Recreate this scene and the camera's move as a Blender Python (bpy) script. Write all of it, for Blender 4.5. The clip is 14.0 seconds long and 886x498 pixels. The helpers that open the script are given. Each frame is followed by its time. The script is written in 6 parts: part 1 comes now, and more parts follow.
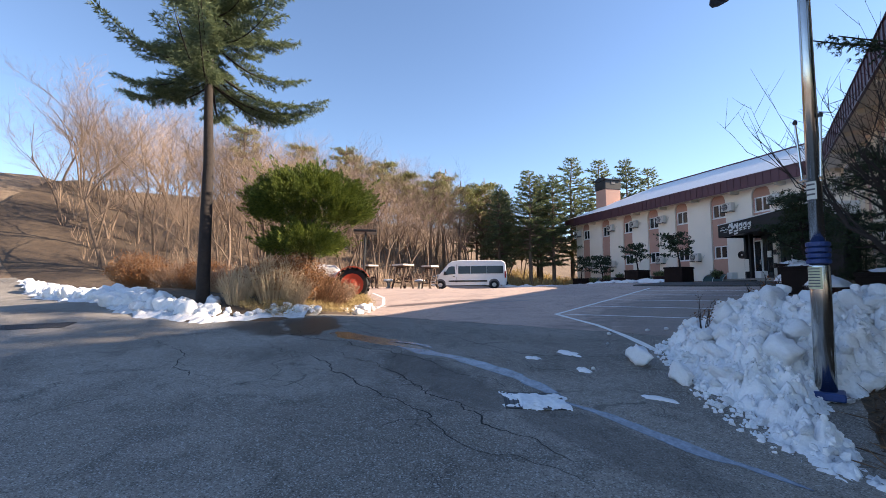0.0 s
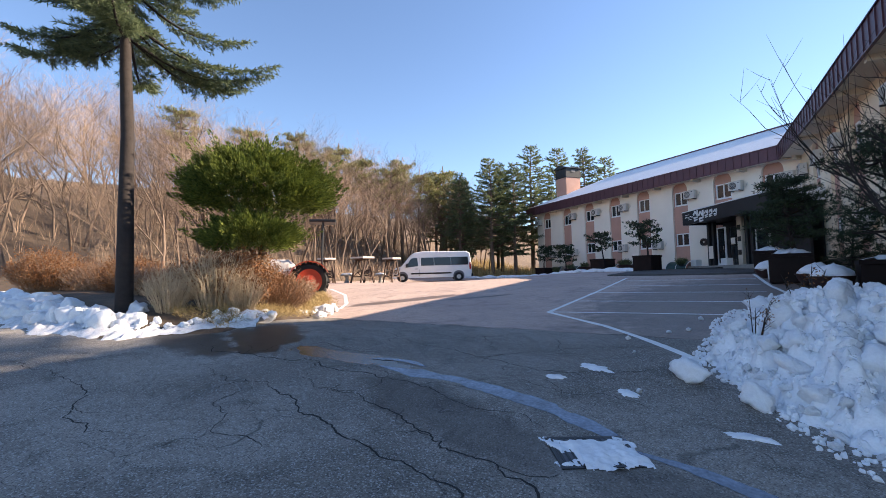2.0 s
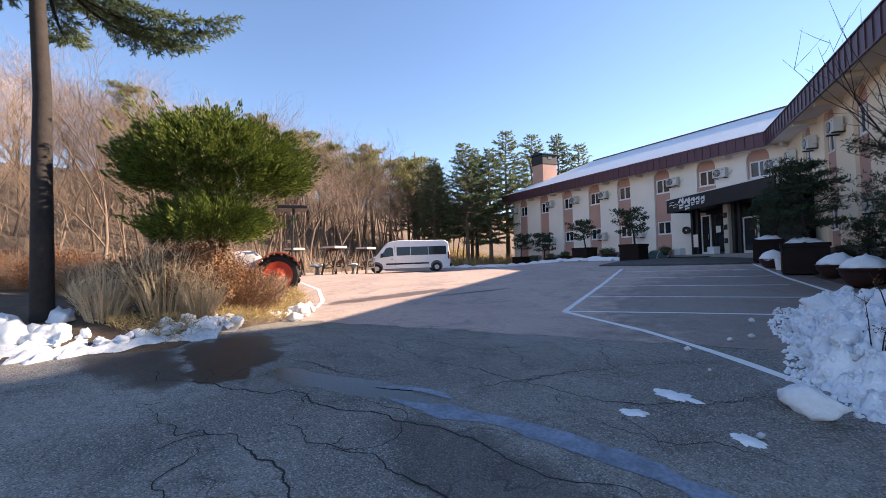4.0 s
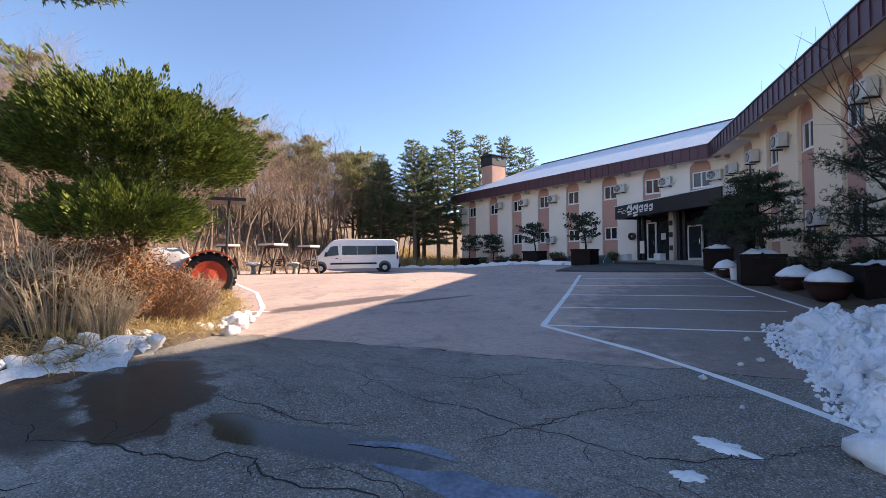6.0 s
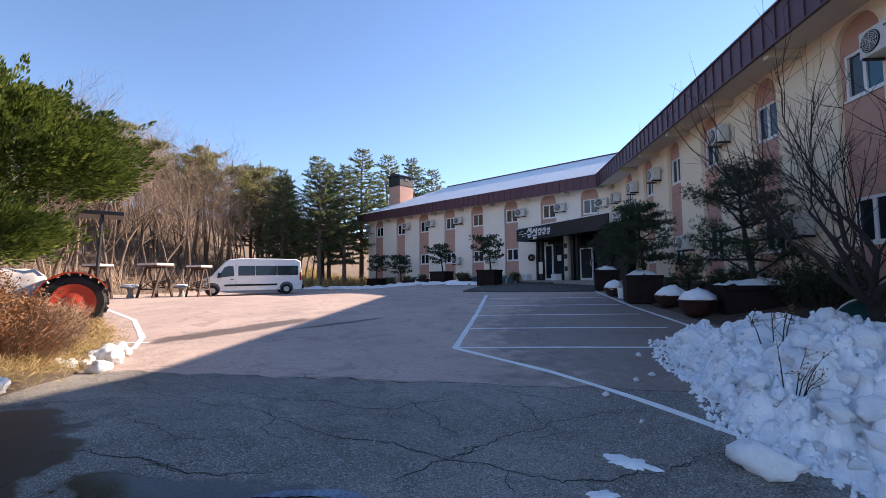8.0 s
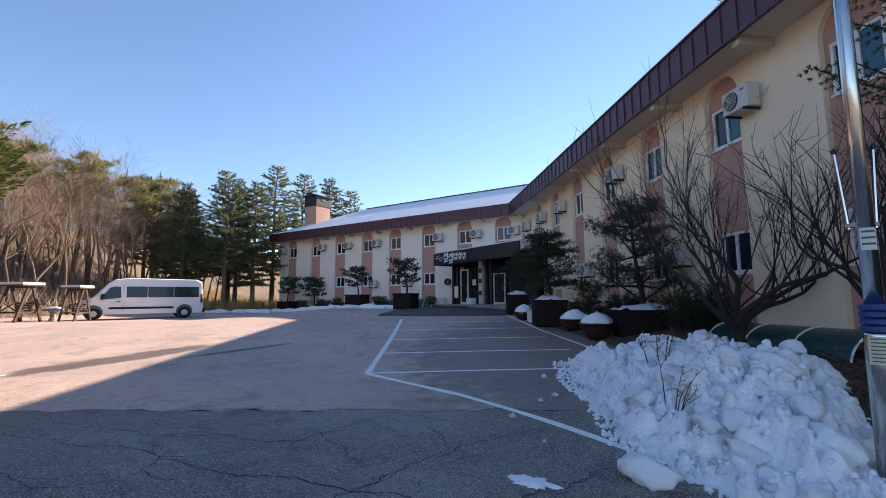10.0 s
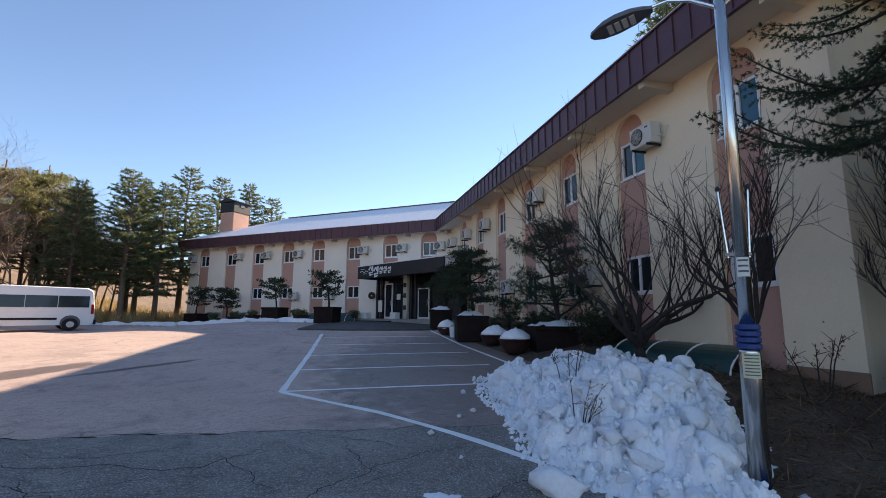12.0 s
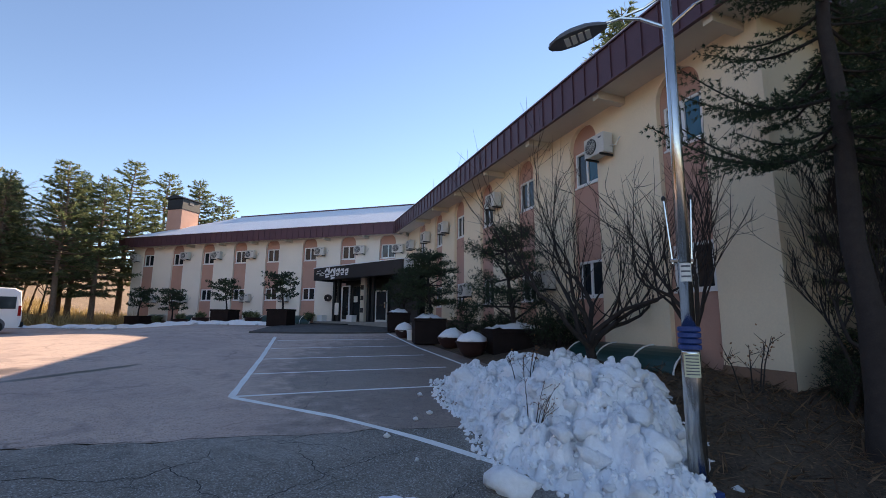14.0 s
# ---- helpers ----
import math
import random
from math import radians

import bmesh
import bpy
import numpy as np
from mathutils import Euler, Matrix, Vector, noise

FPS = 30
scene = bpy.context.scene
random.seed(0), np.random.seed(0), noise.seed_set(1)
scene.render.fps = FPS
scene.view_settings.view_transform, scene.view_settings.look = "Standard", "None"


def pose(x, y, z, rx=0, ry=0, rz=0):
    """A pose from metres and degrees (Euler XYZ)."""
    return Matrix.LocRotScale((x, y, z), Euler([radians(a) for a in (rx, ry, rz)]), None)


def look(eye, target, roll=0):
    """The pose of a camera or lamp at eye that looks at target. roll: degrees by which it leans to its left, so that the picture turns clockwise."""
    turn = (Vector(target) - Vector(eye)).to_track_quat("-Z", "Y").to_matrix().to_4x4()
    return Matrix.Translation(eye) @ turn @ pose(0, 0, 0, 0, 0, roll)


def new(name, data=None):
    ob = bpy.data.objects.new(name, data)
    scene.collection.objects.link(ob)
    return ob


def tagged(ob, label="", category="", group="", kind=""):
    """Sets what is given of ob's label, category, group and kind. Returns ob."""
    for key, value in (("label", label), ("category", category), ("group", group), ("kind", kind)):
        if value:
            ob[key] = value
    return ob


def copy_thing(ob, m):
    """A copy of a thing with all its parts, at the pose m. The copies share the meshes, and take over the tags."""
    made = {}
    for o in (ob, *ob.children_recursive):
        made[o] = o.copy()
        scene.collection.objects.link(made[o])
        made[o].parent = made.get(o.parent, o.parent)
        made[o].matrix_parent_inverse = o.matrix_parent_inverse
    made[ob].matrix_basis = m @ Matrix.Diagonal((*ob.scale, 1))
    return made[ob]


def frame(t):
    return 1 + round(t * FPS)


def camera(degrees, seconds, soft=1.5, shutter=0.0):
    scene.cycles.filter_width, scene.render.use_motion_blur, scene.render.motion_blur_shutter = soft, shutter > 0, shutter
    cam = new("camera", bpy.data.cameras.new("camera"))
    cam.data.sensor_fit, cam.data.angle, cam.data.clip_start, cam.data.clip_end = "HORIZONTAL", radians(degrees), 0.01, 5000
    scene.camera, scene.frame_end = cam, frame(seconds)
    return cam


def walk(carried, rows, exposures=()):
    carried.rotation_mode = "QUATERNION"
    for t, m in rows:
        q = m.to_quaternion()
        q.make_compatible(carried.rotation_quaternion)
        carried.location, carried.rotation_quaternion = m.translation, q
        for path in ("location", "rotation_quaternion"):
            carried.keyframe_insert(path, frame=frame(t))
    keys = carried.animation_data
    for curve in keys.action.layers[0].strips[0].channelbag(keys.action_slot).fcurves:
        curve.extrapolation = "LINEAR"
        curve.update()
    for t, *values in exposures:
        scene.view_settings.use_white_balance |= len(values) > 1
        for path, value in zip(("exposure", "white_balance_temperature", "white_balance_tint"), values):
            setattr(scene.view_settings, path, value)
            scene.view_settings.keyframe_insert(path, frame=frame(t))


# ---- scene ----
cam = camera(89.4, 14.0, soft=0.8)
PATH = [
    (0, (6.291, -12.536, 0.868), (5.121, -11.176, 1.014), 0.0),
    (0.5, (5.864, -12.224, 0.901), (4.734, -10.830, 1.041), -0.2),
    (1, (5.450, -11.984, 0.939), (4.356, -10.562, 1.070), -0.5),
    (1.5, (4.980, -11.813, 1.048), (3.929, -10.356, 1.160), -0.9),
    (2, (4.600, -11.540, 1.055), (3.576, -10.064, 1.160), -1.2),
    (2.5, (4.229, -11.232, 1.128), (3.218, -9.746, 1.224), -1.6),
    (3, (3.773, -10.978, 1.173), (2.790, -9.472, 1.246), -2.0),
    (5.5, (1.989, -9.814, 1.366), (1.219, -8.188, 1.413), -0.3),
    (6, (1.778, -9.650, 1.421), (1.077, -7.992, 1.465), -0.4),
    (6.5, (1.642, -9.583, 1.454), (1.032, -7.890, 1.513), -0.7),
    (7, (1.580, -9.553, 1.475), (1.070, -7.829, 1.557), -0.7),
    (7.5, (1.570, -9.548, 1.484), (1.150, -7.801, 1.585), -0.6),
    (8, (1.595, -9.549, 1.488), (1.256, -7.785, 1.607), -0.6),
    (10.5, (1.657, -9.572, 1.500), (1.722, -7.789, 1.729), -0.1),
    (11, (1.658, -9.576, 1.512), (1.796, -7.798, 1.756), 0.1),
    (11.5, (1.679, -9.581, 1.521), (1.889, -7.811, 1.777), 0.3),
    (12, (1.685, -9.585, 1.521), (1.967, -7.827, 1.787), 0.4),
    (12.5, (1.703, -9.587, 1.536), (2.050, -7.842, 1.810), 0.4),
    (13, (1.708, -9.587, 1.515), (2.102, -7.853, 1.795), 0.6),
    (13.5, (1.686, -9.603, 1.512), (2.111, -7.877, 1.794), 0.5),
    (14, (1.676, -9.605, 1.511), (2.120, -7.883, 1.790), 0.5),
]

walk(cam, [(t, look(e, g, r)) for t, e, g, r in PATH], exposures=[(0.0, 1.45, 6600, 15), (2.5, 1.51, 6600, 16), (5.5, 1.51, 6700, 18), (7.0, 1.4, 6450, 18), (8.2, 1.38, 6350, 18), (11.0, 1.37, 6650, 15), (14.0, 1.4, 7100, 17)])

# ---- world, sun, exposure ----
SUN_AZ, SUN_EL = radians(45.4), radians(26.2)
SUN_DIR = Vector((math.sin(SUN_AZ) * math.cos(SUN_EL), math.cos(SUN_AZ) * math.cos(SUN_EL), math.sin(SUN_EL)))
world = bpy.data.worlds.new("sky")
scene.world = world
world.use_nodes = True
wt = world.node_tree
sky = wt.nodes.new("ShaderNodeTexSky")
sky.sky_type = "NISHITA"
sky.sun_disc = False
sky.sun_elevation, sky.sun_rotation = SUN_EL, SUN_AZ
sky.air_density, sky.dust_density, sky.ozone_density = 1.0, 0.0, 3.2
wt.links.new(sky.outputs[0], wt.nodes["Background"].inputs[0])
wt.nodes["Background"].inputs[1].default_value = 0.092
sun = new("sun", bpy.data.lights.new("sun", "SUN"))
sun.data.energy, sun.data.angle, sun.data.color = 5.0, radians(0.6), (1.0, 0.85, 0.65)
sun.matrix_world = look((0, 0, 60), Vector((0, 0, 60)) - SUN_DIR)

# ---- helpers for building ----
rng = random.Random(7)


def smooth01(a, b, v):
    k = min(1.0, max(0.0, (v - a) / (b - a)))
    return k * k * (3 - 2 * k)


def gz(x, y):
    """Height of the ground: a lot that climbs gently away from the road, and hills far off."""
    z = 0.07 * y if y < 11 else 0.77 + 0.33 * (1 - math.exp(-(y - 11) / 4.7))
    if y < -16:
        z = -1.12 + 0.02 * (y + 16)
    z -= 0.07 * (min(max(x, -12), 8) - 1.2) * (1 - smooth01(-6, -2, y))
    z -= 0.42 * smooth01(-5, -13, x) * smooth01(8, 16, y)
    z += 12.5 * smooth01(-20, -60, x) + 3.0 * smooth01(45, 100, y)
    return max(z, -4)


def bm_box(bm, x0, x1, y0, y1, z0, z1):
    v = [bm.verts.new(p) for p in ((x0, y0, z0), (x1, y0, z0), (x1, y1, z0), (x0, y1, z0), (x0, y0, z1), (x1, y0, z1), (x1, y1, z1), (x0, y1, z1))]
    for f in ((3, 2, 1, 0), (4, 5, 6, 7), (0, 1, 5, 4), (1, 2, 6, 5), (2, 3, 7, 6), (3, 0, 4, 7)):
        bm.faces.new([v[i] for i in f])
    return v


def box(x0, x1, y0, y1, z0, z1, bevel=0.0):
    bm = bmesh.new()
    bm_box(bm, x0, x1, y0, y1, z0, z1)
    if bevel:
        bmesh.ops.bevel(bm, geom=bm.edges[:], offset=bevel, segments=1, affect="EDGES")
    return bm


def tube(bm, pts, radii, n=6, cap=True):
    """A tapered tube along points."""
    rings = []
    for i, p in enumerate(pts):
        p = Vector(p)
        d = Vector(pts[min(i + 1, len(pts) - 1)]) - Vector(pts[max(i - 1, 0)])
        d = d.normalized() if d.length > 1e-6 else Vector((0, 0, 1))
        a = d.orthogonal().normalized() if abs(d.z) < 0.95 else Vector((1, 0, 0)).cross(d).normalized()
        b = d.cross(a)
        rings.append([bm.verts.new(p + (a * math.cos(2 * math.pi * k / n) + b * math.sin(2 * math.pi * k / n)) * radii[i]) for k in range(n)])
    for r0, r1 in zip(rings, rings[1:]):
        for k in range(n):
            bm.faces.new((r0[k], r0[(k + 1) % n], r1[(k + 1) % n], r1[k]))
    if cap:
        bm.faces.new(rings[0][::-1])
        bm.faces.new(rings[-1])
    return bm


def lathe(bm, profile, n=20, cx=0.0, cy=0.0):
    """A body of revolution from (radius, height) pairs."""
    rings = [[bm.verts.new((cx + r * math.cos(2 * math.pi * k / n), cy + r * math.sin(2 * math.pi * k / n), z)) for k in range(n)] for r, z in profile]
    for r0, r1 in zip(rings, rings[1:]):
        for k in range(n):
            bm.faces.new((r0[k], r0[(k + 1) % n], r1[(k + 1) % n], r1[k]))
    bm.faces.new(rings[0][::-1])
    bm.faces.new(rings[-1])
    return bm


def prism(bm, outline, y0, y1):
    """Extrude an outline of (x, z) pairs from y0 to y1."""
    a = [bm.verts.new((x, y0, z)) for x, z in outline]
    b = [bm.verts.new((x, y1, z)) for x, z in outline]
    n = len(outline)
    bm.faces.new(a)
    bm.faces.new(b[::-1])
    for i in range(n):
        bm.faces.new((a[i], b[i], b[(i + 1) % n], a[(i + 1) % n]))
    return bm


def mesh_of(bm, name, material, flat=True):
    bmesh.ops.recalc_face_normals(bm, faces=bm.faces[:])
    me = bpy.data.meshes.new(name)
    bm.to_mesh(me)
    bm.free()
    for m in (material if isinstance(material, (list, tuple)) else [material]):
        me.materials.append(m)
    if not flat:
        for p in me.polygons:
            p.use_smooth = True
    return me


def part(name, bm, material, parent, label="", m=None, flat=True):
    """Link a bmesh, or a mesh made before, as one object under a thing or a part."""
    me = bm if isinstance(bm, bpy.types.Mesh) else mesh_of(bm, name, material, flat)
    ob = new(name, me)
    ob.parent = parent
    if m is not None:
        ob.matrix_basis = m
    if label:
        ob["label"] = label
    return ob


def thing(name, label, category, m=None, group="", kind=""):
    ob = new(name)
    ob.empty_display_size = 0.2
    if m is not None:
        ob.matrix_basis = m
    return tagged(ob, label, category, group, kind)


def single(name, bm, material, label, category, m=None, group="", kind="", flat=True):
    ob = new(name, bm if isinstance(bm, bpy.types.Mesh) else mesh_of(bm, name, material, flat))
    if m is not None:
        ob.matrix_basis = m
    return tagged(ob, label, category, group, kind)


# ---- materials ----
def mat(name, colour, rough=0.7, metal=0.0, var=0.25, scale=3.0, fine=40.0, bump=0.15, tint=None, spec=0.4, rand=0.0):
    """Paint, stone, wood and so on: noise at two sizes in colour and relief."""
    m = bpy.data.materials.new(name)
    m.use_nodes = True
    nt = m.node_tree
    n, l = nt.nodes, nt.links
    b = n["Principled BSDF"]
    b.inputs["Roughness"].default_value, b.inputs["Metallic"].default_value = rough, metal
    b.inputs["Specular IOR Level"].default_value = spec
    tc = n.new("ShaderNodeTexCoord")
    big, small = n.new("ShaderNodeTexNoise"), n.new("ShaderNodeTexNoise")
    big.inputs["Scale"].default_value, small.inputs["Scale"].default_value = scale, fine
    big.inputs["Detail"].default_value, small.inputs["Detail"].default_value = 5, 3
    l.new(tc.outputs["Object"], big.inputs["Vector"])
    l.new(tc.outputs["Object"], small.inputs["Vector"])
    ramp = n.new("ShaderNodeMapRange")
    ramp.inputs["From Min"].default_value, ramp.inputs["From Max"].default_value = 0.3, 0.7
    add = n.new("ShaderNodeMath")
    add.operation = "MULTIPLY_ADD"
    add.inputs[1].default_value = 0.45
    l.new(small.outputs["Fac"], add.inputs[0])
    sub = n.new("ShaderNodeMath")
    sub.operation = "MULTIPLY"
    sub.inputs[1].default_value = 0.55
    l.new(big.outputs["Fac"], sub.inputs[0])
    l.new(sub.outputs[0], add.inputs[2])
    l.new(add.outputs[0], ramp.inputs["Value"])
    mix = n.new("ShaderNodeMix")
    mix.data_type = "RGBA"
    c = Vector(colour)
    t = Vector(tint) if tint else c
    mix.inputs["A"].default_value = (*(c * (1 - var)), 1)
    mix.inputs["B"].default_value = (*[min(1, v) for v in (t * (1 + var))], 1)
    l.new(ramp.outputs[0], mix.inputs["Factor"])
    out = mix.outputs["Result"]
    if rand:
        info = n.new("ShaderNodeObjectInfo")
        hsv = n.new("ShaderNodeHueSaturation")
        mr = n.new("ShaderNodeMapRange")
        mr.inputs["To Min"].default_value, mr.inputs["To Max"].default_value = 1 - rand, 1 + rand
        l.new(info.outputs["Random"], mr.inputs["Value"])
        l.new(mr.outputs[0], hsv.inputs["Value"])
        l.new(out, hsv.inputs["Color"])
        out = hsv.outputs["Color"]
    l.new(out, b.inputs["Base Color"])
    if bump:
        bp = n.new("ShaderNodeBump")
        bp.inputs["Strength"].default_value, bp.inputs["Distance"].default_value = bump, 0.02
        l.new(add.outputs[0], bp.inputs["Height"])
        l.new(bp.outputs[0], b.inputs["Normal"])
    return m


def glass_mat(name, colour=(0.02, 0.025, 0.03), rough=0.06):
    m = bpy.data.materials.new(name)
    m.use_nodes = True
    b = m.node_tree.nodes["Principled BSDF"]
    b.inputs["Base Color"].default_value = (*colour, 1)
    b.inputs["Roughness"].default_value = rough
    b.inputs["Specular IOR Level"].default_value = 0.6
    return m


def leaf_mat(name, dark, light, rough=0.6, sub=0.25):
    """Foliage: each leaf clump a little different, some light passing through."""
    m = bpy.data.materials.new(name)
    m.use_nodes = True
    n, l = m.node_tree.nodes, m.node_tree.links
    b = n["Principled BSDF"]
    b.inputs["Roughness"].default_value = rough
    b.inputs["Specular IOR Level"].default_value = 0.25
    geo = n.new("ShaderNodeNewGeometry")
    mix = n.new("ShaderNodeMix")
    mix.data_type = "RGBA"
    mix.inputs["A"].default_value, mix.inputs["B"].default_value = (*dark, 1), (*light, 1)
    l.new(geo.outputs["Random Per Island"], mix.inputs["Factor"])
    l.new(mix.outputs["Result"], b.inputs["Base Color"])
    tr = n.new("ShaderNodeBsdfTranslucent")
    l.new(mix.outputs["Result"], tr.inputs["Color"])
    ms = n.new("ShaderNodeMixShader")
    ms.inputs[0].default_value = sub
    l.new(b.outputs[0], ms.inputs[1])
    l.new(tr.outputs[0], ms.inputs[2])
    l.new(ms.outputs[0], n["Material Output"].inputs["Surface"])
    return m


def ground_mat(name, base, alt, stain, rough, grain, crack=0.0, crack_scale=0.5, wet=None, speck=0.0):
    """Paving: grain, patches, dark stains and fine cracks, at world size. wet: rows of (x, y, rx, ry, turn, roughness, amount) of damp patches."""
    m = bpy.data.materials.new(name)
    m.use_nodes = True
    n, l = m.node_tree.nodes, m.node_tree.links
    b = n["Principled BSDF"]
    geo = n.new("ShaderNodeNewGeometry")

    def noise_tex(scale, detail=4, dist=0.0):
        t = n.new("ShaderNodeTexNoise")
        t.inputs["Scale"].default_value, t.inputs["Detail"].default_value, t.inputs["Distortion"].default_value = scale, detail, dist
        l.new(geo.outputs["Position"], t.inputs["Vector"])
        return t.outputs["Fac"]

    def rng_map(v, a, b2, c=0.0, d=1.0):
        t = n.new("ShaderNodeMapRange")
        t.interpolation_type = "SMOOTHSTEP"
        for k, q in zip(("From Min", "From Max", "To Min", "To Max"), (a, b2, c, d)):
            t.inputs[k].default_value = q
        l.new(v, t.inputs["Value"])
        return t.outputs[0]

    def mixc(f, a, c):
        t = n.new("ShaderNodeMix")
        t.data_type = "RGBA"
        l.new(f, t.inputs["Factor"])
        for k, v in (("A", a), ("B", c)):
            if isinstance(v, tuple):
                t.inputs[k].default_value = (*v, 1)
            else:
                l.new(v, t.inputs[k])
        return t.outputs["Result"]

    def math2(op, a, c):
        t = n.new("ShaderNodeMath")
        t.operation = op
        for i, v in enumerate((a, c)):
            if isinstance(v, (int, float)):
                t.inputs[i].default_value = v
            else:
                l.new(v, t.inputs[i])
        return t.outputs[0]

    col = mixc(rng_map(noise_tex(0.35, 5, 0.6), 0.38, 0.62), base, alt)
    col = mixc(rng_map(noise_tex(1.3, 6, 1.2), 0.5, 0.72, 0, 0.75), col, stain)
    g = noise_tex(grain, 2)
    g2 = noise_tex(grain * 0.22, 4)
    col = mixc(rng_map(g2, 0.35, 0.68, 0, 0.35), col, stain)
    col = mixc(rng_map(g, 0.3, 0.75), mixc(rng_map(g, 0.2, 0.5, 0.8, 0), col, (0.006, 0.006, 0.007)), mixc(rng_map(g, 0.52, 0.75, 0, 0.5), col, tuple(min(0.48, q * 1.7) for q in alt)))
    if speck:
        vs = n.new("ShaderNodeTexVoronoi")
        vs.inputs["Scale"].default_value = 76
        l.new(geo.outputs["Position"], vs.inputs["Vector"])
        sv = n.new("ShaderNodeSeparateColor")
        l.new(vs.outputs["Color"], sv.inputs[0])
        col = mixc(rng_map(sv.outputs[0], 0.80, 0.97, 0, speck), col, (0.52, 0.51, 0.49))
        col = mixc(rng_map(sv.outputs[1], 0.75, 0.95, 0, speck * 0.6), col, (0.02, 0.02, 0.02))
    height = g
    if crack:
        wob = n.new("ShaderNodeTexNoise")
        wob.inputs["Scale"].default_value = 1.6
        l.new(geo.outputs["Position"], wob.inputs["Vector"])
        va = n.new("ShaderNodeVectorMath")
        va.operation = "MULTIPLY_ADD"
        va.inputs[1].default_value = (0.9, 0.9, 0)
        l.new(wob.outputs["Color"], va.inputs[0])
        l.new(geo.outputs["Position"], va.inputs[2])
        vo = n.new("ShaderNodeTexVoronoi")
        vo.feature = "DISTANCE_TO_EDGE"
        vo.inputs["Scale"].default_value = crack_scale
        mp = n.new("ShaderNodeMapping")
        mp.inputs["Scale"].default_value = (0.55, 1.5, 0.0)
        l.new(va.outputs[0], mp.inputs["Vector"])
        l.new(mp.outputs[0], vo.inputs["Vector"])
        gaps = rng_map(noise_tex(0.6, 3), 0.40, 0.56)
        line = math2("MULTIPLY", rng_map(vo.outputs["Distance"], 0.001, 0.0045, 1, 0), gaps)
        line = math2("MULTIPLY", line, crack)
        col = mixc(line, col, (0.008, 0.008, 0.008))
        height = math2("SUBTRACT", height, math2("MULTIPLY", line, 1.5))
    r = rng_map(noise_tex(2.0, 3), 0.3, 0.7, rough - 0.08, rough + 0.06)
    if wet:
        sep = n.new("ShaderNodeSeparateXYZ")
        l.new(geo.outputs["Position"], sep.inputs[0])
        edge = math2("MULTIPLY", math2("SUBTRACT", noise_tex(2.3, 9), 0.5), 2.6)
        total = None
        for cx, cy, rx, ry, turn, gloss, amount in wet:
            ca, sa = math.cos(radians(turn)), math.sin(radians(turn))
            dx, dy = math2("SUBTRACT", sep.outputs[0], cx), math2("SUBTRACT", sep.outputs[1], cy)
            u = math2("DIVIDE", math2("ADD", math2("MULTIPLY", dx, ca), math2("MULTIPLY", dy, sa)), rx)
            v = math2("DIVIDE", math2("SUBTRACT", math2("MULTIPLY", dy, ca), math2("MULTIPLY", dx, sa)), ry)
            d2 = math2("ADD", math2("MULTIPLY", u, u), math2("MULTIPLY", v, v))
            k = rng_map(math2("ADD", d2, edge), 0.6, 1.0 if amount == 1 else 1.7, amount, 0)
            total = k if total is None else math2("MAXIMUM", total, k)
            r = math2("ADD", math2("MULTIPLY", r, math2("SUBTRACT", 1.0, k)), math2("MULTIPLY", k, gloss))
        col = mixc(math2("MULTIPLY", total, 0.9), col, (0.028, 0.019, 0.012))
        height = math2("MULTIPLY", height, math2("SUBTRACT", 1.0, math2("MULTIPLY", total, 0.93)))
    l.new(col, b.inputs["Base Color"])
    l.new(r, b.inputs["Roughness"])
    bp = n.new("ShaderNodeBump")
    bp.inputs["Strength"].default_value, bp.inputs["Distance"].default_value = 0.5, 0.012
    l.new(height, bp.inputs["Height"])
    l.new(bp.outputs[0], b.inputs["Normal"])
    return m


M_ASPHALT = ground_mat("asphalt", (0.205, 0.178, 0.152), (0.32, 0.282, 0.245), (0.125, 0.11, 0.095), 0.85, 48, crack=0.5, crack_scale=0.6,
                       wet=[(-3.6, -6.05, 1.55, 0.8, -36, 0.46, 1), (-4.5, -7.1, 1.5, 0.5, -8, 0.5, 0.9), (-1.15, -6.22, 1.5, 0.34, 8, 0.13, 1), (1.7, -7.25, 1.6, 0.5, -18, 0.6, 0.6), (4.2, -7.65, 1.5, 0.4, -15, 0.6, 0.5)], speck=0.6)
M_CONCRETE = ground_mat("worn_pink_concrete", (0.60, 0.445, 0.365), (0.51, 0.375, 0.315), (0.35, 0.255, 0.22), 0.8, 40, crack=0.35, crack_scale=0.2,
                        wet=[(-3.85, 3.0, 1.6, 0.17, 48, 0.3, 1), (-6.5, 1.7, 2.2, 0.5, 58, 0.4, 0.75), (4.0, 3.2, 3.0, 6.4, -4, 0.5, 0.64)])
M_APRON = ground_mat("dark_asphalt", (0.065, 0.06, 0.055), (0.095, 0.088, 0.08), (0.04, 0.037, 0.034), 0.8, 48)
M_SOIL = ground_mat("leaf_litter_soil", (0.075, 0.05, 0.032), (0.11, 0.075, 0.047), (0.035, 0.025, 0.018), 0.9, 25)
M_FOREST = ground_mat("forest_floor", (0.16, 0.11, 0.072), (0.21, 0.15, 0.10), (0.09, 0.062, 0.042), 0.95, 9)
M_LINE = mat("road_paint", (0.82, 0.82, 0.8), 0.7, var=0.14, scale=2.5, fine=60)
M_WALL = mat("cream_render", (0.83, 0.70, 0.51), 0.85, var=0.07, scale=0.8, fine=30, bump=0.25)
M_WALLW = mat("white_cream_render", (0.86, 0.79, 0.68), 0.85, var=0.06, scale=0.8, fine=30, bump=0.25)
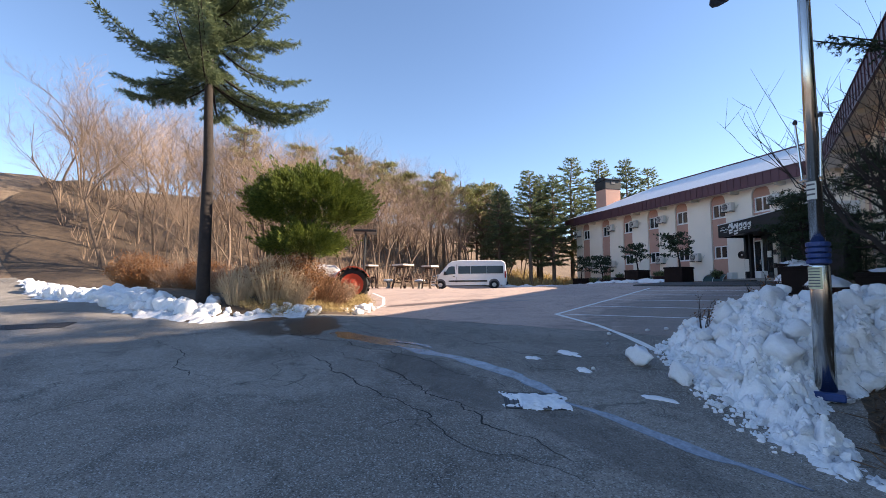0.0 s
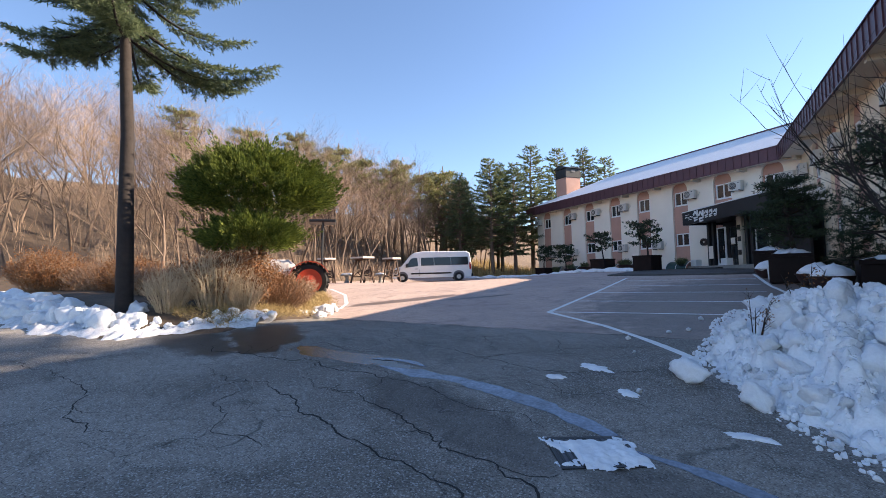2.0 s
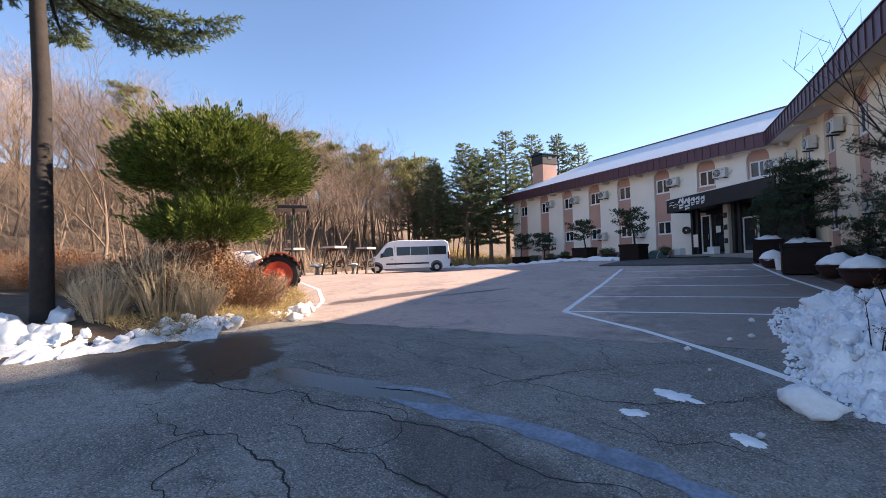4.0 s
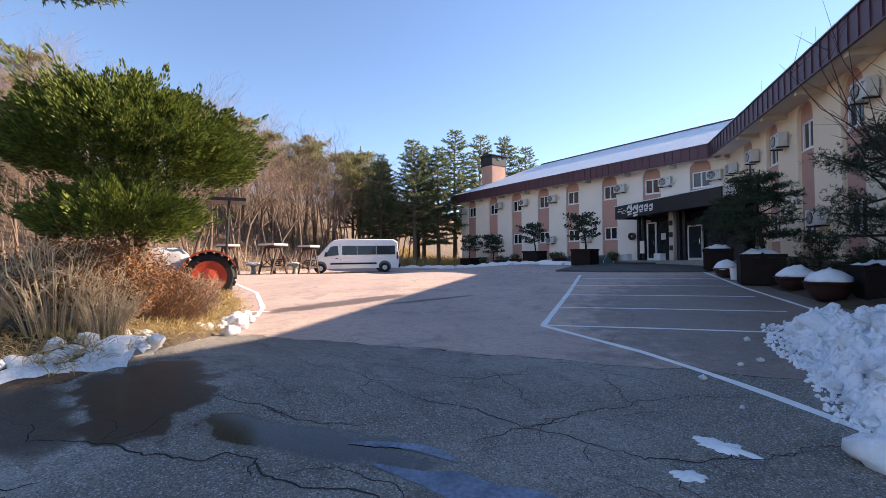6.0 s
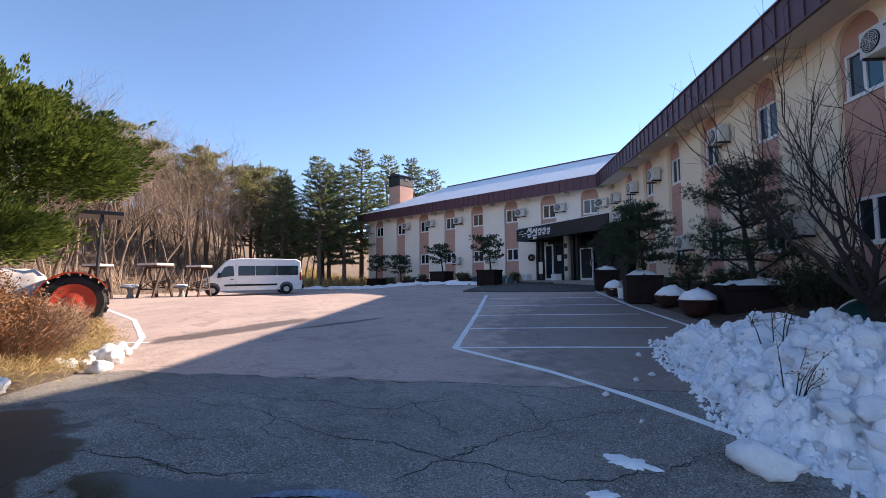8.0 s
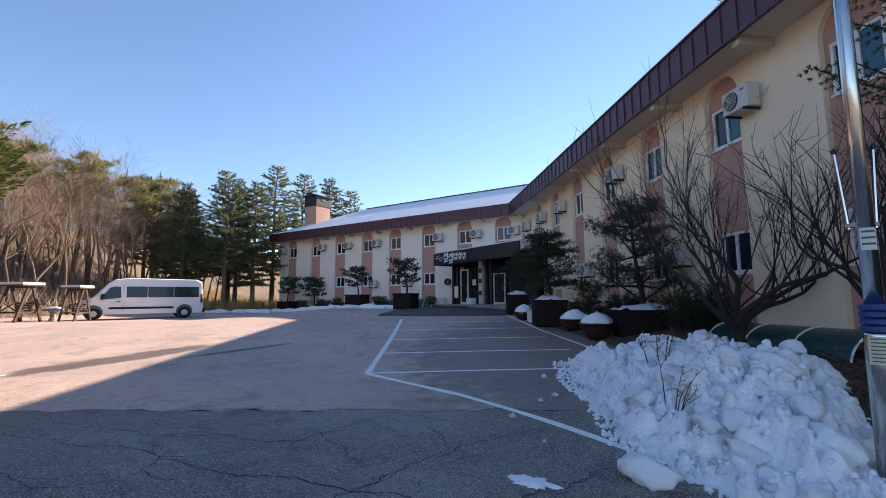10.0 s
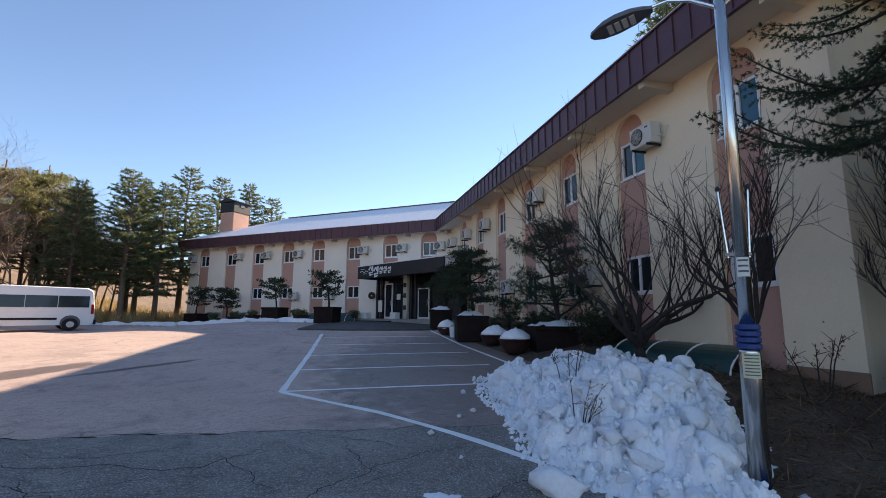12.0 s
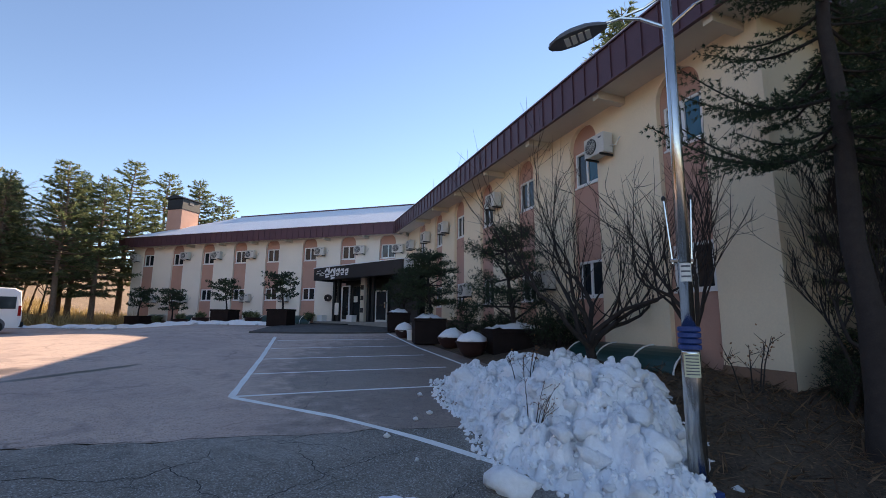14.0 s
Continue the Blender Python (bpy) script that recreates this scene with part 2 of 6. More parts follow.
M_PINK = mat("dusty_pink_render", (0.50, 0.295, 0.23), 0.85, var=0.09, scale=1.2, fine=30, bump=0.2)
M_BASE = mat("brown_plinth_render", (0.26, 0.16, 0.11), 0.85, var=0.15, scale=2)
M_FASCIA = mat("maroon_metal_cladding", (0.105, 0.05, 0.062), 0.45, 0.3, var=0.12, scale=1.2, fine=20, bump=0.05)
M_SOFFIT = mat("soffit_paint", (0.62, 0.55, 0.45), 0.8, var=0.08, scale=1)
M_SNOW = mat("old_snow", (0.84, 0.85, 0.87), 0.75, var=0.09, scale=5, fine=24, bump=1.0, spec=0.3)
M_DIRTYSNOW = mat("dirty_snow", (0.66, 0.66, 0.67), 0.7, var=0.25, scale=3, fine=30, bump=0.5, tint=(0.75, 0.75, 0.77))
M_PVC = mat("white_window_frame", (0.78, 0.78, 0.76), 0.4, var=0.04, bump=0.0)
M_GLASS = glass_mat("window_glass")
# teal reflection put into the pane's base colour
M_TEAL = glass_mat("teal_reflection_glass", (0.02, 0.10, 0.15), 0.05)
M_AC = mat("off_white_metal", (0.60, 0.58, 0.53), 0.5, var=0.08, scale=4, bump=0.02)
M_LAMPGREY = mat("grey_lamp_casting", (0.13, 0.13, 0.135), 0.5, 0.3, var=0.15, scale=5, bump=0.03)
M_DARKMETAL_BACKING = mat("dark_metal_and_unlit_backing", (0.03, 0.03, 0.032), 0.45, 0.4, var=0.2, scale=5, bump=0.03)
M_STEEL = mat("stainless_steel", (0.62, 0.60, 0.57), 0.2, 1.0, var=0.06, scale=6, fine=60, bump=0.02)
M_BLACKPANEL = mat("black_canopy_panel", (0.022, 0.024, 0.028), 0.4, var=0.2, scale=2, bump=0.03)
M_PLANTER = mat("rusty_brown_planter", (0.018, 0.011, 0.010), 0.7, var=0.3, scale=3, bump=0.1, spec=0.15)
M_BOWL = mat("glazed_red_brown_pot", (0.042, 0.017, 0.014), 0.45, var=0.25, scale=4, bump=0.05)
M_BARK = mat("grey_brown_bark", (0.17, 0.122, 0.09), 0.9, var=0.35, scale=6, fine=50, bump=0.6, rand=0.25)
M_DARKBARK = mat("dark_bark", (0.035, 0.027, 0.024), 0.9, var=0.35, scale=8, fine=60, bump=0.6)
M_TWIG = mat("brown_bare_twig", (0.29, 0.205, 0.145), 0.9, var=0.3, scale=3, bump=0.0, rand=0.4)
M_PINE = leaf_mat("pine_needles", (0.08, 0.11, 0.055), (0.23, 0.26, 0.12), sub=0.42)
M_PINEY = leaf_mat("yellowish_pine_needles", (0.14, 0.15, 0.055), (0.30, 0.28, 0.11))
M_SPRUCE = leaf_mat("dark_fir_needles", (0.022, 0.038, 0.022), (0.055, 0.08, 0.038), sub=0.2)
M_FIR = leaf_mat("deep_green_fir_needles", (0.075, 0.105, 0.06), (0.20, 0.24, 0.12), sub=0.42)
M_JUNIPER = leaf_mat("bright_juniper_sprays", (0.045, 0.075, 0.016), (0.20, 0.235, 0.045), sub=0.28)
M_RUSSET = leaf_mat("russet_dry_leaves", (0.14, 0.058, 0.024), (0.33, 0.155, 0.06))
M_STALK = leaf_mat("withered_stalks", (0.06, 0.035, 0.022), (0.24, 0.15, 0.09))
M_PALESTEM = mat("pale_dry_stems", (0.50, 0.39, 0.26), 0.9, var=0.3, scale=5, bump=0.0)
M_STRAW = leaf_mat("dry_straw", (0.30, 0.21, 0.09), (0.55, 0.42, 0.20))
M_REDPAINT = mat("orange_red_paint", (0.62, 0.075, 0.035), 0.4, var=0.12, scale=4, bump=0.02)
M_RUBBER = mat("tyre_rubber", (0.018, 0.018, 0.018), 0.8, var=0.3, scale=10, bump=0.1)
M_VANWHITE = mat("white_car_paint", (0.80, 0.80, 0.79), 0.25, var=0.02, bump=0.0, spec=0.6)
M_TARP = mat("pale_tarpaulin", (0.55, 0.50, 0.46), 0.7, var=0.15, scale=5, bump=0.4)
M_WOOD = mat("dark_brown_timber", (0.07, 0.042, 0.03), 0.75, var=0.3, scale=5, bump=0.2)
M_GREENPOLY = mat("dark_green_polycarbonate", (0.012, 0.05, 0.045), 0.3, var=0.2, scale=3, bump=0.02)
M_BLUEBAND = mat("blue_plastic_band", (0.02, 0.055, 0.20), 0.45, var=0.2, scale=6, bump=0.1)
M_PAPER = mat("paper_label", (0.72, 0.72, 0.66), 0.6, var=0.05, bump=0.0)
M_INK_SHADE = mat("grey_ink_and_shade", (0.12, 0.12, 0.13), 0.7, var=0.1, bump=0.0)
M_SIGNWHITE = mat("white_sign_lettering", (0.85, 0.85, 0.83), 0.5, var=0.02, bump=0.0)
M_CONCBLOCK = mat("grey_concrete", (0.28, 0.27, 0.25), 0.85, var=0.2, scale=4, bump=0.2)
M_REDLAMP = glass_mat("red_tail_lamp", (0.35, 0.01, 0.01), 0.15)
M_LAMPGLASS = glass_mat("clear_lamp_glass", (0.35, 0.36, 0.36), 0.1)


# ---- ground, road, lot ----
def sheet(name, xs, ys, dz, material, label, category, warp=None):
    """A grid that follows the ground, dz above it."""
    verts, faces = [], []
    for j, y in enumerate(ys):
        for i, x in enumerate(xs):
            yy = y + (warp(x) if warp and j in (0, len(ys) - 1) and abs(y) < 3 else 0)
            verts.append((x, yy, gz(x, yy) + dz))
    n = len(xs)
    for j in range(len(ys) - 1):
        for i in range(n - 1):
            a = j * n + i
            faces.append((a, a + 1, a + n + 1, a + n))
    me = bpy.data.meshes.new(name)
    me.from_pydata(verts, [], faces)
    me.materials.append(material)
    for p in me.polygons:
        p.use_smooth = True
    return tagged(new(name, me), label, category, kind="structure")


def on_ground(x, y, dz, turn):
    """A pose flat on the slope of the ground."""
    e = 0.3
    gx, gy = (gz(x + e, y) - gz(x - e, y)) / (2 * e), (gz(x, y + e) - gz(x, y - e)) / (2 * e)
    return Matrix.Translation((x, y, gz(x, y) + dz)) @ Vector((-gx, -gy, 1)).to_track_quat("Z", "Y").to_matrix().to_4x4() @ pose(0, 0, 0, 0, 0, turn)


def steps(a, b, d):
    n = max(1, round((b - a) / d))
    return [a + (b - a) * i / n for i in range(n + 1)]


far_x = [-2000, -900, -400, -200, -120] + [-76, -68, -60, -52, -44, -36, -30] + steps(-25, 15, 1.0) + steps(20, 60, 4) + [90, 150, 300, 700, 2000]
far_y = [-2000, -900, -400, -150, -80] + [-48, -40, -32, -26, -20] + steps(-14, 14, 1.0) + steps(18, 100, 4) + [130, 200, 400, 900, 2000]
sheet("ground", far_x, far_y, -0.12, M_FOREST, "brown forest floor with dead leaves, reaching the horizon", "ground")


def ragged(x):
    return 0.05 * math.sin(3.1 * x) + 0.04 * math.sin(7.7 * x + 1) + 0.03 * math.sin(17 * x)


EDGE_Y = -2.42
sheet("road", [-27, -23] + steps(-20, 12, 0.25) + [16, 24, 40], [-40, -30, -24, -20] + steps(-17, EDGE_Y, 0.4), 0.0, M_ASPHALT,
      "cracked grey asphalt road with damp patches", "road", ragged)
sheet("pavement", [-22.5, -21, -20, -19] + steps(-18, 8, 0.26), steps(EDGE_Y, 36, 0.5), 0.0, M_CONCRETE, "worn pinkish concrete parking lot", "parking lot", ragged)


def strip_line(name, pts, width, label):
    """A painted line that lies on the ground."""
    bm = bmesh.new()
    fine = []
    for (x0, y0), (x1, y1) in zip(pts, pts[1:]):
        n = max(1, int(math.hypot(x1 - x0, y1 - y0) / 0.3))
        fine += [(x0 + (x1 - x0) * i / n, y0 + (y1 - y0) * i / n) for i in range(n)]
    fine.append(pts[-1])
    prev = None
    for i, (x, y) in enumerate(fine):
        ax, ay = fine[max(i - 1, 0)]
        bx, by = fine[min(i + 1, len(fine) - 1)]
        d = math.hypot(bx - ax, by - ay)
        nx, ny = -(by - ay) / d, (bx - ax) / d
        w = width / 2 * (1 + 0.12 * math.sin(9 * x + 5 * y))
        row = [bm.verts.new((x + nx * w * k, y + ny * w * k, gz(x + nx * w * k, y + ny * w * k) + 0.006)) for k in (-1, 1)]
        if prev:
            bm.faces.new((prev[0], row[0], row[1], prev[1]))
        prev = row
    return single(name, bm, M_LINE, label, "road marking", group="painted lines", kind="structure")


strip_line("parking_line", [(-0.3, 10.4), (-0.1, 5), (0.0, 0.0)], 0.13, "white painted parking bay edge line")
strip_line("parking_line", [(0.0, 0.0), (1.9, -1.6), (3.9, -3.75)], 0.13, "white painted slanting edge line on asphalt")
for k in range(5):
    yk = 0.05 + 2.26 * k
    strip_line("parking_line", [(-0.02 * k, yk), (2.4, yk + 0.25), (5.1 - 0.12 * k, yk + 0.45)], 0.10, "thin white painted parking bay divider")
strip_line("parking_line", [(4.4, 13.4), (5.0, 6.8), (5.9, 1.2)], 0.12, "white painted line beside the planters")
strip_line("parking_line", [(-15.0, 5.6), (-11.3, 3.2), (-8.3, 0.5), (-7.35, -0.7)], 0.14, "white painted line at the shrub bed")
strip_line("parking_line", [(-7.6, 0.0), (-9.3, -0.3)], 0.12, "white painted line stub")


def loft_bed(name, edge, rows, material, label, category, seed):
    """A bed of soil: rows of points from its kerb edge inwards, each (shift x, shift y, rise)."""
    r = random.Random(seed)
    bm = bmesh.new()
    grid = []
    for dx, dy, rise in rows:
        grid.append([bm.verts.new((x + dx, y + dy, gz(x + dx, y + dy) + rise + r.uniform(-0.25, 0.25) * min(0.12, max(rise, 0.0)))) for x, y in edge])
    for a, b in zip(grid, grid[1:]):
        for i in range(len(edge) - 1):
            bm.faces.new((a[i], a[i + 1], b[i + 1], b[i]))
    return single(name, bm, material, label, category, kind="structure", flat=False)


def densify(pts, d):
    out = []
    for (x0, y0), (x1, y1) in zip(pts, pts[1:]):
        n = max(1, int(math.hypot(x1 - x0, y1 - y0) / d))
        out += [(x0 + (x1 - x0) * i / n, y0 + (y1 - y0) * i / n) for i in range(n)]
    return out + [pts[-1]]


VERGE = densify([(-14.5, 3.6), (-11.0, 1.4), (-7.6, -1.1), (-6.3, -3.0), (-5.2, -4.9), (-4.7, -6.3), (-6.2, -8.0), (-9.6, -8.5), (-16, -8.8), (-40, -9.5)], 0.5)
loft_bed("verge_bed", VERGE, [(0.3, -0.3, -0.05), (0, 0, 0.03), (-0.5, 0.35, 0.10), (-1.3, 0.8, 0.2), (-3, 1.6, 0.3), (-7, 4, 0.45), (-14, 8, 0.6)], M_SOIL,
         "planting bed of bare soil and dead leaves", "planting bed", 3)
BED = densify([(5.2, 14.0), (5.9, 6.5), (6.6, 2.0), (6.75, -1.5), (6.6, -4.4), (6.75, -6.2), (7.7, -8.8), (9.4, -13), (13, -22)], 0.5)
loft_bed("wall_bed", BED, [(-0.4, 0, -0.05), (0, 0, 0.02), (0.6, 0.05, 0.12), (1.5, 0.1, 0.32), (2.6, 0.2, 0.55), (6, 0.4, 0.7), (22, 1, 0.8)], M_SOIL,
         "dark soil bed along the hotel wall", "planting bed", 4)

# ---- the hotel: two wings that meet at an obtuse corner ----
CORNER = Vector((6.1, 21.2, 0))
EAVE, FASCIA_TOP, RIDGE = 7.52, 8.25, 11.22
near_m = Matrix.Translation(CORNER) @ Matrix.Rotation(math.atan2(-0.9935, 0.1138), 4, "Z")
far_m = Matrix.Translation(CORNER) @ Matrix.Rotation(math.atan2(-0.5307, 0.8476), 4, "Z")


def arch(u0, u1, spring, n=10):
    c, r = (u0 + u1) / 2, (u1 - u0) / 2
    return [(c + r * math.cos(math.pi * k / n), spring + r * math.sin(math.pi * k / n)) for k in range(n + 1)]


def window(parent, u0, u1, z0, z1, y, glass, right_glass=None):
    """A white sliding window: frame with a middle stile, a sill and two panes."""
    bm = bmesh.new()
    t = 0.07
    for b in ((u0, u0 + t, z0, z1), (u1 - t, u1, z0, z1), (u0 + t, u1 - t, z0, z0 + t), (u0 + t, u1 - t, z1 - t, z1), ((u0 + u1) / 2 - 0.045, (u0 + u1) / 2 + 0.045, z0 + t, z1 - t)):
        bm_box(bm, b[0], b[1], y - 0.05, y + 0.06, b[2], b[3])
    w = part("window", bm, M_PVC, parent)
    part("sill", box(u0 - 0.04, u1 + 0.04, y - 0.1, y + 0.05, z0 - 0.05, z0 - 0.003), M_PVC, w)
    mid = (u0 + u1) / 2
    part("pane", box(u0 + t + 0.002, mid - 0.047, y + 0.01, y + 0.025, z0 + t + 0.002, z1 - t - 0.002), glass, w)
    part("pane", box(mid + 0.047, u1 - t - 0.002, y - 0.012, y + 0.003, z0 + t + 0.002, z1 - t - 0.002), right_glass or glass, w)


def wing(name, label, m, u_min, u_max, wall_y, bays, base, plinth, lower, upper, render, hip_left, roof_ends, teal=(), rise=(0.0, 0.0)):
    """One two-storey wing. x along the eave, y into the building. bays: centres of the arched pink strips."""
    root = thing(name, label, "building", m)
    deep = 12.6
    front, back, top = wall_y, wall_y + 0.14, EAVE + 24.0 * rise[0] + 0.02
    half = 0.64
    spring = 7.02
    cuts = sorted((b - half, b + half) for b in bays)
    x = u_min
    for a, b in cuts:
        part("pier", prism(bmesh.new(), [(x, base), (a, base), (a, top), (x, top)], front, back), render, root, "cream rendered wall pier")
        ar = arch(a, b, spring)
        part("arch_head", prism(bmesh.new(), [(a, top), (a, spring)] + ar[::-1][1:-1] + [(b, spring), (b, top)], front, back), render, root, "cream rendered arch head")
        x = b
    part("pier", prism(bmesh.new(), [(x, base), (u_max, base), (u_max, top), (x, top)], front, back), render, root, "cream rendered wall pier")
    edge = back + 0.002
    body = back + 0.14
    for a, b in cuts:
        zz = base
        tell = "dusty pink rendered strip set back in an arched recess"
        part("pink_strip", box(a - 0.3, a + 0.1, edge, body, base, top), M_PINK, root, tell)
        part("pink_strip", box(b - 0.1, b + 0.3, edge, body, base, top), M_PINK, root, tell)
        for z0, z1 in sorted((lower, upper)) + [(top, None)]:
            part("pink_panel", box(a + 0.1, b - 0.1, edge, body, zz, z0), M_PINK, root, tell)
            zz = z1
    for i, (a, b) in enumerate(cuts):
        for (z0, z1), up in ((lower, False), (upper, True)):
            window(root, a + 0.1, b - 0.1, z0, z1, edge + 0.06, M_GLASS, M_TEAL if (i in teal and up) else None)
    # dark sheet behind the windows, its colour standing in for unlit rooms
    part("core", box(u_min + 0.02, u_max - 0.35, body + 0.002, body + 0.25, base, top), M_DARKMETAL_BACKING, root)
    bm = bmesh.new()
    for a, b in ((u_max - 0.3, u_max), (u_min, u_min + 0.3)):
        part("end_wall", box(a, b, back + 0.004, wall_y + deep, base - 0.4, top), M_WALL, root)
    bm_box(bm, u_min + 0.3, u_max - 0.3, wall_y + deep - 0.3, wall_y + deep, base - 0.4, top)
    part("rear_wall", bm, M_WALL, root)
    x = u_min
    for a, b in cuts + [(u_max + 0.03, None)]:
        part("plinth", box(x, a, front - 0.03, front - 0.002, base - 0.45, plinth), M_BASE, root, "brown plinth at the foot of the wall")
        x = b
    # eave: soffit, fascia with standing seams, beam ends
    r0, r1 = roof_ends
    tilt = Matrix(((1, 0, 0, 0), (0, 1, 0, 0), (rise[0], 0, 1, 0), (0, 0, 0, 1)))

    def sloped(bm):
        bmesh.ops.transform(bm, matrix=tilt, verts=bm.verts[:])
        return bm

    def lo(u):
        return EAVE + rise[0] * u

    def hi(u):
        return FASCIA_TOP + rise[1] * u

    part("soffit", sloped(box(r0 + 0.05, r1, 0.06, wall_y + 0.3, EAVE + 0.01, EAVE + 0.09)), M_SOFFIT, root)
    part("fascia", prism(bmesh.new(), [(r0, lo(r0) - 0.02), (r1, lo(r1) - 0.02), (r1, hi(r1)), (r0, hi(r0))], -0.02, 0.05), M_FASCIA, root, "maroon metal cladding panels along the eave")
    seam = mesh_of(box(-0.018, 0.018, -0.055, -0.022, 0.0, 1.0), "seam", M_FASCIA)
    u = r0 + 0.3
    while u < r1 - 0.1:
        part("seam", seam, None, root, m=pose(u, 0, lo(u) - 0.02) @ Matrix.Diagonal((1, 1, hi(u) - lo(u) + 0.01, 1)))
        u += 0.52
    part("drip_edge", prism(bmesh.new(), [(r0, hi(r0) + 0.002), (r1, hi(r1) + 0.002), (r1, hi(r1) + 0.045), (r0, hi(r0) + 0.045)], -0.07, 0.08), M_FASCIA, root)
    part("snow_edge", prism(bmesh.new(), [(r0, hi(r0) + 0.047), (r1, hi(r1) + 0.047), (r1, hi(r1) + 0.1), (r0, hi(r0) + 0.1)], -0.03, 0.3), M_SNOW, root)
    part("lower_trim", sloped(box(r0, r1, -0.045, 0.055, EAVE - 0.07, EAVE - 0.022)), M_FASCIA, root)
    beam = mesh_of(prism(bmesh.new(), [(-0.11, EAVE - 0.2), (0.11, EAVE - 0.2), (0.11, EAVE + 0.008), (-0.11, EAVE + 0.008)], 0.12, wall_y), "beam_end", M_SOFFIT)
    for (a, b), (c, d) in zip(cuts, cuts[1:]):
        part("beam_end", beam, None, root, m=pose((b + c) / 2, 0, rise[0] * (b + c) / 2))
    part("beam_end", beam, None, root, m=pose(cuts[-1][1] + 1.0, 0, rise[0] * (cuts[-1][1] + 1)))
    return root


def roof_mesh(parent, pts_front, ridge_pts, pts_back, ends):
    """A pitched roof under snow."""
    bm = bmesh.new()
    f = [bm.verts.new(p) for p in pts_front]
    r = [bm.verts.new(p) for p in ridge_pts]
    b = [bm.verts.new(p) for p in pts_back]
    bm.faces.new((f[0], f[1], r[1], r[0]))
    bm.faces.new((r[0], r[1], b[1], b[0]))
    for k in ends:
        bm.faces.new((f[k], r[k], b[k]))
    return bm


FAR_BAYS = [-23.84, -20.5, -17.25, -13.98, -10.85, -7.45, -4.14, -0.93]
NEAR_BAYS = [3.0, 6.0, 9.1, 12.25, 15.55, 19.05, 22.6]
far_root = wing("hotel_wing", "two-storey cream hotel wing with pink arched window strips and snowy roof", far_m, -25.6, 0.75, 0.9, FAR_BAYS, 1.0, 1.2,
                (2.86, 3.78), (5.88, 6.88), M_WALLW, True, (-26.4, 0.0))
near_root = wing("hotel_wing", "two-storey yellowish cream hotel wing with maroon eave cladding", near_m, -0.75, 24.6, 1.05, NEAR_BAYS, 0.15, 0.62,
                 (2.22, 3.32), (5.74, 6.86), M_WALL, False, (0.0, 25.4), teal=(5, 6), rise=(0.0095, 0.019))
bm = roof_mesh(far_root, [(-26.4, 0.0, FASCIA_TOP), (0.0, 0.0, FASCIA_TOP)], [(-19.2, 6.5, RIDGE), (3.3, 6.5, RIDGE)], [(-26.4, 13.2, FASCIA_TOP), (6.6, 13.2, FASCIA_TOP)], (0,))
part("roof", bm, M_SNOW, far_root, "snow-covered pitched roof")
bm = roof_mesh(near_root, [(0.0, 0.0, FASCIA_TOP + 0.04), (25.4, 0.0, FASCIA_TOP + 0.52)], [(-3.3, 6.5, RIDGE), (19.5, 6.5, RIDGE)], [(-6.6, 13.2, FASCIA_TOP), (25.4, 13.2, FASCIA_TOP)], (1,))
part("roof", bm, M_SNOW, near_root, "snow-covered pitched roof")
part("roof_side_fascia", box(-26.42, -26.34, 0.0, 13.2, EAVE - 0.02, FASCIA_TOP), M_FASCIA, far_root)
part("roof_side_fascia", box(25.34, 25.42, 0.0, 13.2, EAVE + 0.2, FASCIA_TOP + 0.46), M_FASCIA, near_root)
part("end_soffit", box(-26.3, -25.4, 1.3, 13.1, EAVE + 0.01, EAVE + 0.09), M_SOFFIT, far_root)
part("end_soffit", box(24.5, 25.3, 1.4, 13.1, EAVE + 0.25, EAVE + 0.33), M_SOFFIT, near_root)
part("ridge_cap", box(-19.2, 3.3, 6.36, 6.64, RIDGE - 0.02, RIDGE + 0.06), M_FASCIA, far_root)
for u in (8.0, 12.5, 17.5, 21.0):
    part("lightning_rod", tube(bmesh.new(), [(u, 0.0, FASCIA_TOP + 0.019 * u), (u, 0.0, FASCIA_TOP + 0.019 * u + 0.6)], [0.012, 0.006], 5), M_STEEL, near_root, "thin metal rod on the eave")
# chimney
chim = thing("chimney", "pink rendered chimney with a dark metal cap", "chimney", far_m)
part("chimney_shaft", box(-24.2, -22.5, 2.6, 4.5, 8.6, 11.35, 0.02), M_PINK, chim)
cap = part("cap", box(-24.25, -22.45, 2.55, 4.55, 11.352, 12.35, 0.02), M_DARKMETAL_BACKING, chim)
part("cap_roof", prism(bmesh.new(), [(-24.4, 12.352), (-22.3, 12.352), (-22.4, 12.46), (-23.35, 12.75), (-24.3, 12.46)], 2.4, 4.7), M_DARKMETAL_BACKING, cap)
# solid dark plate painted for the shade inside the smoke opening
part("smoke_opening_shade", box(-22.448, -22.42, 3.3, 3.8, 11.9, 12.2), M_INK_SHADE, cap)


# ---- cracks and the frozen trickle on the asphalt ----
rc = random.Random(17)
M_CRACK = mat("crack_dirt", (0.034, 0.031, 0.029), 0.95, var=0.3, bump=0.0)
M_ICE = mat("thin_ice", (0.07, 0.095, 0.15), 0.16, var=0.5, scale=4, fine=25, bump=0.12, tint=(0.13, 0.165, 0.23), spec=0.35)


def wander(pts, jitter, times):
    for _ in range(times):
        out = []
        for (x0, y0), (x1, y1) in zip(pts, pts[1:]):
            d = math.hypot(x1 - x0, y1 - y0)
            out += [(x0, y0), ((x0 + x1) / 2 + rc.gauss(0, jitter) * d, (y0 + y1) / 2 + rc.gauss(0, jitter) * d)]
        pts = out + [pts[-1]]
    return pts


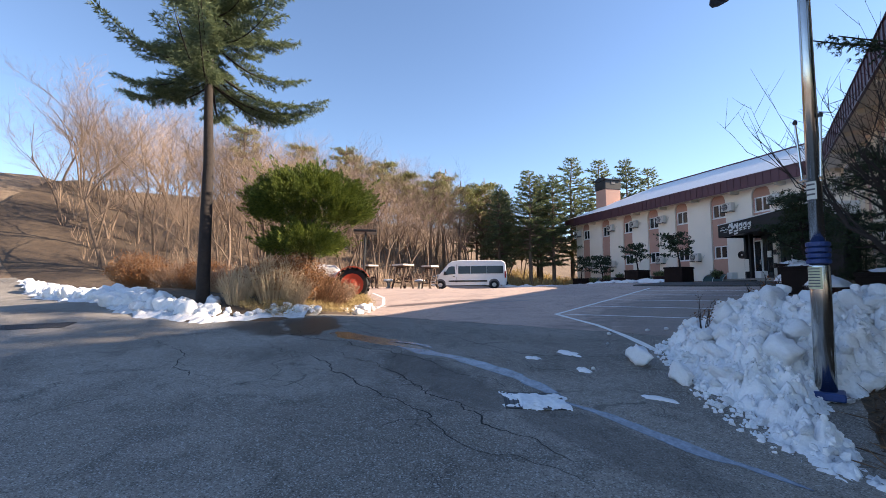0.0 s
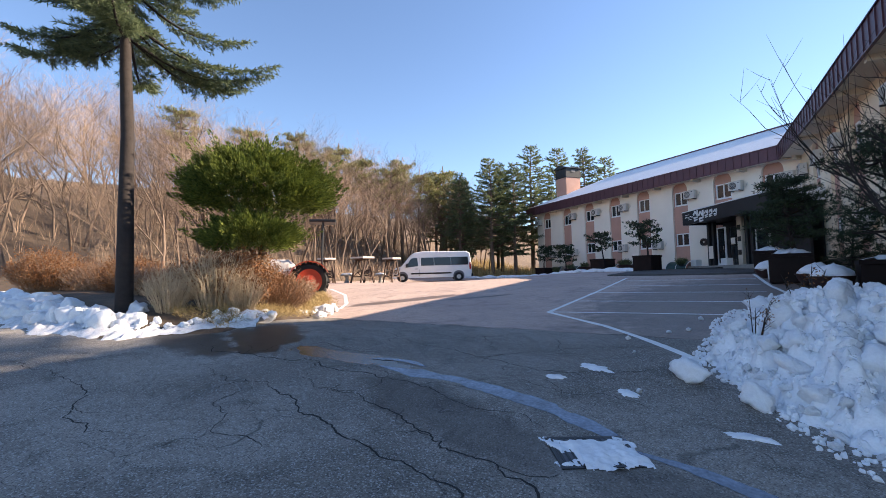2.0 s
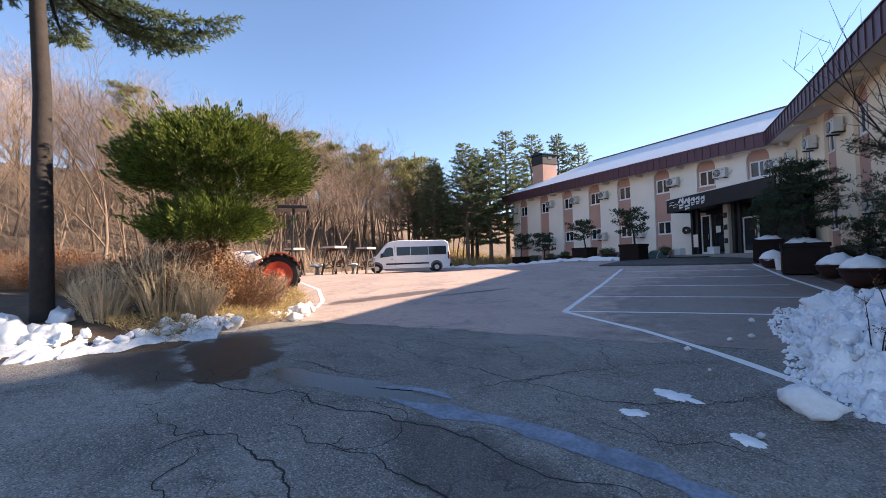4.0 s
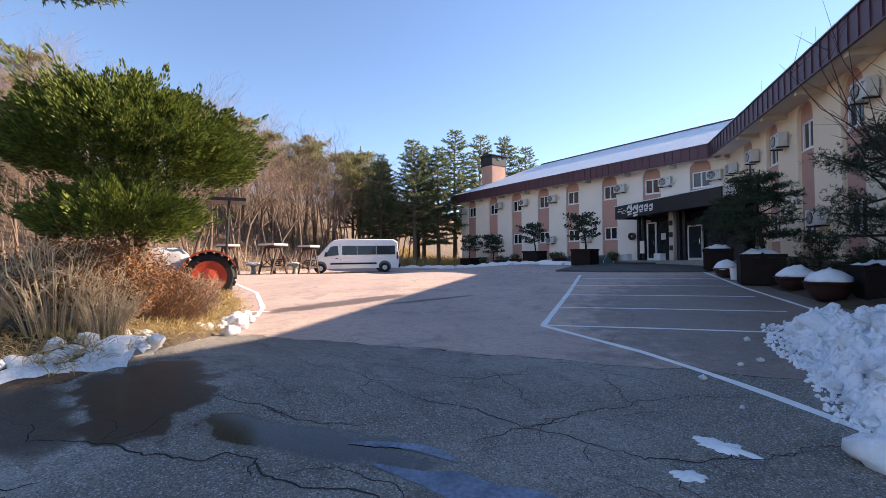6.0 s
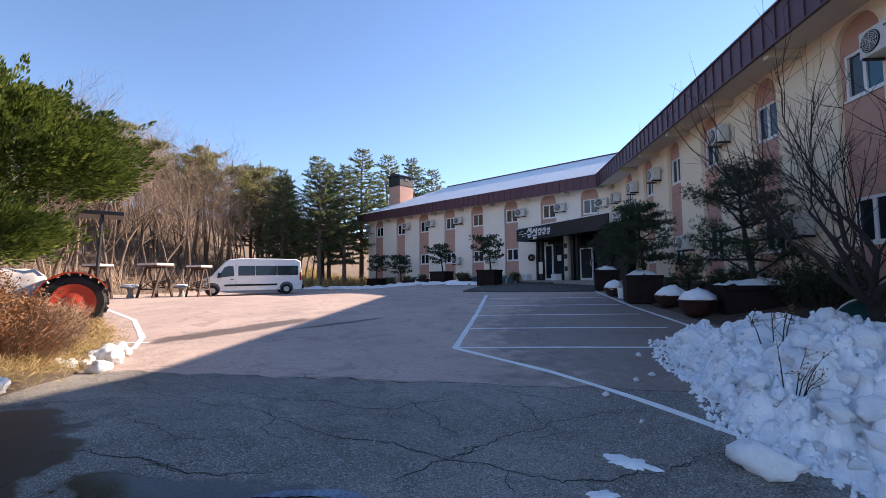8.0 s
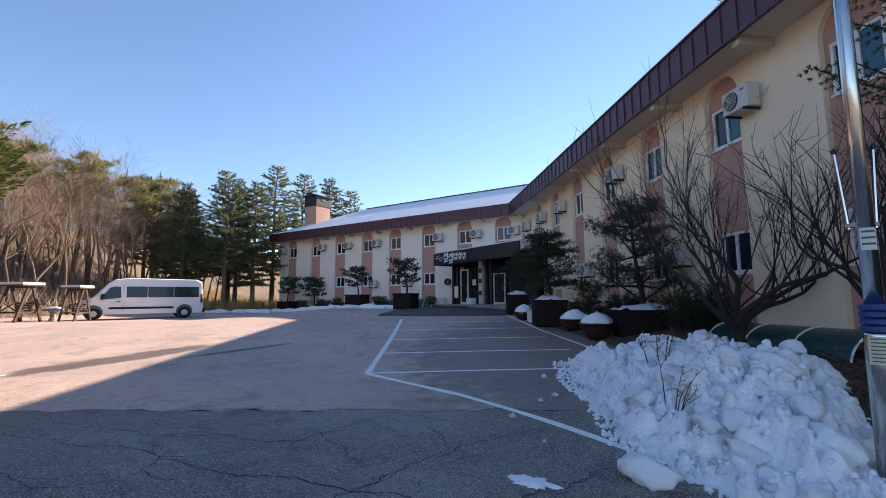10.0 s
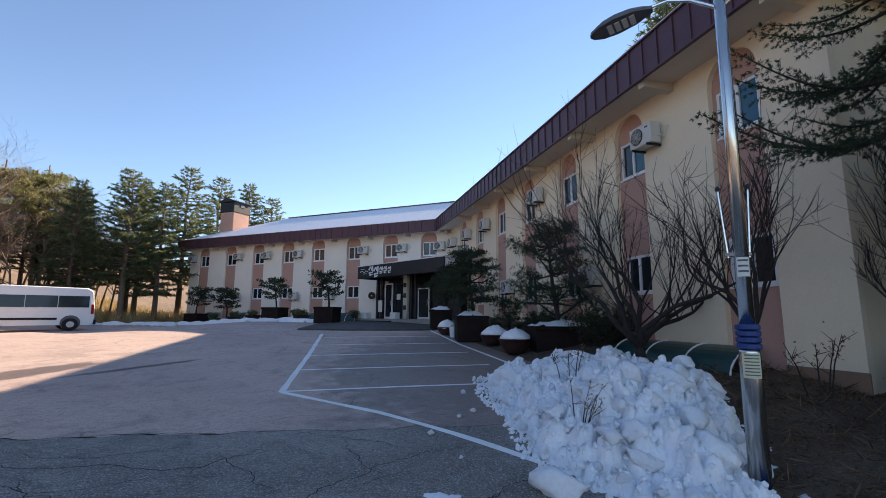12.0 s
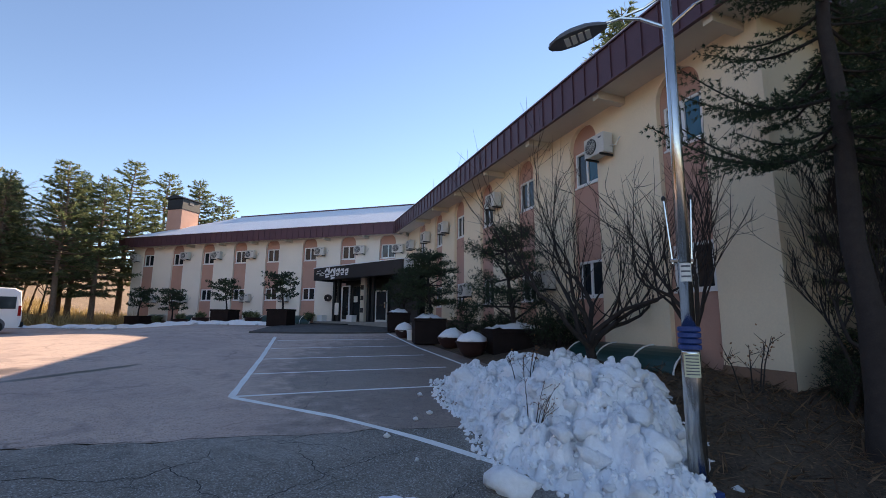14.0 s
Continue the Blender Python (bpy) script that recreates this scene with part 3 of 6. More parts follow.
def ribbon(pts, width, dz, taper=True):
    bm = bmesh.new()
    prev = None
    n = len(pts)
    for i, (x, y) in enumerate(pts):
        ax, ay = pts[max(i - 1, 0)]
        bx, by = pts[min(i + 1, n - 1)]
        d = math.hypot(bx - ax, by - ay) or 1
        nx, ny = -(by - ay) / d, (bx - ax) / d
        w = width / 2 * (0.95 + 0.6 * noise.noise(Vector((x * 2.5, y * 2.5, width * 40))) + rc.uniform(-0.12, 0.12)) * (min(1, 4 * i / n + 0.15, 4 * (n - 1 - i) / n + 0.15) if taper else 1)
        row = [bm.verts.new((x + nx * w * k, y + ny * w * k, gz(x + nx * w * k, y + ny * w * k) + dz)) for k in (-1, 1)]
        if prev:
            bm.faces.new((prev[0], row[0], row[1], prev[1]))
        prev = row
    return bm


CRACKS = (([(-2.71, -7.86), (-1.19, -7.82), (-0.24, -7.93), (0.48, -8.12), (1.29, -8.29), (2.62, -8.55), (4.7, -8.7)], 0.034),
          ([(-0.17, -7.49), (0.41, -7.4), (1.22, -7.57), (1.79, -7.78), (2.61, -7.9), (3.53, -8.22), (4.59, -8.34)], 0.032),
          ([(-4.1, -7.2), (-2.7, -7.1), (-1.25, -6.66), (0.2, -6.68), (1.2, -6.75), (2.7, -7.0)], 0.03),
          ([(-4.1, -2.86), (-2.96, -3.39), (-2.1, -3.7), (-0.63, -3.8), (-0.18, -3.75), (0.19, -3.37), (0.7, -3.05)], 0.024),
          ([(-1.73, -4.64), (-0.5, -4.81), (0.54, -4.94), (1.36, -5.08), (2.4, -4.92), (3.57, -4.39)], 0.026),
          ([(1.0, -2.68), (1.5, -2.86), (2.03, -3.11), (2.57, -3.41)], 0.02), ([(0.22, -5.74), (0.52, -5.31), (1.09, -4.59), (1.7, -4.01), (2.35, -3.46), (3.08, -3.25)], 0.022),
          ([(-3.0, -5.94), (-2.51, -5.86), (-1.99, -5.82), (-1.46, -5.93), (-0.4, -5.5)], 0.02), ([(-1.8, -4.04), (-1.45, -4.83), (-0.93, -5.02)], 0.018),
          ([(-4.26, -3.8), (-3.12, -4.0), (-2.2, -4.18), (-1.0, -4.3), (0.1, -4.2)], 0.02), ([(2.72, -4.69), (3.25, -4.34), (3.7, -4.14)], 0.018),
          ([(-1.0, -6.85), (-0.58, -6.45), (0.04, -6.49), (0.27, -6.87), (0.12, -7.38), (-0.35, -7.52), (-0.84, -7.34), (-1.0, -6.85)], 0.016),
          ([(-0.2, -3.2), (0.4, -3.9), (0.8, -4.5)], 0.016), ([(1.4, -2.8), (1.6, -3.6), (1.9, -4.1)], 0.016), ([(-5.8, -9.6), (-4.0, -9.3), (-2.2, -9.6), (-0.5, -9.4)], 0.022),
          ([(-1.3, -8.0), (-0.9, -8.6), (-0.2, -9.0), (0.9, -9.1)], 0.018), ([(-3.4, -4.4), (-3.1, -5.0), (-2.4, -5.2), (-1.6, -5.3)], 0.016), ([(-2.9, -2.9), (-2.2, -3.3), (-1.2, -3.2), (-0.4, -3.0)], 0.016),
          ([(1.5, -5.6), (2.1, -5.75), (2.9, -5.6), (3.6, -5.8)], 0.016), ([(2.0, -4.95), (2.1, -5.5), (2.5, -6.0)], 0.014))
for pts, w in CRACKS:
    single("road_crack", ribbon(wander(pts, 0.1, 5), w * 0.62, 0.003), M_CRACK, "dark crack in the asphalt", "crack", group="cracks in the road", kind="structure")
    if w > 0.019:
        for _ in range(len(pts) // 2):
            x, y = pts[rc.randrange(len(pts) - 1)]
            g, ln = rc.uniform(0, 6.28), rc.uniform(0.25, 0.7)
            side = [(x, y), (x + math.cos(g) * ln * 0.5, y + math.sin(g) * ln * 0.5), (x + math.cos(g + 0.4) * ln, y + math.sin(g + 0.4) * ln)]
            single("road_crack", ribbon(wander(side, 0.08, 4), w * 0.36, 0.003), M_CRACK, "fine dark side crack in the asphalt", "crack", group="cracks in the road", kind="structure")
single("ice_trickle", ribbon(wander([(-0.3, -6.3), (0.1, -6.3), (1.0, -6.18), (1.74, -6.25), (2.47, -6.38), (3.12, -6.65), (3.5, -6.82)], 0.02, 4), 0.29, 0.005), M_ICE, "frozen pale blue trickle of meltwater across the asphalt", "ice", kind="structure")
single("ice_trickle", ribbon(wander([(-0.7, -6.1), (-0.4, -5.96), (-0.09, -5.87), (0.35, -5.95)], 0.03, 4), 0.11, 0.006), M_ICE, "short frozen side arm of the meltwater trickle", "ice", kind="structure")
single("ice_trickle", ribbon(wander([(3.5, -6.95), (4.25, -7.05), (4.82, -7.24), (5.23, -7.36), (6.1, -7.5)], 0.02, 4), 0.2, 0.005), M_ICE, "frozen pale blue trickle of meltwater below the drain", "ice", kind="structure")
single("road_crack", ribbon(wander([(x * 0.35, EDGE_Y + ragged(x * 0.35) + 0.01) for x in range(-17, 14)], 0.05, 2), 0.014, 0.003, False), M_CRACK, "ragged dark joint between asphalt and concrete", "crack", group="cracks in the road", kind="structure")

# ---- outdoor units on the walls ----
def air_conditioner():
    root = thing("air_conditioner", "off-white outdoor air conditioner unit on a wall bracket", "air conditioner", group="outdoor units on the walls")
    part("casing", box(-0.42, 0.42, -0.42, -0.08, -0.3, 0.3, 0.015), M_AC, root)
    bm = bmesh.new()
    lathe(bm, [(0.235, 0.0), (0.235, 0.02), (0.205, 0.02), (0.205, 0.006)], 20)
    bmesh.ops.transform(bm, matrix=pose(-0.12, -0.421, 0, 90, 0, 0), verts=bm.verts[:])
    grille = part("fan_grille", bm, M_DARKMETAL_BACKING, root, "dark round fan grille")
    bm = bmesh.new()
    for k in range(4):
        w = math.radians(k * 45)
        c, s = math.cos(w) * 0.215, math.sin(w) * 0.215
        tube(bm, [(-0.12 - c, -0.446, -s), (-0.12 + c, -0.446, s)], [0.006, 0.006], 4)
    for r in (0.05, 0.09, 0.13, 0.17, 0.21):
        ring = [(-0.12 + r * math.cos(2 * math.pi * j / 18), -0.45, r * math.sin(2 * math.pi * j / 18)) for j in range(19)]
        tube(bm, ring, [0.0065] * 19, 4, False)
    part("fan_guard", bm, M_AC, grille)
    part("badge", box(0.2, 0.32, -0.424, -0.4205, 0.15, 0.2), M_INK_SHADE, root)
    for x in (-0.3, 0.3):
        part("bracket", prism(bmesh.new(), [(x - 0.02, -0.36), (x + 0.02, -0.36), (x + 0.02, -0.302), (x - 0.02, -0.302)], -0.46, 0.0), M_DARKMETAL_BACKING, root)
    part("pipe", tube(bmesh.new(), [(0.42, -0.2, -0.1), (0.55, -0.1, -0.12), (0.58, -0.03, 0.05), (0.62, 0.0, 0.12)], [0.02] * 4, 6), M_AC, root)
    return root


unit = air_conditioner()
spots = [(far_m, u, 0.9, z) for u, z in ((-25.05, 6.6), (-19.4, 6.6), (-16.1, 6.55), (-12.75, 6.5), (-6.4, 6.5), (-3.05, 6.5), (0.0, 6.48), (-22.7, 3.0), (-19.3, 3.0), (-13.0, 3.05), (-9.4, 3.05))]
spots += [(near_m, u, 1.05, z) for u, z in ((20.05, 6.55), (13.4, 6.55), (7.4, 6.5), (4.3, 6.5), (1.2, 6.5), (17.1, 2.85), (10.4, 2.9))]
unit.matrix_basis = spots[0][0] @ pose(spots[0][1], spots[0][2], spots[0][3])
for m, u, y, z in spots[1:]:
    copy_thing(unit, m @ pose(u, y, z))

# ---- barrel covers over the cellar windows ----
def well_cover(length):
    root = thing("window_well_cover", "dark green translucent barrel cover with white hoops at the wall foot", "window cover", group="cellar window covers")
    ar = [(math.cos(math.pi / 2 * k / 8) * 0.8, math.sin(math.pi / 2 * k / 8) * 0.62) for k in range(9)]
    bm = bmesh.new()
    for (y0, z0), (y1, z1) in zip(ar, ar[1:]):
        v = [bm.verts.new(p) for p in ((0, -y0, z0), (length, -y0, z0), (length, -y1, z1), (0, -y1, z1))]
        bm.faces.new(v)
    part("sheet", bm, M_GREENPOLY, root, flat=False)
    hoop = bmesh.new()
    tube(hoop, [(0, -y * 1.02, z * 1.02) for y, z in ar], [0.022] * 9, 6)
    hoop = mesh_of(hoop, "hoop", M_PVC)
    n = max(2, round(length / 1.1) + 1)
    for k in range(n):
        part("hoop", hoop, None, root, m=pose(length * k / (n - 1), 0, 0))
    return root


c0 = well_cover(3.8)
c0.matrix_basis = near_m @ pose(18.9, 1.02, 0.3)
c1 = well_cover(1.7)
c1.matrix_basis = far_m @ pose(-8.3, 0.86, 1.08)
for u in (-11.9, -15.2, -19.3, -22.6):
    copy_thing(c1, far_m @ pose(u, 0.86, 1.08))
copy_thing(c0, near_m @ pose(12.6, 1.02, 0.45))

# ---- entrance canopy across the inner corner ----
can_m = Matrix.Translation((0.75, 22.6, 0)) @ Matrix.Rotation(math.atan2(-0.817, 0.577), 4, "Z")
canopy = thing("entrance_canopy", "black panelled entrance canopy with white lettering and a dusting of snow", "canopy", can_m)
part("fascia_panel", box(0, 8.7, 0.0, 0.12, 4.06, 4.9, 0.01), M_BLACKPANEL, canopy)
part("side_panel", box(0.0, 0.12, 0.122, 3.4, 4.06, 4.9, 0.01), M_BLACKPANEL, canopy)
part("deck", box(0.12, 8.6, 0.122, 4.6, 4.2, 4.34), M_BLACKPANEL, canopy)
part("top_trim", box(-0.03, 8.73, -0.03, 0.16, 4.902, 4.96), M_PVC, canopy, "white metal edge trim")
part("snow_cover", box(0.05, 8.6, 0.17, 4.5, 4.342, 4.99, 0.03), M_SNOW, canopy, "thin layer of snow")


def stroke(x0, z0, x1, z1, w):
    bm = bmesh.new()
    d = math.hypot(x1 - x0, z1 - z0)
    nx, nz = -(z1 - z0) / d * w / 2, (x1 - x0) / d * w / 2
    prism(bm, [(x0 + nx, z0 + nz), (x0 - nx, z0 - nz), (x1 - nx * 0.6, z1 - nz * 0.6), (x1 + nx * 0.6, z1 + nz * 0.6)], -0.035, -0.004)
    part("sign_bar", bm, M_SIGNWHITE, canopy)


for cx, cz, sc in ((1.6, 4.52, 0.62), (2.2, 4.42, 0.66), (2.75, 4.5, 0.44), (3.2, 4.5, 0.42), (3.65, 4.47, 0.4)):
    for x0, z0, x1, z1 in ((-0.4, 0.1, -0.1, 0.5), (-0.05, 0.45, 0.2, 0.05), (0.3, 0.55, 0.32, -0.1), (-0.35, -0.2, 0.35, -0.16), (-0.3, -0.45, 0.3, -0.4)):
        stroke(cx + x0 * sc, cz + z0 * sc, cx + x1 * sc, cz + z1 * sc, 0.2 * sc)
for k in range(5):
    stroke(0.35 + k * 0.2, 4.5 + 0.05 * (k % 2), 0.48 + k * 0.2, 4.56 - 0.05 * (k % 3), 0.07)
stroke(0.42, 4.68, 0.85, 4.7, 0.04)
stroke(0.75, 4.36, 1.15, 4.36, 0.04)
entr = thing("entrance_porch", "glazed hotel entrance porch with dark columns and aluminium doors", "entrance", can_m)
Z0 = 1.3
part("back_wall", box(0.2, 8.0, 2.6, 2.75, Z0, 4.2), M_DARKMETAL_BACKING, entr)
part("side_wall", box(6.1, 8.4, 1.6, 1.75, Z0 - 0.3, 4.2), M_BLACKPANEL, entr)
for x in (0.25, 0.75, 3.95, 4.4):
    part("column", box(x, x + 0.22, 1.45, 1.67, Z0, 4.2, 0.015), M_BLACKPANEL, entr)
part("pillar", box(3.35, 3.75, 1.4, 1.8, Z0, 4.2, 0.02), M_SOFFIT, entr, "pale panelled pillar with dark plates")
for z in (1.9, 2.7, 3.4):
    part("pillar_plate", box(3.4, 3.7, 1.39, 1.398, z, z + 0.3), M_DARKMETAL_BACKING, entr)


def glazed_door(x0, x1, z1, y, frame_mat, label):
    bm = bmesh.new()
    t = 0.08
    for a, b, c, d in ((x0, x0 + t, Z0, z1), (x1 - t, x1, Z0, z1), (x0 + t, x1 - t, Z0, Z0 + 0.14), (x0 + t, x1 - t, z1 - t, z1)):
        bm_box(bm, a, b, y - 0.04, y + 0.04, c, d)
    d = part("door", bm, frame_mat, entr, label)
    part("pane", box(x0 + t + 0.002, x1 - t - 0.002, y - 0.008, y + 0.008, Z0 + 0.142, z1 - t - 0.002), M_GLASS, d)
    part("handle", tube(bmesh.new(), [(x1 - 0.14, y - 0.09, Z0 + 0.9), (x1 - 0.14, y - 0.09, Z0 + 1.25)], [0.015, 0.015], 6), M_STEEL, d, "steel bar handle")
    return d


glazed_door(1.15, 2.0, 3.75, 1.6, M_PVC, "white framed glass door")
glazed_door(2.1, 3.25, 3.75, 1.75, M_DARKMETAL_BACKING, "dark framed glass door")
glazed_door(4.75, 5.85, 3.3, 1.55, M_AC, "aluminium framed glass door")
part("notice", box(2.35, 2.75, 1.67, 1.69, 2.6, 3.0), M_PAPER, entr, "white paper notice")
part("floor_slab", box(-0.2, 8.2, 0.3, 2.6, 0.95, Z0 - 0.002, 0.01), M_CONCBLOCK, entr)
part("step", box(0.0, 3.6, -0.15, 0.298, 0.9, Z0 - 0.12, 0.01), M_DARKMETAL_BACKING, entr, "dark entrance step")
part("step", box(0.0, 3.6, -0.55, -0.152, 0.9, Z0 - 0.22, 0.01), M_DARKMETAL_BACKING, entr, "dark entrance step")
for x in (0.1, 3.3):
    single("white_planter_box", box(-0.28, 0.28, -0.2, 0.2, 0, 0.42, 0.015), M_PVC, "white rectangular planter box beside the entrance steps", "planter", can_m @ pose(x + 0.3, 0.55, Z0), group="white planter boxes")
board = thing("notice_board", "cream notice board on a thin metal stand at the entrance", "sign", can_m @ pose(1.55, 0.9, Z0))
part("board", box(-0.22, 0.22, -0.03, 0.0, 0.45, 1.25, 0.01), M_WALLW, board)
for x in (-0.18, 0.18):
    part("leg", tube(bmesh.new(), [(x, 0.1, 0), (x, 0.0, 0.5)], [0.015, 0.015], 5), M_DARKMETAL_BACKING, board)
fan = thing("vent_fan", "round dark wall fan beside the entrance", "fan", far_m @ pose(-5.6, 0.9, 3.0))
bm = bmesh.new()
lathe(bm, [(0.26, 0.0), (0.26, 0.2), (0.2, 0.2), (0.2, 0.12)], 18)
bmesh.ops.transform(bm, matrix=pose(0, 0, 0, 90, 0, 0), verts=bm.verts[:])
part("housing", bm, M_DARKMETAL_BACKING, fan)
part("hub", box(-0.05, 0.05, -0.16, -0.12, -0.05, 0.05, 0.01), M_AC, fan)
# dark asphalt apron in front of the entrance
bm = bmesh.new()
ap = [(-1.6, 12.0), (0.5, 11.7), (2.6, 11.7), (4.6, 11.9), (5.6, 14.5), (3.5, 19.0), (0.0, 21.8), (-1.2, 16.0)]
lo = [bm.verts.new((x, y, gz(x, y) - 0.05)) for x, y in ap]
hi = [bm.verts.new((x + 0.03, y + 0.03, gz(x, y) + 0.07)) for x, y in ap]
mid = bm.verts.new((1.8, 15.5, gz(1.8, 15.5) + 0.08))
for i in range(len(ap)):
    j = (i + 1) % len(ap)
    bm.faces.new((lo[i], lo[j], hi[j], hi[i]))
    bm.faces.new((hi[i], hi[j], mid))
single("entrance_apron", bm, M_APRON, "raised dark asphalt apron before the entrance steps", "pavement", kind="structure")

# ---- planters ----
def square_planter(w, d, h, x, y, label, snow=True, turn=0.0):
    z = gz(x, y)
    root = thing("planter", label, "planter", pose(x, y, z, 0, 0, turn), group="brown planters")
    a, t = w / 2, 0.06
    bm = bmesh.new()
    bm_box(bm, -a, a, -d / 2, d / 2, 0.0, h - 0.12)
    bmesh.ops.bevel(bm, geom=bm.edges[:], offset=0.012, segments=1, affect="EDGES")
    part("box", bm, M_PLANTER, root)
    bm = bmesh.new()
    for q in ((-a - 0.03, a + 0.03, -d / 2 - 0.03, -d / 2 + t), (-a - 0.03, a + 0.03, d / 2 - t, d / 2 + 0.03), (-a - 0.03, -a + t, -d / 2 + t, d / 2 - t), (a - t, a + 0.03, -d / 2 + t, d / 2 - t)):
        bm_box(bm, q[0], q[1], q[2], q[3], h - 0.118, h)
    part("rim", bm, M_PLANTER, root)
    n = 11
    bm = bmesh.new()
    grid = []
    for j in range(n):
        row = []
        for i in range(n):
            px, py = (i / (n - 1) - 0.5) * (w - 0.1), (j / (n - 1) - 0.5) * (d - 0.1)
            rr = max(abs(px) / (w / 2), abs(py) / (d / 2))
            zz = h - 0.03 + (0.26 * (1 - rr) + 0.10 * noise.noise(Vector((px * 4 + x, py * 4 + y, 0))) + 0.08 * noise.noise(Vector((px * 10 + x, py * 10 + y, 3))) if snow else -0.03)
            row.append(bm.verts.new((px, py, zz)))
        grid.append(row)
    for j in range(n - 1):
        for i in range(n - 1):
            bm.faces.new((grid[j][i], grid[j][i + 1], grid[j + 1][i + 1], grid[j + 1][i]))
    part("snow_cap" if snow else "soil", bm, M_SNOW if snow else M_SOIL, root, "heap of snow in the planter" if snow else "", flat=False)
    return root


square_planter(2.05, 1.3, 0.9, 7.9, 4.55, "large dark brown square planter heaped with snow", turn=-4)
square_planter(1.2, 1.2, 0.98, 5.65, 8.0, "dark brown square planter heaped with snow", turn=-5)
square_planter(1.05, 1.05, 0.95, 5.15, 12.6, "dark brown square planter beside the entrance", turn=-5)
square_planter(1.2, 1.2, 0.98, -0.85, 18.5, "dark brown square planter with a clipped tree before the wing", False, -20)
square_planter(1.3, 1.2, 0.95, -4.8, 23.1, "dark brown square planter with a spreading tree", False, -25)
square_planter(1.5, 1.2, 0.9, -12.6, 31.0, "dark brown square planter at the end of the wing", False, -30)


def bowl(x, y, r, h, snow, label):
    root = thing("planter_bowl", label, "planter", pose(x, y, gz(x, y)), group="round planter bowls")
    part("bowl", lathe(bmesh.new(), [(r * 0.45, 0), (r * 0.72, h * 0.25), (r * 0.95, h * 0.65), (r, h * 0.92), (r * 1.06, h * 0.93), (r * 1.06, h), (r * 0.94, h)], 24), M_BOWL, root, flat=False)
    if snow:
        bm = bmesh.new()
        prof = [(r * 0.98, h - 0.02), (r * 0.93, h + 0.06), (r * 0.75, h + 0.16), (r * 0.5, h + 0.25), (r * 0.25, h + 0.3), (0.04, h + 0.32)]
        lathe(bm, prof, 22)
        for v in bm.verts:
            v.co += Vector((0.6, 0.6, 1)) * (0.07 * noise.noise(v.co * 5 + Vector((x, y, 0))) + 0.06 * noise.noise(v.co * 12 + Vector((y, x, 0))))
        part("snow_cap", bm, M_SNOW, root, "cone of snow", flat=False)
    return root


bowl(6.15, 6.4, 0.5, 0.42, True, "round red-brown planter bowl with a cone of snow")
bowl(6.3, 4.5, 0.5, 0.5, True, "glazed red-brown planter bowl with a cone of snow")
bowl(5.0, 9.9, 0.42, 0.35, True, "small round planter bowl with snow")
for x, y in ((-2.9, 22.2), (-6.6, 24.6), (-8.4, 26.4)):
    bowl(x, y, 0.55, 0.45, False, "dark round planter bowl before the wing")
bucket = thing("bucket", "white plastic bucket beside the planters", "bucket", pose(5.15, 9.15, gz(5.15, 9.15)))
part("body", lathe(bmesh.new(), [(0.14, 0), (0.17, 0.38), (0.185, 0.38), (0.185, 0.42), (0.16, 0.42)], 16), M_PVC, bucket)
part("bail_handle", tube(bmesh.new(), [(-0.18, 0, 0.4), (-0.1, 0.1, 0.3), (0.1, 0.1, 0.3), (0.18, 0, 0.4)], [0.008] * 4, 5), M_STEEL, bucket)

# ---- street lamp ----
lamp = thing("street_lamp", "stainless steel street lamp pole with blue bands and two lamp arms", "street lamp", pose(6.19, -4.74, -0.6, 0, 0.4, 0))
part("base_plate", box(-0.19, 0.19, -0.19, 0.19, 0.0, 0.1, 0.015), M_BLUEBAND, lamp, "blue base cover")
part("lower_pole", lathe(bmesh.new(), [(0.115, 0.1), (0.115, 1.72), (0.108, 1.75)], 20), M_STEEL, lamp, flat=False)
part("upper_pole", lathe(bmesh.new(), [(0.085, 1.75), (0.068, 6.9), (0.02, 6.94)], 18), M_STEEL, lamp, flat=False)
for k in range(4):
    part("band", lathe(bmesh.new(), [(0.115, 1.752 + 0.075 * k), (0.135, 1.765 + 0.075 * k), (0.135, 1.81 + 0.075 * k), (0.115, 1.822 + 0.075 * k)], 18), M_BLUEBAND, lamp, "blue plastic band")


def pole_label(z0, z1, r, w, turn, rows, paper):
    bm = bmesh.new()
    n = 5
    aa = [turn + w * (i / n - 0.5) for i in range(n + 1)]
    lo = [bm.verts.new((r * math.cos(a), r * math.sin(a), z0)) for a in aa]
    hi = [bm.verts.new((r * math.cos(a), r * math.sin(a), z1)) for a in aa]
    for i in range(n):
        bm.faces.new((lo[i], lo[i + 1], hi[i + 1], hi[i]))
    p = part("label_plate", bm, paper, lamp)
    for k in range(rows):
        bm = bmesh.new()
        z = z1 - (k + 0.8) * (z1 - z0) / (rows + 0.6)
        aa = [turn + (w * 0.75) * (i / 4 - 0.5) for i in range(5)]
        h = (z1 - z0) / (rows + 0.6) * 0.35
        lo = [bm.verts.new(((r + 0.003) * math.cos(a), (r + 0.003) * math.sin(a), z)) for a in aa]
        hi = [bm.verts.new(((r + 0.003) * math.cos(a), (r + 0.003) * math.sin(a), z + h)) for a in aa]
        for i in range(4):
            bm.faces.new((lo[i], lo[i + 1], hi[i + 1], hi[i]))
        part("text_bar", bm, M_INK_SHADE, p)


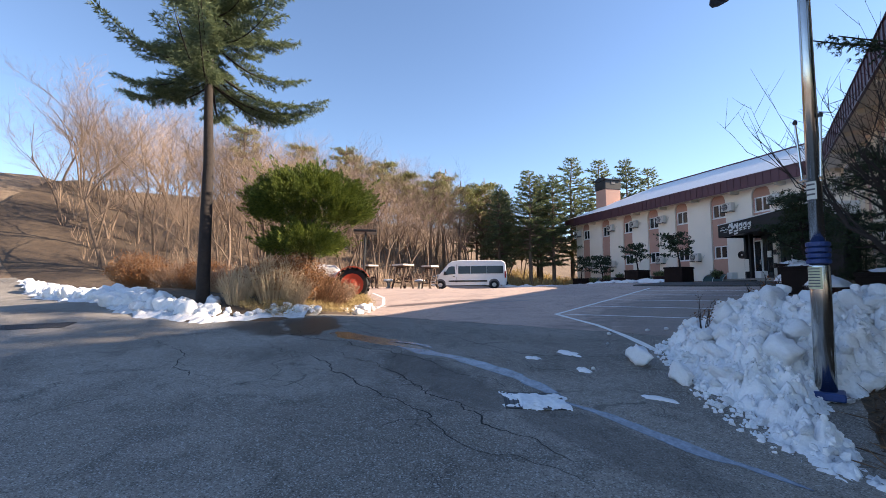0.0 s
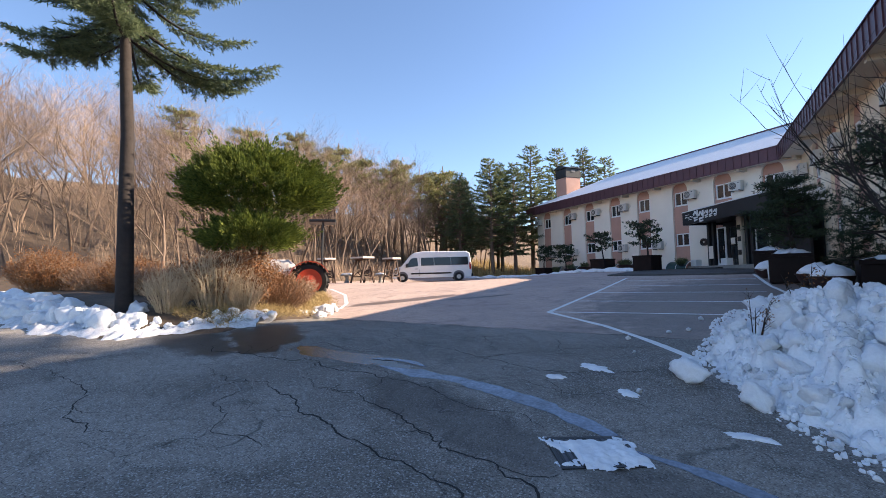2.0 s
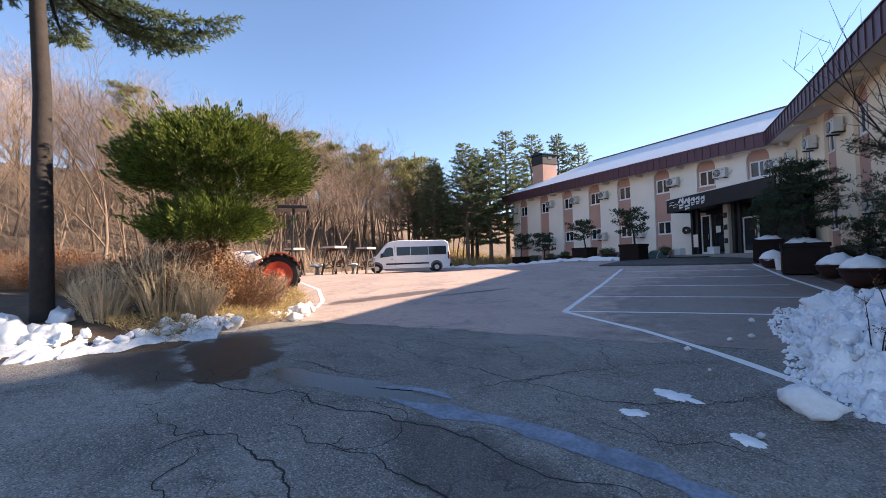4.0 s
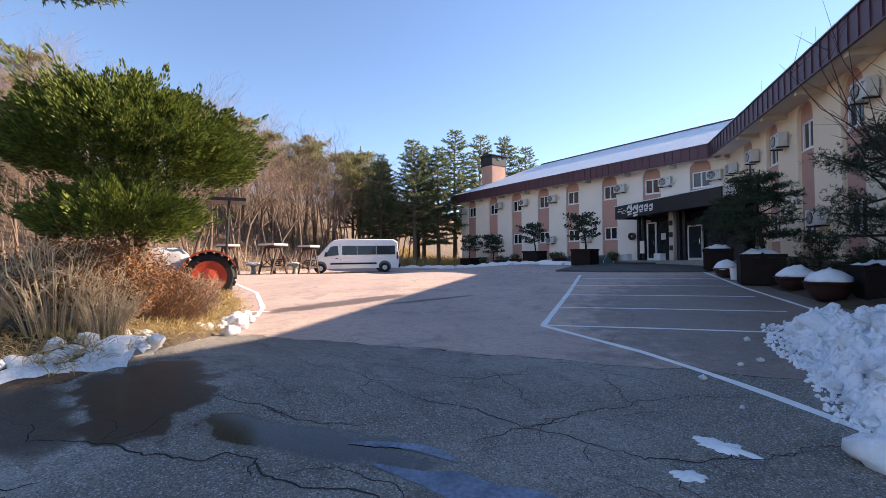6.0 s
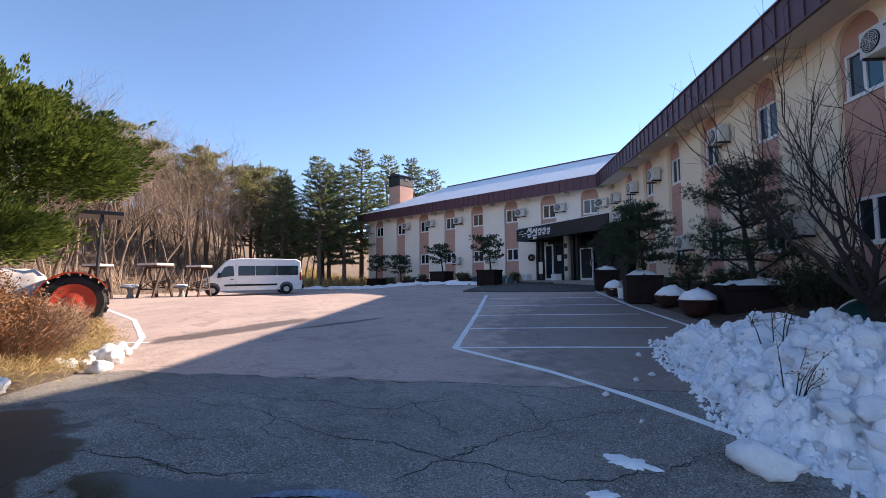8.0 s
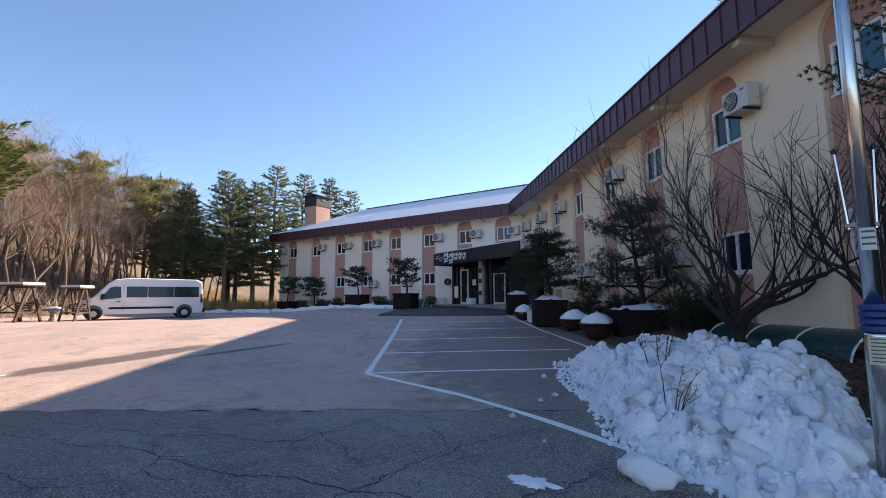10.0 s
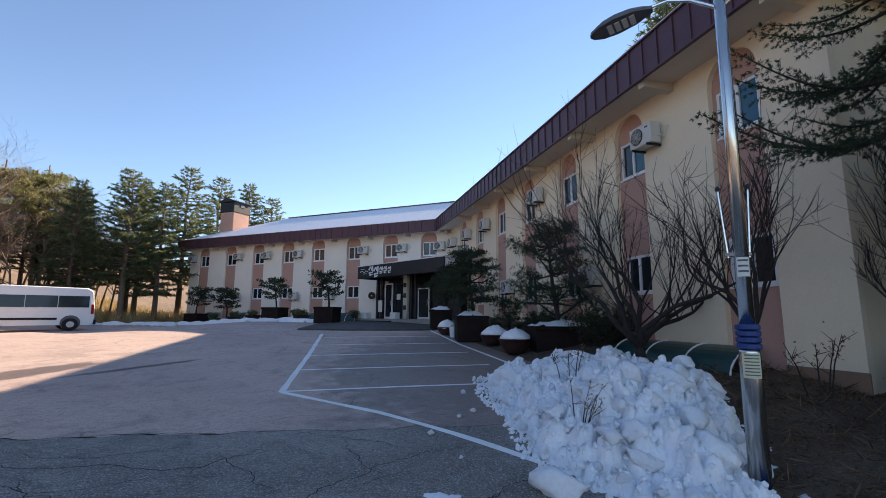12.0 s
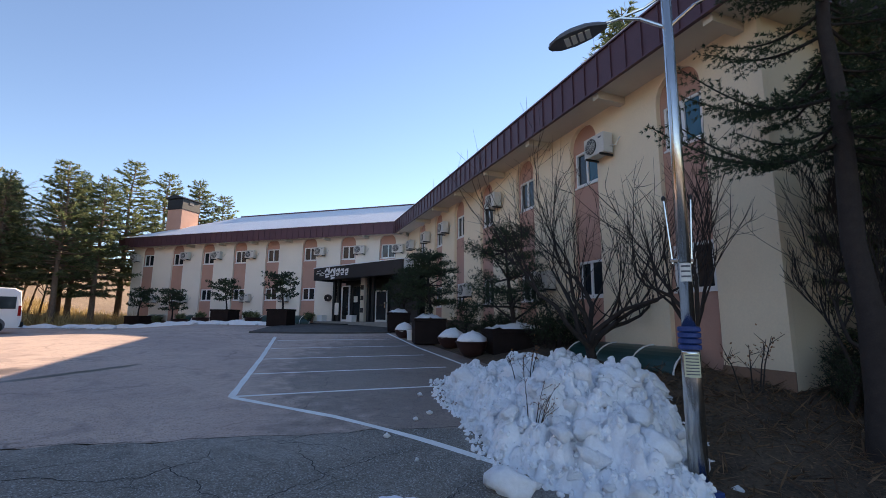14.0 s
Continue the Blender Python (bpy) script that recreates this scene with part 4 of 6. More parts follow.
M_CREAMPAPER = mat("yellowish_label", (0.62, 0.62, 0.42), 0.6, var=0.06, bump=0.0)
pole_label(1.42, 1.71, 0.122, 1.7, radians(235), 7, M_CREAMPAPER)
pole_label(2.62, 2.86, 0.088, 1.7, radians(235), 3, M_PAPER)
for k, (dx, dy) in enumerate(((-0.15, 0.09), (0.09, -0.06))):
    rod = part("side_rod", tube(bmesh.new(), [(dx * 0.8, dy * 0.8, 2.86), (dx * 1.15, dy * 1.15, 3.72)], [0.016, 0.016], 6), M_STEEL, lamp)
    part("rod_bracket", tube(bmesh.new(), [(0, 0, 2.9), (dx, dy, 2.9)], [0.03, 0.03], 6), M_STEEL, rod)
    part("rod_cap", lathe(bmesh.new(), [(0.026, 3.722), (0.03, 3.76), (0.01, 3.79)], 10, dx * 1.15, dy * 1.15), M_DARKMETAL_BACKING, rod)


def lamp_arm(turn):
    c, s = math.cos(turn), math.sin(turn)
    bm = bmesh.new()
    tube(bm, [(0.05 * c, 0.05 * s, 6.3), (0.35 * c, 0.35 * s, 6.52), (0.62 * c, 0.62 * s, 6.62), (0.85 * c, 0.85 * s, 6.61)], [0.028, 0.026, 0.024, 0.022], 8)
    arm = part("arm", bm, M_STEEL, lamp)
    part("arm_brace", tube(bmesh.new(), [(0.05 * c, 0.05 * s, 6.8), (0.3 * c, 0.3 * s, 6.68), (0.6 * c, 0.6 * s, 6.63)], [0.02] * 3, 6), M_STEEL, arm)
    bm = bmesh.new()
    prof = [(0.0, 0.03), (0.06, 0.06), (0.2, 0.125), (0.42, 0.15), (0.6, 0.12), (0.7, 0.06), (0.73, 0.0)]
    ring = [(x, w) for x, w in prof] + [(x, -w) for x, w in reversed(prof[:-1])]
    lo = [bm.verts.new((x, w, -0.035)) for x, w in ring]
    mid = [bm.verts.new((x, w, 0.0)) for x, w in ring]
    hi = [bm.verts.new((0.36 + (x - 0.36) * 0.75, w * 0.7, 0.06)) for x, w in ring]
    for a, b in ((lo, mid), (mid, hi)):
        for i in range(len(ring)):
            bm.faces.new((a[i], a[(i + 1) % len(ring)], b[(i + 1) % len(ring)], b[i]))
    bm.faces.new(lo[::-1])
    bm.faces.new(hi)
    m = pose(0.82 * c, 0.82 * s, 6.6, 0, 9, math.degrees(turn)) @ Matrix.Diagonal((1.25, 1.35, 1.2, 1))
    bmesh.ops.transform(bm, matrix=m, verts=bm.verts[:])
    head = part("lamp_head", bm, M_LAMPGREY, lamp, "flat grey lamp head")
    for k in range(4):
        bm = box(0.2 + k * 0.085, 0.26 + k * 0.085, -0.08, 0.08, -0.05, -0.037)
        bmesh.ops.transform(bm, matrix=m, verts=bm.verts[:])
        part("led_module", bm, M_PAPER, head)


lamp_arm(radians(138))
lamp_arm(radians(-42))

# ---- van ----
def van():
    """A long white minibus; x forward, wheels' contact on z = 0."""
    root = thing("van", "white high-roof minibus with dark tinted side windows on the lot", "van")
    s = 1.0
    L0, L1, W = -1.02 - 2.165, 0.85 + 2.165, 0.99
    side = [(L0, 0.42), (L0 - 0.03, 0.8), (L0 + 0.02, 1.5), (L0 + 0.1, 2.28), (L0 + 0.35, 2.46), (0.6, 2.52), (1.25, 2.42), (1.55, 2.2), (2.25, 1.32), (2.75, 1.12), (2.98, 0.86), (L1, 0.5), (2.9, 0.32), (L0 + 0.1, 0.32)]
    bm = bmesh.new()
    rows = []
    for y, inset in ((-W, 0.16), (-W * 0.98, 0.05), (-W * 0.8, 0.0), (W * 0.8, 0.0), (W * 0.98, 0.05), (W, 0.16)):
        rows.append([bm.verts.new(((x - math.copysign(inset, x) * (1.0 if z > 0.4 else 0.3)) , y * (1 - 0.09 * max(0.0, (z - 1.1) / 1.4)), z - (inset if z > 2.2 else 0))) for x, z in side])
    for a, b in zip(rows, rows[1:]):
        for i in range(len(side)):
            j = (i + 1) % len(side)
            bm.faces.new((a[i], a[j], b[j], b[i]))
    bm.faces.new(rows[0])
    bm.faces.new(rows[-1][::-1])
    bmesh.ops.scale(bm, vec=(s, s, s), verts=bm.verts[:])
    body = part("body", bm, M_VANWHITE, root)

    def slab(name, outline, y, t, material, parent, label=""):
        """A thin panel on a flank, following the body's lean."""
        bm = bmesh.new()
        a = [bm.verts.new((x, math.copysign(abs(y) * (1 - 0.09 * max(0.0, (z - 1.1) / 1.4)) + 0.004, y), z)) for x, z in outline]
        b = [bm.verts.new((v.co.x, v.co.y + math.copysign(t, y), v.co.z)) for v in a]
        bm.faces.new(a)
        bm.faces.new(b[::-1])
        n = len(outline)
        for i in range(n):
            bm.faces.new((a[i], a[(i + 1) % n], b[(i + 1) % n], b[i]))
        bmesh.ops.scale(bm, vec=(s, s, s), verts=bm.verts[:])
        return part(name, bm, material, parent, label)

    for y in (-W, W):
        for x0, x1 in ((-2.9, -1.6), (-1.57, -0.3), (-0.27, 0.72)):
            slab("side_window", [(x0, 1.32), (x1, 1.32), (x1, 1.98), (x0, 1.98)], y, 0.012, M_GLASS, root, "dark tinted side window")
        slab("door_window", [(0.95, 1.3), (1.7, 1.22), (1.75, 1.45), (1.5, 1.9), (1.25, 1.98), (1.0, 1.96)], y, 0.012, M_GLASS, root)
        slab("trim_strip", [(-1.6, 0.62), (1.5, 0.62), (1.5, 0.74), (-1.6, 0.74)], y, 0.02, M_RUBBER, root, "dark plastic rubbing strip")
        slab("door_seam", [(0.84, 0.5), (0.86, 0.5), (0.86, 2.1), (0.84, 2.1)], y, 0.004, M_INK_SHADE, root)
        slab("door_handle", [(0.98, 1.04), (1.16, 1.04), (1.16, 1.09), (0.98, 1.09)], y, 0.03, M_RUBBER, root)
        slab("headlight", [(2.35, 0.95), (2.72, 0.85), (2.62, 1.1), (2.3, 1.22)], y * 0.99, 0.03, M_LAMPGLASS, root)
        slab("tail_light", [(-3.12, 0.95), (-3.0, 0.95), (-3.0, 1.5), (-3.12, 1.5)], y, 0.02, M_REDLAMP, root)
        slab("wing_mirror", [(1.7, 1.2), (1.9, 1.2), (1.86, 1.52), (1.72, 1.52)], y, 0.16, M_RUBBER, root)
    bm = bmesh.new()
    v = [bm.verts.new(p) for p in ((1.58, -0.78, 2.15), (1.58, 0.78, 2.15), (2.26, 0.86, 1.36), (2.26, -0.86, 1.36))]
    bm.faces.new(v)
    bmesh.ops.translate(bm, vec=(0.02, 0, 0.03), verts=bm.verts[:])
    bmesh.ops.scale(bm, vec=(s, s, s), verts=bm.verts[:])
    part("windscreen", bm, M_GLASS, root)
    bm = box(2.72, 3.06, -0.95, 0.95, 0.3, 0.78, 0.06)
    bmesh.ops.scale(bm, vec=(s, s, s), verts=bm.verts[:])
    part("front_bumper", bm, M_RUBBER, root, "dark plastic bumper")
    bm = box(-3.28, -3.0, -0.95, 0.95, 0.34, 0.62, 0.04)
    bmesh.ops.scale(bm, vec=(s, s, s), verts=bm.verts[:])
    part("rear_bumper", bm, M_RUBBER, root, "dark plastic bumper")
    for x in (-2.165, 2.165):
        for y in (-0.915, 0.915):
            bm = bmesh.new()
            lathe(bm, [(0.2, -0.12), (0.33, -0.12), (0.355, -0.08), (0.355, 0.08), (0.33, 0.12), (0.2, 0.12)], 24)
            rot = pose(x, y, 0.355, 90, 0, 0)
            bmesh.ops.transform(bm, matrix=Matrix.Scale(s, 4) @ rot, verts=bm.verts[:])
            w = part("wheel", bm, M_RUBBER, root, "black tyre")
            bm = bmesh.new()
            lathe(bm, [(0.05, 0.0), (0.16, 0.0), (0.175, 0.04), (0.14, 0.02), (0.06, 0.05)], 20)
            bmesh.ops.transform(bm, matrix=Matrix.Scale(s, 4) @ pose(x, y + math.copysign(0.112, y), 0.355, 90 if y < 0 else -90, 0, 0), verts=bm.verts[:])
            part("rim", bm, M_AC, w, "pale wheel rim")
            # flat dark disc on the flank, painted for the shade in the wheel arch
            bm = bmesh.new()
            lathe(bm, [(0.43, 0.0), (0.43, 0.012)], 24)
            bmesh.ops.transform(bm, matrix=pose(x, math.copysign(0.985, y), 0.44, 90 if y < 0 else -90, 0, 0), verts=bm.verts[:])
            part("wheel_arch_shade", bm, M_INK_SHADE, root)
    return root


v = van()
fw, rw = Vector((-17.4, 14.96, 0)), Vector((-14.24, 17.38, 0))
d = (fw - rw).normalized()
c = (fw + rw) / 2 + Vector((d.y, -d.x, 0)) * 0.98
v.matrix_basis = pose(c.x, c.y, gz(c.x, c.y) + 0.0, 0, math.degrees(-math.atan2(gz(fw.x, fw.y) - gz(rw.x, rw.y), 4.33)), math.degrees(math.atan2(d.y, d.x))) @ Matrix.Diagonal((1, 1, 0.93, 1))


# ---- garden swings ----
def swing():
    root = thing("garden_swing", "dark timber garden swing bench under a pale snow-dusted roof", "swing", group="swings by the lot")
    for x in (-0.75, 0.75):
        for y in (-0.72, 0.72):
            part("post", tube(bmesh.new(), [(x, y, 0), (x, y * 0.15, 1.7)], [0.085, 0.085], 4), M_WOOD, root)
        part("rail", tube(bmesh.new(), [(x, -0.54, 0.45), (x, 0.54, 0.45)], [0.055, 0.055], 4), M_WOOD, root)
        part("upper_rail", tube(bmesh.new(), [(x, -0.36, 0.95), (x, 0.36, 0.95)], [0.03, 0.03], 4), M_WOOD, root)
        for y in (-1, 1):
            part("lattice_bar", tube(bmesh.new(), [(x, -0.5 * y, 0.47), (x, 0.33 * y, 0.93)], [0.035, 0.035], 4), M_WOOD, root)
    part("top_beam", box(-0.85, 0.85, -0.05, 0.05, 1.62, 1.72), M_WOOD, root)
    part("canopy_roof", prism(bmesh.new(), [(-1.0, 1.78), (1.0, 1.78), (0.98, 1.9), (-0.98, 1.9)], -0.62, 0.62), M_TARP, root, "pale canopy roof with snow")
    part("canopy_edge", box(-1.0, 1.0, -0.63, 0.63, 1.72, 1.778), M_WOOD, root)
    for k in range(4):
        part("seat_slat", box(-0.62, 0.62, -0.22 + k * 0.12, -0.13 + k * 0.12, 0.42, 0.45), M_WOOD, root)
    for k in range(4):
        part("back_slat", box(-0.62, 0.62, 0.24 + k * 0.02, 0.265 + k * 0.02, 0.5 + k * 0.12, 0.59 + k * 0.12), M_WOOD, root)
    for x in (-0.6, 0.6):
        part("hanger", tube(bmesh.new(), [(x, 0.0, 1.62), (x, -0.2, 0.44)], [0.012, 0.012], 5), M_DARKMETAL_BACKING, root)
    return root


sw = swing()
SW = [(-18.25, 11.3, -6), (-16.85, 12.85, -2), (-19.95, 9.5, -8)]
SW_SIZE = Matrix.Diagonal((0.72, 0.83, 0.97, 1))
sw.matrix_basis = pose(SW[0][0], SW[0][1], gz(*SW[0][:2]), 0, 0, SW[0][2]) @ SW_SIZE
for x, y, a in SW[1:]:
    copy_thing(sw, pose(x, y, gz(x, y), 0, 0, a) @ SW_SIZE)


def garden_table():
    root = thing("garden_table", "pale stone garden table with snow at the lot's edge", "table", group="garden tables")
    part("top", lathe(bmesh.new(), [(0.4, 0.52), (0.45, 0.54), (0.45, 0.6), (0.4, 0.62)], 16), M_CONCBLOCK, root)
    part("foot", lathe(bmesh.new(), [(0.2, 0), (0.12, 0.2), (0.12, 0.4), (0.22, 0.518)], 12), M_CONCBLOCK, root)
    part("snow", lathe(bmesh.new(), [(0.4, 0.621), (0.36, 0.7), (0.1, 0.73)], 14), M_SNOW, root)
    return root


gt = garden_table()
gt.matrix_basis = pose(-19.4, 10.9, gz(-19.4, 10.9))
copy_thing(gt, pose(-18.0, 12.9, gz(-18.0, 12.9)))
copy_thing(gt, pose(-21.2, 9.6, gz(-21.2, 9.6)))


# ---- tractor ----
def tractor():
    """x forward; rear axle at the origin."""
    root = thing("tractor", "orange-red tractor under a pale cover with a black roll bar", "tractor")
    for y in (-0.62, 0.62):
        bm = bmesh.new()
        lathe(bm, [(0.42, -0.19), (0.72, -0.19), (0.79, -0.12), (0.79, 0.12), (0.72, 0.19), (0.42, 0.19)], 28)
        bmesh.ops.transform(bm, matrix=pose(0, y, 0.79, 90, 0, 0), verts=bm.verts[:])
        w = part("rear_wheel", bm, M_RUBBER, root, "large black lugged tyre")
        lug = mesh_of(box(-0.03, 0.03, -0.18, 0.18, 0.0, 0.06), "lug", M_RUBBER)
        for k in range(20):
            a = 360 * k / 20
            part("lug", lug, None, w, m=pose(0, y, 0.79) @ pose(0, 0, 0, 0, a, 0) @ pose(0, 0, 0.785, 0, 0, 22 if k % 2 else -22))
        bm = bmesh.new()
        lathe(bm, [(0.08, 0.0), (0.3, 0.005), (0.54, 0.02), (0.54, 0.06), (0.3, 0.03), (0.1, 0.07)], 24)
        bmesh.ops.transform(bm, matrix=pose(0, y + math.copysign(0.192, y), 0.79, 90 if y < 0 else -90, 0, 0), verts=bm.verts[:])
        part("rim", bm, M_REDPAINT, w, "orange-red wheel disc")
        bm = bmesh.new()
        ar = [(math.cos(a) * 0.9, math.sin(a) * 0.9 + 0.79) for a in [radians(10 + 16 * k) for k in range(10)]]
        inner = [(x * 0.97, (z - 0.79) * 0.97 + 0.79) for x, z in ar][::-1]
        prism(bm, ar + inner, y - 0.24, y + 0.24)
        part("mudguard", bm, M_REDPAINT, root, "orange-red mudguard")
        bm = bmesh.new()
        lathe(bm, [(0.22, -0.1), (0.4, -0.1), (0.43, 0), (0.4, 0.1), (0.22, 0.1)], 20)
        bmesh.ops.transform(bm, matrix=pose(1.75, y * 0.85, 0.43, 90, 0, 0), verts=bm.verts[:])
        part("front_wheel", bm, M_RUBBER, root)
        part("roll_bar_post", tube(bmesh.new(), [(-0.5, y * 0.75, 0.9), (-0.6, y * 0.75, 3.45)], [0.05, 0.05], 6), M_DARKMETAL_BACKING, root)
    part("bonnet", box(0.65, 2.15, -0.34, 0.34, 0.75, 1.3, 0.06), M_REDPAINT, root)
    part("chassis", box(-0.5, 2.0, -0.25, 0.25, 0.45, 0.74, 0.03), M_DARKMETAL_BACKING, root)
    part("seat", box(-0.3, 0.15, -0.24, 0.24, 1.0, 1.12, 0.04), M_RUBBER, root)
    part("roll_bar_top", box(-1.15, 0.0, -0.62, 0.62, 3.42, 3.54, 0.02), M_DARKMETAL_BACKING, root, "black roof bar")
    bm = bmesh.new()
    n = 14
    grid = []
    for j in range(n):
        for_row = []
        for i in range(n):
            px, py = 0.3 + 2.6 * i / (n - 1), (j / (n - 1) - 0.5) * 1.3
            edge = max(abs(py) / 0.65, abs(px - 1.6) / 1.3)
            zz = 1.75 - 0.8 * smooth01(0.55, 1.0, edge) + 0.09 * noise.noise(Vector((px * 3, py * 3, 2)))
            for_row.append(bm.verts.new((px, py, zz)))
        grid.append(for_row)
    for j in range(n - 1):
        for i in range(n - 1):
            bm.faces.new((grid[j][i], grid[j][i + 1], grid[j + 1][i + 1], grid[j + 1][i]))
    part("cover", bm, M_TARP, root, "pale crumpled tarpaulin", flat=False)
    return root


tr = tractor()
tr.matrix_basis = pose(-11.95, 1.7, gz(-11.95, 1.7), 0, 0, 229) @ Matrix.Scale(1.0, 4)

# ---- drains ----
def drain(x, y, w, d, turn, snowy, label):
    root = thing("drain_grate", label, "drain", on_ground(x, y, 0.003, turn))
    bm = bmesh.new()
    for q in ((-w / 2, w / 2, -d / 2, -d / 2 + 0.04), (-w / 2, w / 2, d / 2 - 0.04, d / 2), (-w / 2, -w / 2 + 0.04, -d / 2 + 0.04, d / 2 - 0.04), (w / 2 - 0.04, w / 2, -d / 2 + 0.04, d / 2 - 0.04)):
        bm_box(bm, q[0], q[1], q[2], q[3], -0.02, 0.008)
    part("grate_frame", bm, M_DARKMETAL_BACKING, root)
    # dark plate just under the bars, painted for the shade down in the pit
    part("pit_shade", box(-w / 2 + 0.042, w / 2 - 0.042, -d / 2 + 0.042, d / 2 - 0.042, -0.02, 0.004), M_INK_SHADE, root)
    n = int(w / 0.06)
    bar = mesh_of(box(-0.01, 0.01, -d / 2 + 0.041, d / 2 - 0.041, 0.0, 0.012), "grate_bar", M_DARKMETAL_BACKING)
    for k in range(1, n):
        part("grate_bar", bar, None, root, m=pose(-w / 2 + w * k / n, 0, 0))
    if snowy:
        bm = bmesh.new()
        g = {}
        nx, ny = 84, 46
        for j in range(ny):
            for i in range(nx):
                px, py = (i / (nx - 1) - 0.5) * w * 1.15, (j / (ny - 1) - 0.5) * d * 1.15
                e = 1.15 - max(abs(px) / (w * 0.5), abs(py) / (d * 0.5)) + 0.55 * noise.noise(Vector((px * 4, py * 5, 7))) + 0.3 * noise.noise(Vector((px * 15, py * 15, 2)))
                if px < -0.18 or py > 0.17:
                    e -= 0.3
                if e > 0:
                    g[i, j] = bm.verts.new((px, py, -0.002 + 0.045 * min(1, e * 1.6) + 0.02 * noise.noise(Vector((px * 9, py * 9, 3)))))
        for j in range(ny - 1):
            for i in range(nx - 1):
                q = [g.get(k) for k in ((i, j), (i + 1, j), (i + 1, j + 1), (i, j + 1))]
                if None not in q:
                    bm.faces.new(q)
        part("ice", bm, M_SNOW, root, "crust of melting snow", flat=False)
    return root


drain(3.26, -7.18, 0.78, 0.6, -8, True, "steel drain grate half covered by melting snow")
drain(-8.1, -10.75, 1.5, 0.7, 15, False, "dark steel drain grate in the road")


class Soup:
    """Collects triangles and quads for one mesh."""

    def __init__(self):
        self.v, self.f = [], []

    def face(self, pts):
        n = len(self.v)
        self.v += [tuple(p) for p in pts]
        self.f.append(tuple(range(n, n + len(pts))))

    def blade(self, p, d, length, width, rnd, droop=0.0):
        """A narrow leaf or needle spray: a kinked diamond."""
        d = d.normalized()
        s = d.cross(Vector((rnd.uniform(-1, 1), rnd.uniform(-1, 1), rnd.uniform(-1, 1))))
        if s.length < 1e-3:
            s = d.orthogonal()
        s = s.normalized() * width / 2
        tip = p + d * length - Vector((0, 0, droop * length))
        mid = p + d * length * 0.45
        n = len(self.v)
        self.v += [tuple(p), tuple(mid + s), tuple(tip), tuple(mid - s)]
        self.f.append((n, n + 1, n + 2, n + 3))

    def tuft(self, p, d, count, length, width, spread, rnd, droop=0.0):
        for _ in range(count):
            q = d + Vector((rnd.gauss(0, 1), rnd.gauss(0, 1), rnd.gauss(0, 1))) * spread
            self.blade(p, q, length * rnd.uniform(0.6, 1.15), width, rnd, droop)

    def limb(self, pts, radii, n=5):
        rings = []
        for i, p in enumerate(pts):
            d = (Vector(pts[min(i + 1, len(pts) - 1)]) - Vector(pts[max(i - 1, 0)]))
            d = d.normalized() if d.length > 1e-6 else Vector((0, 0, 1))
            a = d.cross(Vector((0.31, 0.95, 0.07)))
            a = a.normalized() if a.length > 1e-3 else d.orthogonal().normalized()
            b = d.cross(a)
            k = len(self.v)
            for j in range(n):
                w = 2 * math.pi * j / n
                self.v.append(tuple(Vector(p) + (a * math.cos(w) + b * math.sin(w)) * radii[i]))
            rings.append(k)
        for r0, r1 in zip(rings, rings[1:]):
            for j in range(n):
                self.f.append((r0 + j, r0 + (j + 1) % n, r1 + (j + 1) % n, r1 + j))

    def mesh(self, name, material, smooth=False):
        me = bpy.data.meshes.new(name)
        me.from_pydata(self.v, [], self.f)
        me.materials.append(material)
        if smooth:
            me.polygons.foreach_set("use_smooth", [True] * len(me.polygons))
        return me



# ---- snow ----
def blob(seed, rough=0.42, sub=2, squash=(1, 1, 1)):
    """A broken lump of snow: a rounded block with dents."""
    bm = bmesh.new()
    bmesh.ops.create_icosphere(bm, subdivisions=sub, radius=1.0)
    off = Vector((seed * 7.3, seed * 3.1, seed * 1.7))
    for v in bm.verts:
        c = v.co.normalized()
        cube = c / max(abs(c.x), abs(c.y), abs(c.z))
        p = c * 0.55 + cube * 0.4
        k = 1 + rough * noise.noise(c * 1.6 + off) + rough * 0.6 * noise.noise(c * 3.6 + off) + 0.08 * noise.noise(c * 9 + off)
        v.co = Vector((p.x * squash[0], p.y * squash[1], p.z * squash[2])) * k
    return bm


CHUNKS = [mesh_of(blob(s, sub=3, squash=q), "snow_chunk", M_SNOW, flat=False) for s, q in ((1, (1, 0.8, 0.7)), (2, (1, 0.6, 0.6)), (3, (0.8, 0.9, 0.8)), (4, (1.1, 0.7, 0.5)), (5, (0.9, 0.9, 0.6)))]
CHUNKS_D = [mesh_of(blob(s, sub=2, squash=(1, 0.8, 0.65)), "snow_chunk", M_DIRTYSNOW, flat=False) for s in (6, 7)]


def boulder(seed, squash):
    """A hard-edged block of frozen snow: flat broken faces with softened edges."""
    rnd = random.Random(seed)
    planes = [(Vector((rnd.gauss(0, 1), rnd.gauss(0, 1), rnd.gauss(0, 1))).normalized(), rnd.uniform(0.62, 1.0)) for _ in range(13)]
    bm = bmesh.new()
    bmesh.ops.create_icosphere(bm, subdivisions=3, radius=1.0)
    off = Vector((seed * 5.1, 2.0, seed))
    for v in bm.verts:
        c = v.co.normalized()
        r = sum((max(0.0, c.dot(n)) / h) ** 14 for n, h in planes) ** (-1 / 14)
        r = min(r, 1.2) * (1 + 0.26 * noise.noise(c * 2.0 + off) + 0.2 * noise.noise(c * 4.2 + off) + 0.09 * noise.noise(c * 9 + off))
        v.co = Vector((c.x * squash[0], c.y * squash[1], c.z * squash[2])) * r
    return bm


